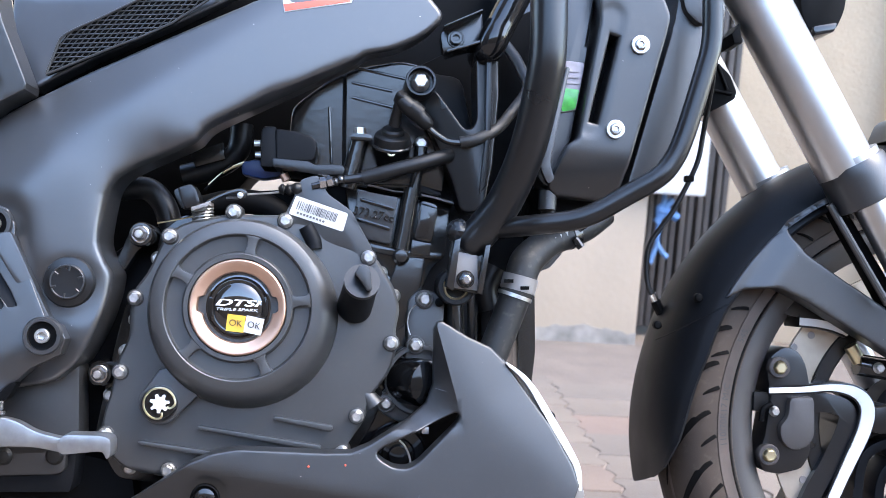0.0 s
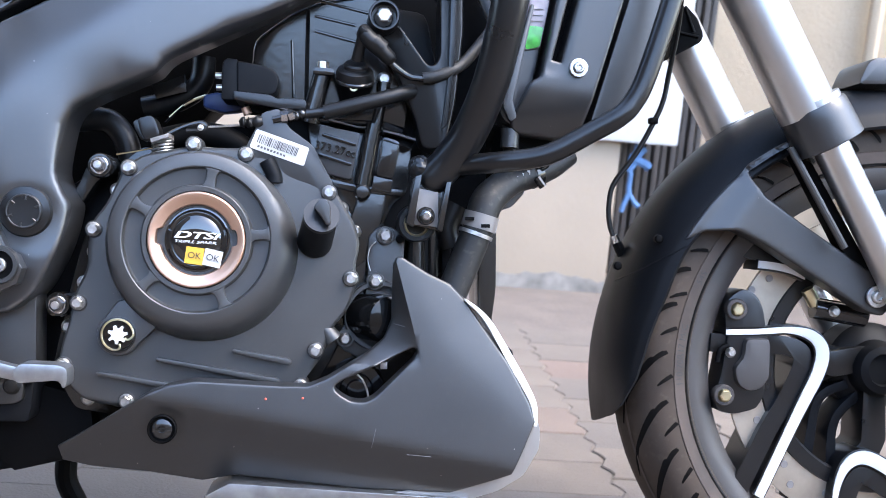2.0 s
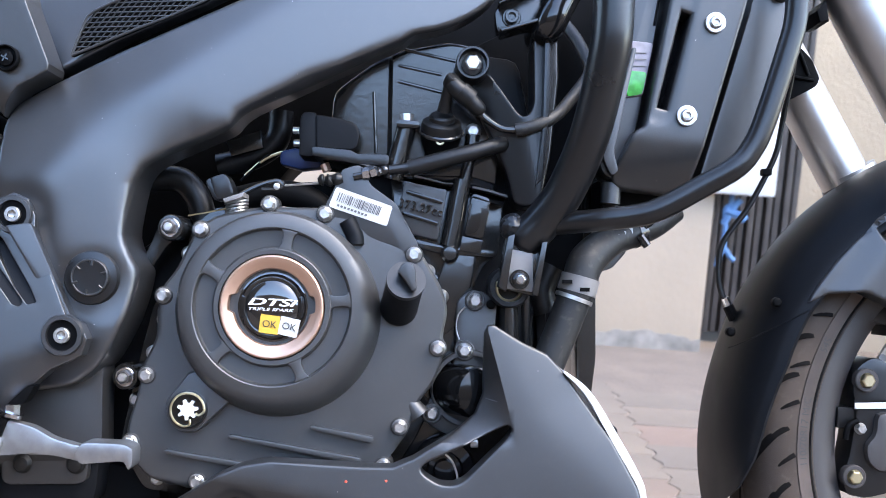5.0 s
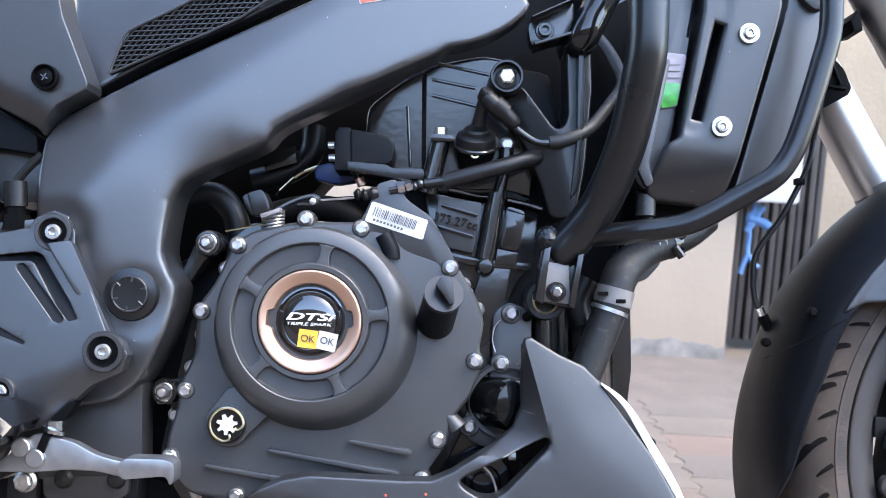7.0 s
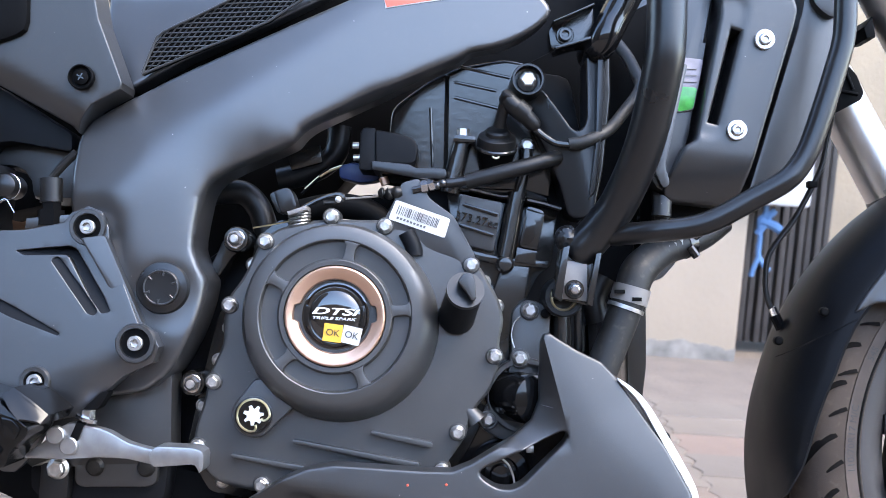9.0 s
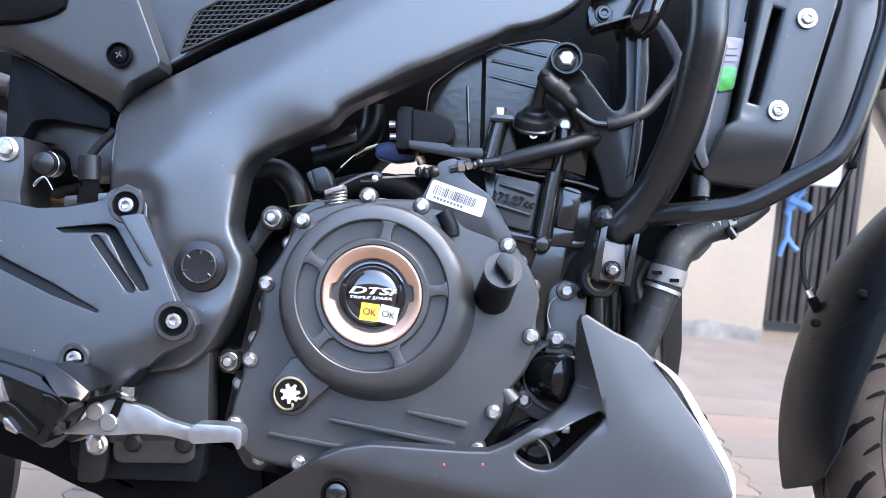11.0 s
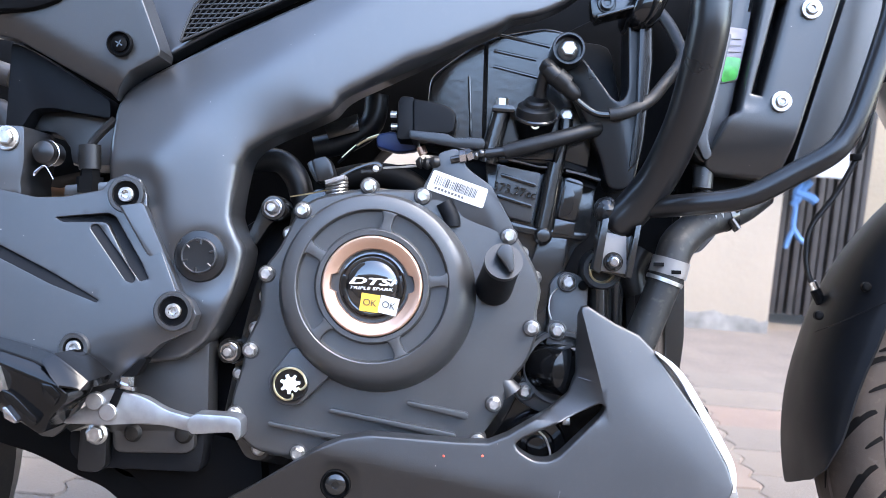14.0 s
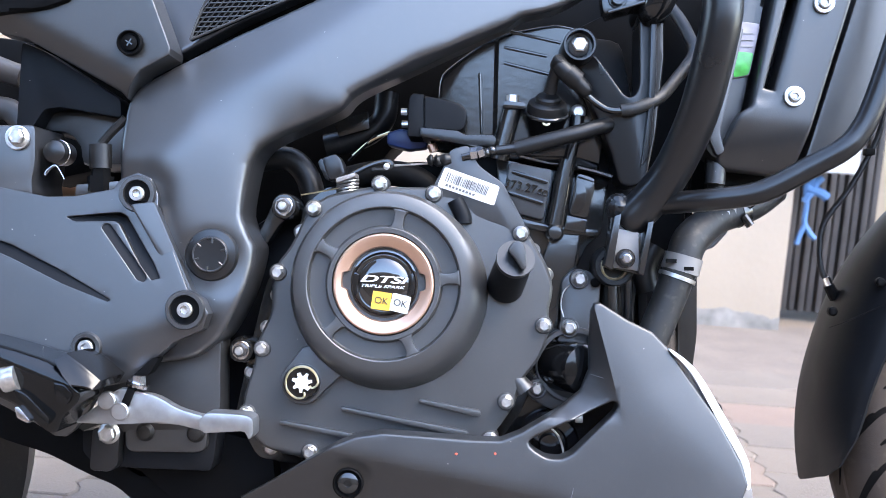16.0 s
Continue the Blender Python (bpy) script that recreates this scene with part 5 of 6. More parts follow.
part("lead_sleeve", tube([(0.214, 0.02, 0.182), (0.229, 0.02, 0.185), (0.251, 0.03, 0.197), (0.268, 0.05, 0.216)] + [(0.2869, 0.06, 0.2431), (0.284, 0.072, 0.2628), (0.2768, 0.08399999999999999, 0.2823), (0.2673, 0.096, 0.299)], 0.0060, 14), HOSE, sen)

# engine hanger of the frame
def hang_depth(x, z):
    s = side_of(x, z, (0.2215, 0, 0.196), (0.2375, 0, 0.118))
    return soft(0.023 - 0.38 * s, 0.023 + 0.16 * s, k=900)


hang_2 = part("engine_hanger", moulded(fillet([(0.167, 0.03, 0.227), (0.189, 0.03, 0.237), (0.198, 0.03, 0.225), (0.216, 0.03, 0.199), (0.221, 0.03, 0.195), (0.227, 0.03, 0.197), (0.231, 0.03, 0.206), (0.23, 0.03, 0.269), (0.253, 0.03, 0.27), (0.254, 0.03, 0.233), (0.247, 0.03, 0.159), (0.238, 0.03, 0.116), (0.224, 0.03, 0.112), (0.215, 0.03, 0.116), (0.207, 0.03, 0.145), (0.192, 0.03, 0.181), (0.178, 0.03, 0.21)], 0.004, 3), hang_depth, 0.0022, 0.075, 0.004, creases=(((0.2215, 0.196), (0.2375, 0.118)),)), GUARD, bike, "satin black engine hanger")
hx, _, hz = (0.174, 0.02, 0.241)
part("hanger_boss", lathe([(0.0158, 0.06), (0.0152, 0.012), (0.0146, 0.010), (0.0128, 0.010), (0.0122, 0.022), (0, 0.024)], (hx, 0, hz), 40), GUARD, hang_2)
bolt("washer", (hx, 0.022, hz), hang_2, STEEL, 1.0)
bolt("hex", (hx, 0.016, hz), hang_2, STEEL, 1.35)
slab("hanger_rib", [(0.24, 0.024, 0.263), (0.245, 0.024, 0.264), (0.246, 0.024, 0.21), (0.24, 0.024, 0.139), (0.233, 0.024, 0.131), (0.239, 0.024, 0.184)], 0.020, 0.032, GUARD, hang_2, 0.0012)
top = slab("top_mount", [(0.1942, 0.03, 0.2914), (0.1964, 0.03, 0.2754), (0.2015, 0.03, 0.2715), (0.2382, 0.03, 0.2841), (0.2361, 0.03, 0.3174), (0.1982, 0.03, 0.2978)], 0.030, 0.05, CAST, bike, 0.002, 0.003, "black upper crash guard mount")
slab("lower_flange", [(0.1985, 0.02, 0.2721), (0.1996, 0.02, 0.2693), (0.2382, 0.02, 0.2813), (0.2484, 0.02, 0.2826), (0.2484, 0.02, 0.2843), (0.2371, 0.02, 0.2841)], 0.010, 0.045, CAST, top, 0.0008)
slab("upper_flange", [(0.1963, 0.02, 0.2964), (0.1974, 0.02, 0.2948), (0.2349, 0.02, 0.3119), (0.235, 0.02, 0.3142)], 0.010, 0.045, CAST, top, 0.0008)
part("mount_ring", lathe([(0.0088, 0.01), (0.0088, -0.001), (0.0080, -0.002), (0, -0.002)], (0.2096, 0.030, 0.2871), 28), CAST, top)
bolt("socket", (0.2096, 0.027, 0.2871), top, CAST, 1.05)
part("upper_tube", tube([(0.239, 0.06, 0.276), (0.243, 0.02, 0.278), (0.256, 0.02, 0.304), (0.273, 0.02, 0.336)], 0.015, 14), GLOSS, bike)
# near-black sheet filling the gap behind the engine hanger
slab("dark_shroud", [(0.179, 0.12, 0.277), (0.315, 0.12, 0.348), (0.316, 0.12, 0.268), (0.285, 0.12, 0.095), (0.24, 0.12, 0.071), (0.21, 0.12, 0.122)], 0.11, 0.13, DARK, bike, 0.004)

# crash guard
guard_2 = part("crash_guard", tube([(0.289, -0.055, 0.339), (0.289, -0.055, 0.271), (0.286, -0.05, 0.235), (0.275, -0.03, 0.175), (0.258, -0.005, 0.127), (0.24, 0.008, 0.1), (0.224, 0.014, 0.082), (0.22, 0.016, 0.077)], [0.0175] * 6 + [0.0172, 0.0130], 28), GUARD, bike, "satin black tubular crash guard")
part("lower_bar", tube([(0.238, 0.012, 0.096), (0.259, 0, 0.097), (0.285, -0.02, 0.099), (0.317, -0.03, 0.103), (0.338, -0.035, 0.11), (0.368, -0.04, 0.127), (0.395, -0.045, 0.143), (0.409, -0.045, 0.158), (0.421, -0.045, 0.183), (0.441, -0.045, 0.246), (0.448, -0.045, 0.276), (0.449, -0.045, 0.315)], 0.0100, 20), GUARD, guard_2)
weld = bmesh.new()
bmesh.ops.create_icosphere(weld, subdivisions=4, radius=1)
wx, wy, wz = (0.212, 0.012, 0.093)
for v in weld.verts:
    k = 1 + 0.10 * noise.noise(v.co * 4.5) + 0.05 * noise.noise(v.co * 10)
    v.co = Vector((wx + 0.0115 * k * v.co.x, wy + 0.012 * k * v.co.y, wz + 0.0125 * k * v.co.z))
part("weld_bead", weld, GUARD, guard_2)
mnt = slab("guard_bracket", [(0.205, 0.012, 0.081), (0.208, 0.012, 0.094), (0.213, 0.012, 0.093), (0.215, 0.012, 0.081), (0.23, 0.012, 0.072), (0.233, 0.012, 0.079), (0.237, 0.012, 0.078), (0.234, 0.012, 0.031), (0.206, 0.012, 0.037), (0.201, 0.012, 0.042)], 0.008, 0.03, CAST, guard_2, 0.002, 0.002, "black steel bracket")
slab("bracket_face", [(0.21, 0.006, 0.073), (0.23, 0.006, 0.07), (0.231, 0.006, 0.035), (0.204, 0.006, 0.038)], 0.004, 0.012, PRIMER, mnt, 0.001, 0.001, "scuffed bare grey bracket face")
slab("left_cheek", [(0.207, 0, 0.084), (0.213, 0, 0.086), (0.206, 0, 0.035), (0.199, 0, 0.039)], -0.006, 0.03, CAST, mnt, 0.001)
slab("right_cheek", [(0.237, 0, 0.079), (0.242, 0, 0.08), (0.234, 0, 0.031), (0.229, 0, 0.033)], -0.006, 0.03, CAST, mnt, 0.001)
bx, by, bzz = (0.218, 0, 0.046)
part("bolt_washer", lathe([(0.0090, 0.006), (0.0088, -0.001), (0.0080, -0.002), (0, -0.002)], (bx, by, bzz), 28), CAST, mnt)
bolt("hex", (bx, -0.002, bzz), mnt, CAST, 1.2)
part("bolt_end", lathe([(0.0042, 0.0), (0.0042, -0.0095), (0.003, -0.0105), (0, -0.0105)], (bx, by, bzz), 20), NUT, mnt)
part("rubber_bush", lathe([(0.0190, 0.06), (0.0190, 0.022), (0.0175, 0.018), (0.0135, 0.018), (0.013, 0.03), (0, 0.03)], (0.211, 0, 0.039), 32), RUBBER, guard_2)
part("bush_sleeve", lathe([(0.0128, 0.03), (0.0128, 0.0205), (0.0105, 0.0195), (0.0100, 0.03)], (0.211, 0, 0.038), 32), BRASS, guard_2)

# right hand edge of the engine
case = slab("water_pump_case", [(0.164, 0.05, 0.025), (0.175, 0.05, 0.035), (0.188, 0.05, 0.035), (0.202, 0.05, 0.026), (0.2, 0.05, -0.007), (0.19, 0.05, -0.034), (0.196, 0.05, -0.076), (0.159, 0.05, -0.099), (0.14, 0.05, -0.09), (0.129, 0.05, -0.078), (0.15, 0.05, -0.056), (0.16, 0.05, -0.037), (0.164, 0.05, -0.024)], 0.045, 0.09, COVER, bike, 0.004, 0.005, "black water pump housing")
part("pump_cover", lathe([(0.0235, 0.03), (0.0235, -0.014), (0.0222, -0.0185), (0.0180, -0.0205), (0.0, -0.0210)], (0.176, 0.030, -0.056), 40, Matrix.Rotation(radians(30), 4, "Z")), PEG, case)
part("pump_flange", lathe([(0.036, 0.05), (0.036, 0.02), (0.0345, 0.018), (0.031, 0.018)], (0.177, 0.022, -0.055), 40), COVER, case)
for p, s in (((0.181, 0.04, 0.026), 1.08), ((0.172, 0.04, -0.02), 1.08), ((0.143, 0.04, -0.078), 0.98)):
    part("bolt_pad", lathe([(0.0095, 0.02), (0.0095, 0.001), (0.0085, 0), (0, 0)], (p[0], 0.040, p[2]), 24), COVER, case)
    bolt("hex", (p[0], 0.0375, p[2]), case, STEEL, s, p[2] * 50)
bolt("hex", (0.17, 0.06, -0.009), case, STEEL, 1.0)
part("dowel", lathe([(0.0045, 0.01), (0.0045, -0.002), (0.003, -0.003), (0, -0.003)], (0.196, 0.043, 0.023), 16), DARK, case)
part("dowel", lathe([(0.0045, 0.01), (0.0045, -0.002), (0.003, -0.003), (0, -0.003)], (0.135, 0.043, -0.068), 16), DARK, case)
part("edge_wire", tube([(0.172, 0.042, 0.02), (0.166, 0.042, 0.013), (0.164, 0.042, 0.001), (0.167, 0.042, -0.01)], 0.0007, 6), STEEL, case)
part("frame_down_tube", tube([(0.213, 0.07, 0.031), (0.219, 0.07, -0.084)], 0.010, 14), CAST, bike)
part("frame_down_tube", tube([(0.232, 0.09, 0.042), (0.235, 0.09, -0.086)], 0.007, 12), CAST, bike)
# dark slab that puts the shade behind the down tubes into colour
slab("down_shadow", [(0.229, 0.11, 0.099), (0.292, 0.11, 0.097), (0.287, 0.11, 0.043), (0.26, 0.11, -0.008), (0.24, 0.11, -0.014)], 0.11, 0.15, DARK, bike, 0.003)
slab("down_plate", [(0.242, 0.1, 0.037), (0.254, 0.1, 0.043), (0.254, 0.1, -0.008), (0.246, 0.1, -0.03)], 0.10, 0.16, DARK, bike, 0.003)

# coolant hose
hose = part("coolant_hose", tube([(0.378, 0.1, 0.118), (0.357, 0.09, 0.103), (0.334, 0.08, 0.0935), (0.312, 0.07, 0.086), (0.287, 0.055, 0.066), (0.278, 0.05, 0.043), (0.269, 0.05, 0.016), (0.247, 0.05, -0.04)], [0.013, 0.0135, 0.0145, 0.0155, 0.0172, 0.0165, 0.0160, 0.0160], 24), HOSE, bike, "black rubber coolant hose")
part("upper_clamp", tube([(0.333, 0.08, 0.0935), (0.341, 0.084, 0.0965)], 0.0158, 28), CAST, hose)
part("clamp_ear", tube([(0.3385, 0.066, 0.0900), (0.3455, 0.066, 0.0805)], 0.0042, 10), CAST, hose)
part("clamp_ear", tube([(0.3430, 0.070, 0.0990), (0.3500, 0.072, 0.1040)], 0.0036, 10), CAST, hose)
slab("hose_bracket", [(0.298, 0.1, 0.066), (0.3317, 0.1, 0.0806), (0.3316, 0.1, 0.075), (0.3181, 0.1, 0.0594), (0.300, 0.1, 0.053)], 0.098, 0.12, COVER, hose, 0.002, 0.003)
ca, cb = (0.28, 0.05, 0.05), (0.276, 0.05, 0.035)
part("hose_clamp", tube([ca, cb], 0.0183, 32), PRIMER, hose, "grey spring hose clamp")
part("clamp_tail", tube([(ca[0] - 0.0058, ca[1], ca[2] - 0.0185), (ca[0] - 0.0070, ca[1], ca[2] - 0.0220)], 0.0180, 32), STEEL, hose)
for p in ((0.265, 0.033, 0.045), (0.281, 0.033, 0.038)):
    part("clamp_slot", box((p[0] - 0.0045, p[1] - 0.0018, p[2] - 0.0018), (p[0] + 0.0045, p[1] + 0.004, p[2] + 0.0018), 0, None), DARK, hose)

for k in range(4):
    q = Vector((0.3075, 0.0530, 0.0840)) + Vector((0.0070 * k, 0.0034 * k, 0.0032 * k))
    part("marking", box((q.x - 0.0024, q.y - 0.0008, q.z - 0.0034), (q.x + 0.0024, q.y + 0.002, q.z + 0.0034), 0.0006), PAPER, hose)
part("outlet_hose", tube([(0.258, 0.09, 0.06), (0.248, 0.09, 0.037), (0.253, 0.09, 0.015)], 0.013, 14), RUBBER, bike)
slab("radiator_side", [(0.284, 0.1, -0.007), (0.302, 0.1, 0.044), (0.303, 0.1, -0.029), (0.298, 0.1, -0.074), (0.286, 0.1, -0.08)], 0.10, 0.14, CAST, bike, 0.003, 0.003)

# radiator shroud, expansion bottle
def shroud_depth(x, z):
    a, b = (0.321, 0, 0.183), (0.377, 0, 0.177)
    s = z - (a[2] + (x - a[0]) * (b[2] - a[2]) / (b[0] - a[0]))
    y = soft(-0.004 + 0 * x, -0.004 - 0.36 * (s + 0.010) + 8 * np.minimum(0, s + 0.018) ** 2, k=900)
    a, b = (0.361, 0, 0.306), (0.339, 0, 0.201)
    t = np.clip(((x - a[0]) * (b[0] - a[0]) + (z - a[2]) * (b[2] - a[2])) / ((b[0] - a[0]) ** 2 + (b[2] - a[2]) ** 2), 0, 1)
    q = np.hypot(x - a[0] - t * (b[0] - a[0]), z - a[2] - t * (b[2] - a[2]))
    return y + 0.0016 * np.exp(-((q / 0.0135) ** 8))


shroud = part("radiator_shroud", moulded(fillet([(0.347, 0, 0.357), (0.4, 0, 0.358), (0.416, 0, 0.322), (0.421, 0, 0.308), (0.417, 0, 0.291), (0.37, 0, 0.128), (0.36, 0, 0.126), (0.307, 0, 0.131), (0.3, 0, 0.14), (0.318, 0, 0.18), (0.328, 0, 0.185), (0.35, 0, 0.302)], 0.004, 3), shroud_depth, 0.0035, 0.05, 0.0035, ([(0.36, 0.006, 0.289), (0.368, 0.006, 0.286), (0.347, 0.006, 0.2), (0.339, 0.006, 0.202)],)), MATTE, bike, "satin black radiator shroud")
# near-black backing stands in for the shade inside the slot
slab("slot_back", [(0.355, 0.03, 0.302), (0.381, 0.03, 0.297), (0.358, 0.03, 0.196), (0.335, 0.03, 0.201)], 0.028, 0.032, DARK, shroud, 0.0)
for p in ((0.389, -0.006, 0.278), (0.364, -0.006, 0.194)):
    bolt("washer", p, shroud, STEEL, 1.0)
slab("outer_cowl", [(0.426, 0.015, 0.364), (0.433, 0.015, 0.329), (0.427, 0.015, 0.3), (0.378, 0.015, 0.132), (0.382, 0.015, 0.128), (0.421, 0.015, 0.147), (0.456, 0.015, 0.215), (0.469, 0.015, 0.296), (0.469, 0.015, 0.365)], 0.012, 0.06, MATTE, bike, 0.006, 0.006, "matte black radiator cowl")
slab("cowl_top", [(0.428, 0, 0.359), (0.437, 0, 0.314), (0.451, 0, 0.302), (0.46, 0, 0.303), (0.464, 0, 0.36)], 0.002, 0.02, MATTE, bike, 0.006, 0.006)
bottle = slab("coolant_bottle", [(0.318, 0.02, 0.362), (0.354, 0.02, 0.363), (0.339, 0.02, 0.271), (0.326, 0.02, 0.191), (0.311, 0.02, 0.145), (0.301, 0.02, 0.137), (0.291, 0.02, 0.146), (0.289, 0.02, 0.161), (0.31, 0.02, 0.242)], 0.016, 0.06, MATTE, bike, 0.008, 0.008, "dark coolant bottle with a clear window")
slab("bottle_rib", [(0.292, 0.014, 0.157), (0.318, 0.014, 0.258), (0.322, 0.014, 0.257), (0.302, 0.014, 0.162), (0.307, 0.014, 0.145), (0.3, 0.014, 0.14)], 0.008, 0.02, MATTE, bottle, 0.004, 0.004)
win = slab("window", [(0.318, 0.014, 0.265), (0.338, 0.014, 0.263), (0.329, 0.014, 0.215), (0.313, 0.014, 0.212), (0.312, 0.014, 0.235)], 0.0125, 0.018, CLOUDY, bottle, 0.002, 0.003, "cloudy plastic window")
slab("coolant", [(0.314, 0.012, 0.237), (0.332, 0.012, 0.236), (0.328, 0.012, 0.216), (0.314, 0.012, 0.213)], 0.0118, 0.0128, GREEN, win, 0.0004, 0.003, "green coolant")
for k in range(3):
    a, b = (0.318, 0.0116, 0.253), (0.331, 0.0116, 0.255)
    part("level_mark", box((a[0], 0.0114, a[2] - 0.006 * k), (b[0], 0.0124, a[2] + 0.0007 - 0.006 * k), 0), PRIMER, win)
part("bottle_hose", tube([(0.303, 0.04, 0.141), (0.303, 0.04, 0.13), (0.307, 0.04, 0.11)], 0.0075, 14), RUBBER, bottle)
part("bottle_neck", tube([(0.304, 0.03, 0.136), (0.303, 0.03, 0.117)], 0.0095, 14), MATTE, bottle)
slab("radiator_tank", [(0.3, 0.06, 0.143), (0.386, 0.06, 0.139), (0.351, 0.06, 0.103), (0.327, 0.06, 0.105), (0.298, 0.06, 0.102)], 0.06, 0.12, DARK, bike, 0.004)

# belly pan
ca_, cb_ = (-0.0018, -0.03, -0.1365), (0.2301, -0.03, -0.1812)
na_, nb_, nc_ = (0.205, -0.03, -0.012), (0.236, -0.03, -0.073), (0.318, -0.03, -0.151)


def ribbon(path, w, y0, y1, bevel=0.0015, n=6):
    """A flat band along a smooth line; its half width w is one number or one for each point."""
    c = cat(np.array(flat(path)), n)
    t = np.gradient(c, axis=0)
    t /= np.linalg.norm(t, axis=1)[:, None]
    nn = np.c_[-t[:, 1], t[:, 0]]
    if not isinstance(w, float):
        w = cat(np.array(w)[:, None], n)
    return plate([tuple(p) for p in c + nn * w] + [tuple(p) for p in (c - nn * w)[::-1]], y0, y1, bevel)


def pan_depth(x, z):
    s = side_of(x, z, ca_, cb_)
    base = -0.030 + 0 * x
    nose = np.minimum(side_of(x, z, na_, nb_), side_of(x, z, nb_, nc_))
    y = soft(base + 0.09 * s, base - 0.6 * s, base + 0.09 * s + 0.17 * nose, k=700)
    left = np.maximum(0, -side_of(x, z, (0.1885, -0.03, 0.006), (0.2125, -0.03, -0.082)))
    y = y + 1.9 * left * np.clip((z - (0.2, -0.03, -0.097)[2]) / 0.07, 0, 1)
    y = y + 0.006 * np.exp(-(((x - (-0.025, -0.03, -0.158)[0]) ** 2 + (z - (-0.025, -0.03, -0.158)[2]) ** 2) / 0.016**2) ** 3)
    return y


pan_line = [(-0.128, -0.025, -0.181), (-0.105, -0.025, -0.167), (-0.039, -0.025, -0.125), (-0.02, -0.025, -0.117), (0.004, -0.025, -0.113), (0.084, -0.025, -0.117), (0.109, -0.025, -0.117), (0.126, -0.025, -0.11), (0.163, -0.025, -0.087), (0.18, -0.025, -0.073), (0.187, -0.025, -0.055), (0.187, -0.025, -0.002), (0.19, -0.025, 0.005), (0.195, -0.025, 0.006), (0.22, -0.025, -0.009), (0.242, -0.025, -0.019), (0.256, -0.025, -0.033), (0.301, -0.025, -0.096), (0.321, -0.025, -0.133), (0.326, -0.025, -0.15), (0.316, -0.025, -0.174), (0.304, -0.025, -0.2), (0.29, -0.025, -0.206), (0.247, -0.025, -0.222), (0.161, -0.025, -0.22), (0.039, -0.025, -0.208), (0.008, -0.025, -0.215), (-0.043, -0.025, -0.207), (-0.1, -0.025, -0.202), (-0.125, -0.025, -0.196)]
pan_hole = [(0.132, -0.025, -0.118), (0.139, -0.025, -0.112), (0.169, -0.025, -0.099), (0.208, -0.025, -0.08), (0.212, -0.025, -0.083), (0.209, -0.025, -0.09), (0.172, -0.025, -0.127), (0.162, -0.025, -0.132), (0.149, -0.025, -0.131), (0.137, -0.025, -0.124)]
pan = part("belly_pan", moulded(pan_line, pan_depth, 0.0022, 0.0, 0.006, (fillet(pan_hole, 0.004, 3),), None, (((0.1885, 0.006), (0.2125, -0.082)), ((0.1870, 0.006), (0.2110, -0.082)), ((0.205, -0.012), (0.236, -0.073)), ((0.236, -0.073), (0.318, -0.151)), ((-0.0018, -0.1365), (0.2301, -0.1812)))), MATTE, bike, "matte black belly pan with a slanted opening")
bp_ = (-0.025, -0.03, -0.158)
part("bolt_cup", lathe([(0.0138, 0.0), (0.0134, -0.004), (0.0124, -0.0045), (0.0115, 0.0), (0, 0.001)], (bp_[0], -0.0245, bp_[2]), 32), DARK, pan)
part("screw_head", lathe([(0.0095, 0.001), (0.0092, -0.002), (0.006, -0.0035), (0.0035, -0.0036), (0.003, -0.001), (0, -0.001)], (bp_[0], -0.0245, bp_[2]), 28), CAST, pan, "black button head screw")
nose = slab("nose_trim", [(0.253, 0, -0.029), (0.273, 0, -0.051), (0.305, 0, -0.091), (0.325, 0, -0.13), (0.335, 0, -0.161), (0.334, 0, -0.18), (0.319, 0, -0.206), (0.294, 0, -0.221), (0.25, 0, -0.234), (0.161, 0, -0.233), (0.194, 0, -0.222), (0.282, 0, -0.211), (0.318, 0, -0.177), (0.323, 0, -0.15)], -0.004, 0.08, SILVER, bike, 0.006, 0.004, "silver painted nose trim of the belly pan")
part("trim_edge", ribbon([(0.2570, -0.0340), (0.2780, -0.0525), (0.3015, -0.0900), (0.3205, -0.1225), (0.3270, -0.1385), (0.3285, -0.1560)], (0.0010, 0.0028, 0.0036, 0.0034, 0.0030, 0.0014), -0.0140, -0.004, 0.0012), WHITE, nose, "bright white trim line")
part("trim_knob", lathe([(0.006, 0.01), (0.006, -0.004), (0.004, -0.006), (0, -0.006)], (0.299, -0.006, -0.086), 16), DARK, nose)
slab("trim_slot", [(0.306, -0.006, -0.093), (0.309, -0.006, -0.096), (0.316, -0.006, -0.115), (0.315, -0.006, -0.12)], -0.006, 0.0, DARK, nose, 0.0005)
slab("lower_plate", [(0.013, 0, -0.224), (0.036, 0, -0.212), (0.266, 0, -0.227), (0.25, 0, -0.238), (0.021, 0, -0.231)], -0.012, 0.05, ALLOY, bike, 0.002, 0.002, "bare alloy plate under the pan")
filt = part("oil_filter", lathe([(0.028, 0.05), (0.028, 0.0), (0.026, -0.004), (0.017, -0.005), (0.015, -0.001), (0.010, -0.001), (0.009, -0.010), (0, -0.011)], (0.155, 0.03, -0.127), 36), GLOSS, bike, "gloss black oil filter cover")
part("pipe_edge", tube([(0.155, 0, -0.109), (0.161, 0, -0.115), (0.165, 0, -0.125), (0.166, 0, -0.132)], 0.0010, 6), STEEL, filt)
part("filter_bolt", box((0, 0, 0), (0.007, 0.006, 0.007), 0.001, Matrix.Translation((0.178, 0.02, -0.106))), STEEL, filt)
slab("sump_wall", [(0.114, 0.05, -0.079), (0.228, 0.05, -0.072), (0.241, 0.05, -0.147), (0.116, 0.05, -0.159)], 0.06, 0.08, GLOSS, bike, 0.003)
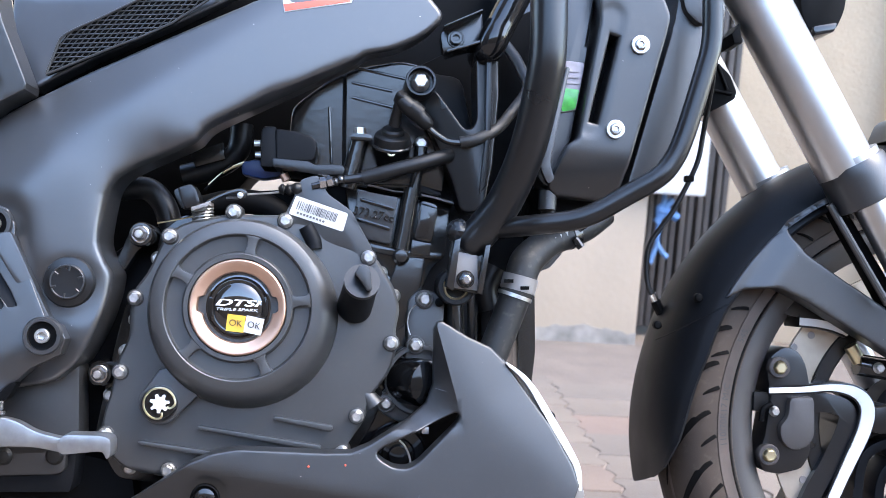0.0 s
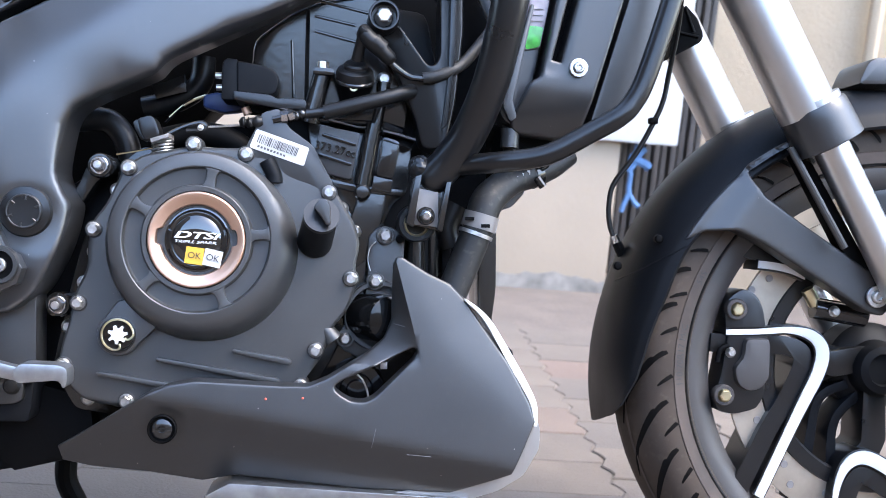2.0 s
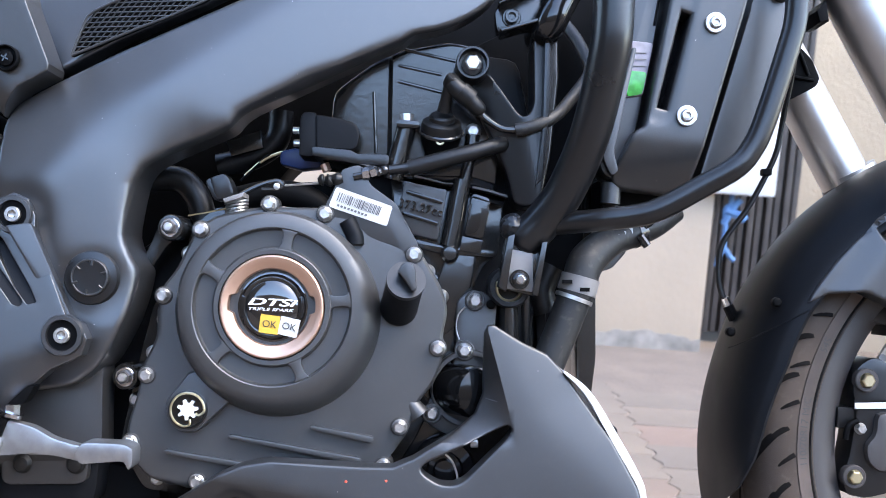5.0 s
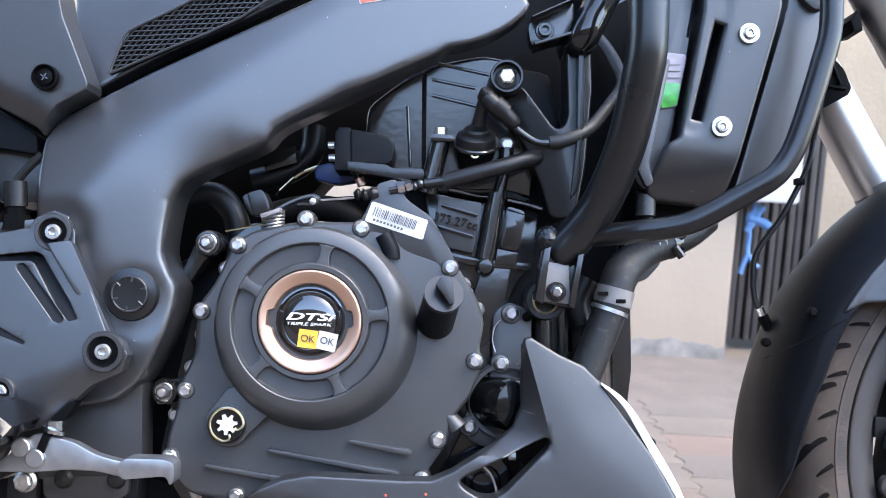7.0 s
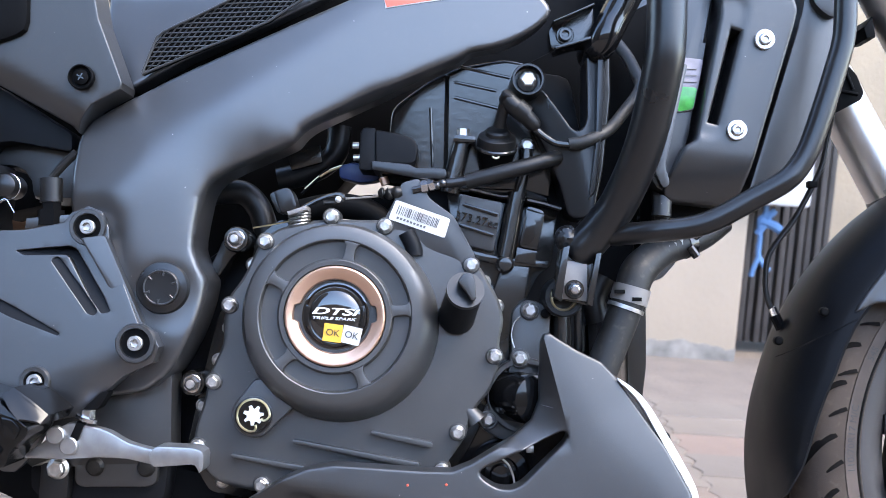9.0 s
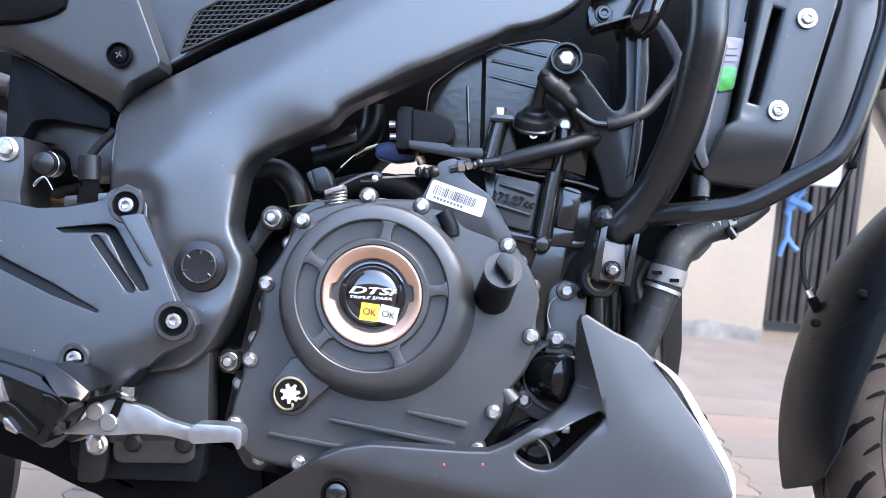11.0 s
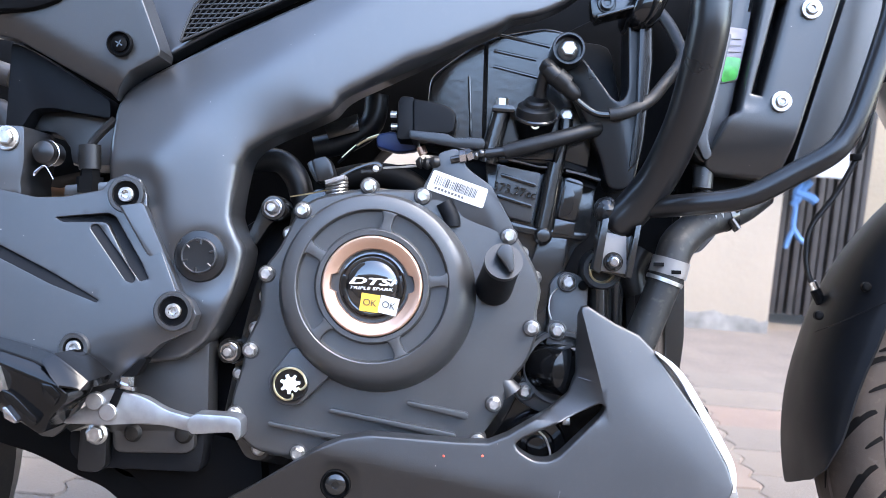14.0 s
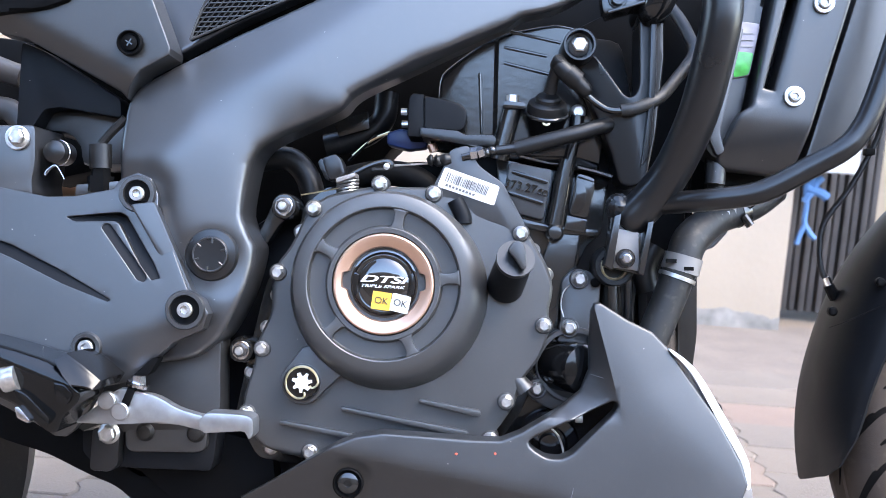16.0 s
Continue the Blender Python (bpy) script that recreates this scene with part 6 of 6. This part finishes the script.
for p in ((0.07, -0.035, -0.128), (0.104, -0.035, -0.127)):
    part("paint_fleck", lathe([(0, 0.001), (0.0012, 0.0006), (0.0008, -0.0003), (0, -0.0005)], p, 8), RED, pan)

# front fork
a, b = Vector((0.519, 0.035, 0.343)), Vector((0.611, 0.035, 0.173))
d = (b - a).normalized()
b = b + d * 0.012
for dy in (0.0, 0.212):
    o = Vector((-0.008 if dy else 0, dy, 0))
    leg = part("fork_tube", tube([a - d * 0.35 + o, b + o], 0.0280 if dy else 0.0305, 36), CHROME, bike, "polished silver fork tube")
    o = o + Vector((0.007, 0, 0))
    part("fork_slider", tube([b + o, b + d * 0.34 + o], 0.0190, 32), CHROME, leg)
    col = [b - d * 0.006, b - d * 0.004, b + d * 0.030, b + d * 0.036, b + d * 0.038]
    part("fork_collar", tube([p + o for p in col], [0.0310, 0.0350, 0.0365, 0.0350, 0.020], 36, 3), MATTE, leg, "black fork collar")
    part("seal_ring", tube([b - d * 0.014 + o, b - d * 0.006 + o], 0.0317, 32), ALLOY, leg)
    part("fork_foot", tube([b + d * 0.27 + o, b + d * 0.30 + o, b + d * 0.36 + o], [0.021, 0.030, 0.030], 24), DARK, leg)
slab("cable_guide", [(0.5173, 0.19, 0.2703), (0.5317, 0.19, 0.3035), (0.5464, 0.19, 0.2878), (0.5543, 0.19, 0.2681), (0.5516, 0.19, 0.2601), (0.5116, 0.19, 0.2386)], 0.185, 0.24, DARK, bike, 0.003, 0.003, "black cable guide on the fork")
part("guide_rib", tube([(0.531, 0.184, 0.2982), (0.5416, 0.184, 0.2708)], 0.002, 8), DARK, bike)
part("guide_rib", tube([(0.5181, 0.184, 0.2705), (0.5469, 0.184, 0.2655)], 0.002, 8), DARK, bike)
slab("fork_brace", [(0.49, 0.02, 0.298), (0.499, 0.02, 0.309), (0.502, 0.02, 0.289), (0.493, 0.02, 0.287)], 0.02, 0.06, DARK, bike, 0.003)
ind = slab("turn_signal", [(0.567, 0.05, 0.378), (0.625, 0.05, 0.38), (0.621, 0.05, 0.332), (0.611, 0.05, 0.309), (0.582, 0.05, 0.303), (0.571, 0.05, 0.324)], 0.04, 0.14, DARK, bike, 0.01, 0.008, "black lamp housing")
slab("lamp_foot", [(0.579, 0.04, 0.31), (0.606, 0.04, 0.315), (0.603, 0.04, 0.305), (0.582, 0.04, 0.3)], 0.03, 0.06, GLOSS, ind, 0.003, 0.003)
lead = part("brake_hose", tube([(0.501, 0.1, 0.316), (0.507, 0.13, 0.272), (0.503, 0.15, 0.218), (0.497, 0.15, 0.186), (0.487, 0.15, 0.162), (0.467, 0.15, 0.125), (0.442, 0.15, 0.09), (0.437, 0.15, 0.064), (0.439, 0.15, 0.042), (0.447, 0.15, 0.023), (0.452, 0.15, 0.012)], 0.0030, 10), RUBBER, bike, "black brake hose with a clip")
part("hose_clip", box((-0.005, -0.005, -0.0035), (0.005, 0.005, 0.0035), 0.0015, Matrix.Translation((0.485, 0.148, 0.162))), DARK, lead)
part("hose_end", tube([(0.444, 0.15, 0.032), (0.449, 0.15, 0.021)], 0.0042, 10), NUT, lead)
part("hose_end", tube([(0.447, 0.15, 0.024), (0.454, 0.15, 0.01)], 0.0055, 8), DARK, lead)

# front wheel
WX, WY, WZ = 0.735, 0.135, -0.110
TY = [(0.2200, 0.046), (0.2230, 0.0505), (0.2275, 0.0525), (0.2400, 0.0560), (0.2520, 0.0575), (0.2640, 0.0550), (0.2740, 0.0480), (0.2830, 0.0360), (0.2890, 0.0220), (0.2925, 0.0080)]
prof = [(r, WY - h) for r, h in TY] + [(0.2930, WY)] + [(r, WY + h) for r, h in TY[::-1]]
wheel = part("front_wheel", lathe([(0.2195, WY - 0.0470), (0.2225, WY - 0.0485), (0.2225, WY - 0.0500), (0.2150, WY - 0.0500), (0.2040, WY - 0.044), (0.1960, WY - 0.036), (0.1940, WY), (0.1960, WY + 0.036), (0.2040, WY + 0.044), (0.2225, WY + 0.050), (0.2195, WY + 0.0470)], (WX, 0, WZ), 120), GREY, bike, "dark grey cast wheel rim")
tyre = part("tyre", lathe(prof, (WX, 0, WZ), 140), TYRE, wheel, "worn dusty black tyre")
part("bead_line", lathe([(0.2280, WY - 0.0528), (0.2262, WY - 0.0542), (0.2244, WY - 0.0520)], (WX, 0, WZ), 120), GLOSS, tyre)
sp = np.array(TY + [(0.2930, 0.0)])
cum = np.r_[0, np.cumsum(np.hypot(*np.diff(sp, axis=0).T))]


def on_tyre(s, deg, lift=0.0):
    """A point of the tyre's near side: s from 0 at the bead to 1 at the crown."""
    r, h = (np.interp(s * cum[-1], cum, sp[:, i]) for i in (0, 1))
    r += lift
    return (WX + r * math.cos(radians(deg)), WY - h - lift, WZ + r * math.sin(radians(deg)))


groove_at = lambda r: float(np.interp(r, sp[:, 0], cum) / cum[-1])
tread = bmesh.new()


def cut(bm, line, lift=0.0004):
    """A tread groove's shade as a flat dark ribbon on the tyre: points of (s, degrees, half width)."""
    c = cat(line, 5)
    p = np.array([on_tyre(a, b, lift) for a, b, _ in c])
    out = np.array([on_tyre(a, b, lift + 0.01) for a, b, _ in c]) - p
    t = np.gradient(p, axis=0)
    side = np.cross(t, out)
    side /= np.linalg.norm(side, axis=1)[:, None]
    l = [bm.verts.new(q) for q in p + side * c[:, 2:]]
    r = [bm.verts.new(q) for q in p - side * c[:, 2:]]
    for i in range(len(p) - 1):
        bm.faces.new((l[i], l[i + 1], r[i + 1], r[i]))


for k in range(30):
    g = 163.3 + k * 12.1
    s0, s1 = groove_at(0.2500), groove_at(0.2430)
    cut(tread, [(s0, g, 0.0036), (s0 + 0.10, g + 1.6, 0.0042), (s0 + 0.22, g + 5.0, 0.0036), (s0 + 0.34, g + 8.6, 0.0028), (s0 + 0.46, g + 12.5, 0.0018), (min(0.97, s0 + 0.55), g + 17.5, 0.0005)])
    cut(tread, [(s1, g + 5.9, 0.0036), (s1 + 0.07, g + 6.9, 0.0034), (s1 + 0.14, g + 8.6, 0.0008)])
# near-black ribbons paint the grooves' depth; the tyre itself is uncut
tagged(part("tread_groove", tread, mat("groove_shade", (0.005, 0.0042, 0.0038), 0.9, bump=0.0, spec=0.1), tyre), kind="stuff")
part("size_band", lathe([(r, WY - float(np.interp(r, sp[:, 0], sp[:, 1])) - 0.0004) for r in np.linspace(0.2262, 0.2400, 7)], (WX, 0, WZ), 140), DUSTY, tyre, "brown dusty sidewall band")
part("tread_band", lathe([(float(np.interp(u, (-1, 0, 1), (0.2875, 0.2938, 0.2875))), WY + 0.028 * u) for u in np.linspace(-1, 1, 9)], (WX, 0, WZ), 140), DUSTY, tyre, "brown dusty running surface")
for text, size, a0, r0 in (("110/70R17 M/C", 0.0105, 184.5, 0.2345), ("54S", 0.0105, 157, 0.2345)):
    cu = bpy.data.curves.new("size_marking", "FONT")
    cu.body, cu.size, cu.extrude = text, size, 0.0007
    tmp = bpy.data.objects.new("size_marking", cu)
    me = bpy.data.meshes.new_from_object(tmp)
    bpy.data.objects.remove(tmp)
    me.materials.clear()
    me.materials.append(INK)
    for v in me.vertices:
        x, y, z = v.co
        ang, r = radians(a0) - x / r0, r0 - 0.004 + y
        h = np.interp(r, [q[0] for q in TY], [q[1] for q in TY])
        v.co = (WX + r * math.cos(ang), WY - h - z, WZ + r * math.sin(ang))
    ob = new("size_marking", me)
    ob.parent = tyre
    tagged(ob, "raised tyre size lettering")
for rr in (0.2255, 0.2405):
    part("sidewall_line", lathe([(rr - 0.0008, WY - np.interp(rr, sp[:, 0], sp[:, 1]) + 0.001), (rr, WY - np.interp(rr, sp[:, 0], sp[:, 1]) - 0.0008), (rr + 0.0008, WY - np.interp(rr, sp[:, 0], sp[:, 1]) + 0.001)], (WX, 0, WZ), 120), DUSTY, tyre)

hook = [(0.554, 0.088, -0.07), (0.591, 0.088, -0.069), (0.626, 0.088, -0.067), (0.651, 0.088, -0.073), (0.663, 0.088, -0.089), (0.659, 0.088, -0.113), (0.644, 0.088, -0.144), (0.629, 0.088, -0.175), (0.595, 0.088, -0.249)]
inner = [(0.539, 0.088, -0.082), (0.589, 0.088, -0.084), (0.62, 0.088, -0.084), (0.639, 0.088, -0.09), (0.643, 0.088, -0.101), (0.637, 0.088, -0.119), (0.622, 0.088, -0.15), (0.604, 0.088, -0.181), (0.575, 0.088, -0.242)]
for turn in (0, 80, 152, 208, 281):
    t = rot_about(WX, WZ, -turn)
    if turn == 80:
        t = Matrix.Translation((0.010, 0, -0.0285)) @ t
    bm = ribbon(inner, 0.0100, 0.092, 0.150, 0.004)
    bm.transform(t)
    spoke = part("spoke", bm, GUARD, wheel)
    if turn == 281:
        bar = [(0.5880, 0.0040), (0.6070, 0.0022), (0.6260, -0.0017), (0.6420, -0.0080)]
        part("spoke_edge", ribbon(bar, 0.0062, 0.088, 0.130, 0.001), GUARD, spoke)
        part("white_stripe", ribbon(bar, 0.0040, 0.0865, 0.0885, 0.0003), WHITE, spoke, "bright white rim stripe")
    if turn > 80:
        continue
    bm = ribbon(hook, (0.0048, 0.0050, 0.0056, 0.0080, 0.0092, 0.0088, 0.0080, 0.0074, 0.0070), 0.088, 0.130, 0.001)
    bm.transform(t)
    part("spoke_edge", bm, GUARD, spoke)
    bm = ribbon(hook, (0.0028, 0.0030, 0.0036, 0.0058, 0.0074, 0.0072, 0.0064, 0.0058, 0.0052), 0.0865, 0.0885, 0.0003)
    bm.transform(t)
    part("white_stripe", bm, WHITE, spoke, "bright white rim stripe")
    bm = plate(fillet([(0.658, 0.1, -0.077), (0.678, 0.1, -0.091), (0.736, 0.1, -0.082), (0.742, 0.1, -0.107), (0.685, 0.1, -0.119), (0.665, 0.1, -0.114)], 0.004), 0.10, 0.15, 0.005)
    bm.transform(t)
    part("spoke_root", bm, GUARD, spoke)
for line in ([(0.705, 0.12, -0.128), (0.672, 0.12, -0.146), (0.661, 0.12, -0.200), (0.650, 0.12, -0.262)], [(0.718, 0.12, -0.140), (0.692, 0.12, -0.168), (0.687, 0.12, -0.210), (0.690, 0.12, -0.270)], [(0.706, 0.12, -0.095), (0.670, 0.12, -0.090), (0.645, 0.12, -0.106)], [(0.700, 0.12, -0.112), (0.668, 0.12, -0.124), (0.622, 0.12, -0.160)]):
    part("rear_spoke", ribbon(line, 0.0055, 0.112, 0.150, 0.002), FENDER, wheel)
part("hub", lathe([(0.050, 0.16), (0.050, 0.125), (0.044, 0.118), (0.032, 0.112), (0.030, 0.096), (0.026, 0.090), (0.018, 0.088), (0.016, 0.094), (0, 0.094)], (WX, 0, WZ), 48), FENDER, wheel)
disc = part("brake_disc", lathe([(0.1380, 0.106), (0.1380, 0.101), (0.1745, 0.101), (0.1745, 0.106), (0.1380, 0.106)], (WX, 0, WZ), 120), DISC, wheel, "drilled steel brake disc")
hole = lathe([(0.0042, 0.0), (0.0040, -0.0006), (0.0, -0.0005)], n=14)
hole_ob = part("drill_hole", hole, PRIMER, disc)
hole_ob.matrix_basis = Matrix.Translation((WX + 0.150, 0.101, WZ))
for k in range(1, 48):
    ob = new("drill_hole", hole_ob.data)
    ob.parent = disc
    r, g = (0.150, 0.162, 0.171)[k % 3], radians(7.5 * k)
    ob.matrix_basis = Matrix.Translation((WX + r * math.cos(g), 0.101, WZ + r * math.sin(g)))
part("disc_carrier", lathe([(0.1390, 0.104), (0.1370, 0.0985), (0.1225, 0.0985), (0.1200, 0.101), (0.1195, 0.112)], (WX, 0, WZ), 96), GUARD, wheel)
cal = slab("brake_caliper", [(0.556, 0.09, -0.077), (0.552, 0.09, -0.053), (0.556, 0.09, -0.033), (0.572, 0.09, -0.022), (0.588, 0.09, -0.028), (0.596, 0.09, -0.043), (0.602, 0.09, -0.077), (0.6, 0.09, -0.138), (0.591, 0.09, -0.154), (0.566, 0.09, -0.16), (0.546, 0.09, -0.156), (0.542, 0.09, -0.139), (0.549, 0.09, -0.12)], 0.088, 0.125, GUARD, bike, 0.004, 0.006, "black brake caliper")
slab("caliper_cover", [(0.574, 0.08, -0.076), (0.602, 0.08, -0.076), (0.602, 0.08, -0.119), (0.593, 0.08, -0.131), (0.577, 0.08, -0.134), (0.565, 0.08, -0.125), (0.562, 0.08, -0.107), (0.572, 0.08, -0.098)], 0.080, 0.10, GREY, cal, 0.005, 0.006, "grey caliper cover")
for p in ((0.564, 0.082, -0.045), (0.552, 0.082, -0.138)):
    part("flange", lathe([(0.0115, 0.01), (0.0115, 0.001), (0.0105, 0.0), (0.0075, 0.0)], p, 32), SHEET, cal)
    bolt("hex", (p[0], p[1] + 0.001, p[2]), cal, BRASS, 1.25)
bolt("hex", (0.559, 0.085, -0.092), cal, STEEL, 0.85)
part("bleed_pipe", tube([(0.544, 0.085, -0.102), (0.547, 0.085, -0.089), (0.556, 0.085, -0.084)], 0.003, 8), DARK, cal)

# front mudguard: an arched shell round the tyre with an arm to the fork foot
EDGE_A, EDGE_R = (40, 120, 146, 151, 163, 169, 178, 182.5, 186.8, 195), (0.266, 0.266, 0.267, 0.270, 0.270, 0.2745, 0.2825, 0.290, 0.3060, 0.3075)
sec = np.array([(0.0, 0.0585), (0.10, 0.0605), (0.20, 0.0625), (0.27, 0.0642), (0.34, 0.0668), (0.46, 0.0718), (0.60, 0.0795), (0.74, 0.0900), (0.86, 0.1025), (0.95, 0.1160), (1.0, 0.1350), (0.95, 0.1540), (0.75, 0.1800), (0.40, 0.2010), (0.0, 0.2110)])
sh = bmesh.new()
rows_ = []
for layer, off in ((0, 0.0), (1, -0.003)):
    for i in range(61):
        ring = []
        for j, (u, y) in enumerate(sec):
            g = 40 + (float(np.interp(y, (0.0585, 0.10, 0.135, 0.17, 0.20), (186.8, 190, 191.4, 193, 194.3))) - 40) * i / 60
            crown = float(np.interp(g, (40, 120, 165, 184, 195), (0.314, 0.314, 0.3055, 0.3060, 0.3085)))
            hem = np.interp(g, EDGE_A, EDGE_R) if y < 0.135 else np.interp(g, (40, 165, 195), (0.288, 0.297, 0.3070))
            r = crown - (1 - u) * (crown - float(hem))
            ring.append(sh.verts.new((WX + (r + off) * math.cos(radians(g)), y + (0.002 if layer and y < 0.12 else 0) - (0.002 if layer and y > 0.15 else 0), WZ + (r + off) * math.sin(radians(g)))))
        rows_.append(ring)
for layer in (0, 61):
    for i in range(60):
        for j in range(len(sec) - 1):
            p, q = rows_[layer + i], rows_[layer + i + 1]
            sh.faces.new((p[j], p[j + 1], q[j + 1], q[j]))
for i in range(60):
    for j in (0, len(sec) - 1):
        sh.faces.new((rows_[i][j], rows_[i + 1][j], rows_[62 + i][j], rows_[61 + i][j]))
for e in (0, 60):
    for j in range(len(sec) - 1):
        sh.faces.new((rows_[e][j], rows_[e][j + 1], rows_[61 + e][j + 1], rows_[61 + e][j]))
mud = part("mudguard", sh, FENDER, bike, "matte black front mudguard")


def arm_depth(x, z):
    s = side_of(x, z, (0.530, 0, 0.042), (0.578, 0, 0.110))
    return 0.0490 + 0.0090 * np.clip(0.5 + s / 0.022, 0, 1)


part("mudguard_arm", moulded(fillet([(0.507, 0.06, 0.032), (0.516, 0.06, 0.038), (0.55, 0.06, 0.04), (0.578, 0.06, 0.027), (0.695, 0.06, -0.044), (0.712, 0.06, -0.048), (0.723, 0.06, -0.029), (0.715, 0.06, -0.012), (0.624, 0.06, 0.046), (0.58, 0.06, 0.076), (0.567, 0.06, 0.093), (0.561, 0.06, 0.106), (0.593, 0.06, 0.127), (0.614, 0.06, 0.1381), (0.5887, 0.06, 0.1241), (0.5651, 0.06, 0.1075), (0.5433, 0.06, 0.0885), (0.5236, 0.06, 0.0674), (0.5062, 0.06, 0.0443), (0.496, 0.06, 0.028)], 0.004, 3), arm_depth, 0.003, 0.080, 0.006), MATTE, mud)
bolt("washer", (0.702, 0.046, -0.027), mud, STEEL, 1.25)
for p in ((0.473, 0.0755, 0.029), (0.436, 0.101, -0.001)):
    part("mudguard_screw", lathe([(0.0048, 0.004), (0.0046, -0.0012), (0.0030, -0.0026), (0, -0.003)], p, 18), DARK, mud)
seam_pts = []
for u, y in sec[:10]:
    g = 150.3 + 13.0 * u ** 0.9
    crown = 0.3135
    r = crown - (1 - u) * (crown - float(np.interp(g, EDGE_A, EDGE_R)))
    seam_pts.append((WX + r * math.cos(radians(g)), y - 0.0004, WZ + r * math.sin(radians(g))))
part("seam", tube(seam_pts, 0.0005, 5, 3), FENDER, mud)
slab("mudguard_front", [(0.697, 0.1, 0.203), (0.708, 0.1, 0.228), (0.718, 0.1, 0.234), (0.78, 0.1, 0.233), (0.781, 0.1, 0.206)], 0.09, 0.16, MATTE, mud, 0.006, 0.006)
part("sensor_plug", tube([(0.645, 0.09, -0.022), (0.655, 0.09, -0.039)], 0.0075, 14), BRASS, cal)
part("sensor_body", tube([(0.652, 0.09, -0.042), (0.678, 0.09, -0.046), (0.711, 0.09, -0.051)], 0.012, 14), GLOSS, cal)
bolt("hex", (0.67, 0.075, -0.045), cal, STEEL, 0.9)
part("fork_strut", tube([(0.596, 0.03, 0.126), (0.657, 0.03, 0.024)], 0.0040, 10), SATIN, bike)
slab("strut_plate", [(0.604, 0.05, 0.128), (0.63, 0.05, 0.112), (0.713, 0.05, -0.024), (0.696, 0.05, -0.024), (0.67, 0.05, 0.012)], 0.05, 0.07, DARK, bike, 0.003)

for a, b in (((0.189, -0.03, -0.059), (0.199, -0.03, -0.061)), ((0.203, -0.03, -0.181), (0.226, -0.03, -0.183)), ((0.169, -0.03, -0.175), (0.173, -0.03, -0.156))):
    x, z = np.linspace(a[0], b[0], 6), np.linspace(a[2], b[2], 6)
    part("scuff", tube(list(zip(x, pan_depth(x, z) + 0.0001, z)), 0.0004, 6, 2), INK_GREY, pan, "pale scuff")

# ---- paving, last: interlocking pavers with a toothed joint running away from the camera ----
def paver_mesh():
    d, w, z = 0.128, 0.252, 0.016
    ys = np.linspace(0, d, 9)
    tooth = [0.007 * s for s in (0, 1, 0.4, -1, 0, 1, 0.4, -1, 0)]
    left = [(tooth[i], y) for i, y in enumerate(ys)]
    right = [(w + tooth[i], y) for i, y in enumerate(ys)]
    loop = left + right[::-1]
    c = np.array(loop).mean(0)
    inset = 0.0008
    bm = bmesh.new()
    top = [bm.verts.new((c[0] + (x - c[0]) * (1 - 2 * (inset + 0.0020) / w), c[1] + (y - c[1]) * (1 - 2 * (inset + 0.0020) / d), 0.0)) for x, y in loop]
    mid = [bm.verts.new((c[0] + (x - c[0]) * (1 - 2 * inset / w), c[1] + (y - c[1]) * (1 - 2 * inset / d), -0.002)) for x, y in loop]
    low = [bm.verts.new((v.co.x, v.co.y, -z)) for v in mid]
    bm.faces.new(top)
    for p, q in ((top, mid), (mid, low)):
        for i in range(len(p)):
            bm.faces.new((p[i], p[(i + 1) % len(p)], q[(i + 1) % len(p)], q[i]))
    me = bpy.data.meshes.new("paver")
    bmesh.ops.recalc_face_normals(bm, faces=bm.faces[:])
    bm.to_mesh(me)
    bm.free()
    return me


def tint(m, spread):
    """Vary a material from piece to piece."""
    nt = m.node_tree
    b = nt.nodes["Principled BSDF"]
    src = b.inputs["Base Color"].links[0].from_socket
    info, ramp, mix = nt.nodes.new("ShaderNodeObjectInfo"), nt.nodes.new("ShaderNodeValToRGB"), nt.nodes.new("ShaderNodeMix")
    ramp.color_ramp.elements[0].color, ramp.color_ramp.elements[1].color = (*spread[0], 1), (*spread[1], 1)
    e = ramp.color_ramp.elements.new(0.9)
    e.color = (*spread[2], 1)
    nt.links.new(info.outputs["Random"], ramp.inputs[0])
    mix.data_type, mix.blend_type = "RGBA", "MULTIPLY"
    mix.inputs["Factor"].default_value = 1.0
    nt.links.new(src, mix.inputs["A"])
    nt.links.new(ramp.outputs[0], mix.inputs["B"])
    nt.links.new(mix.outputs["Result"], b.inputs["Base Color"])


tint(PAVER, ((0.86, 0.88, 0.90), (1.12, 0.95, 0.92), (1.06, 1.04, 1.0)))
PM = paver_mesh()
PM.materials.append(PAVER)
rng = random.Random(11)
vs_, fs_ = [], []
base_v = [tuple(v.co) for v in PM.vertices]
base_f = [tuple(p.vertices) for p in PM.polygons]
for i in range(-16, 20):
    for j in range(-6, 12):
        x, y = 0.565 + 0.252 * i, 0.60 + 0.128 * (j + 0.5 * (i % 2))
        if y + 0.128 > 1.46:
            continue
        z = rng.uniform(-0.0015, 0.0015)
        if -0.8 < x < 1.45 and y > 0.05:
            ob = new("paver", PM)
            ob.parent = ground
            ob.matrix_basis = pose(x, y, z, rng.uniform(-0.3, 0.3), rng.uniform(-0.2, 0.2), 0)
        else:
            n = len(vs_)
            vs_ += [(a + x, b + y, c + z) for a, b, c in base_v]
            fs_ += [tuple(n + k for k in f) for f in base_f]
me = bpy.data.meshes.new("paving")
me.from_pydata(vs_, [], fs_)
me.materials.append(PAVER)
ob = new("paving", me)
ob.parent = ground
tagged(ob, "pale interlocking concrete pavers", kind="stuff")
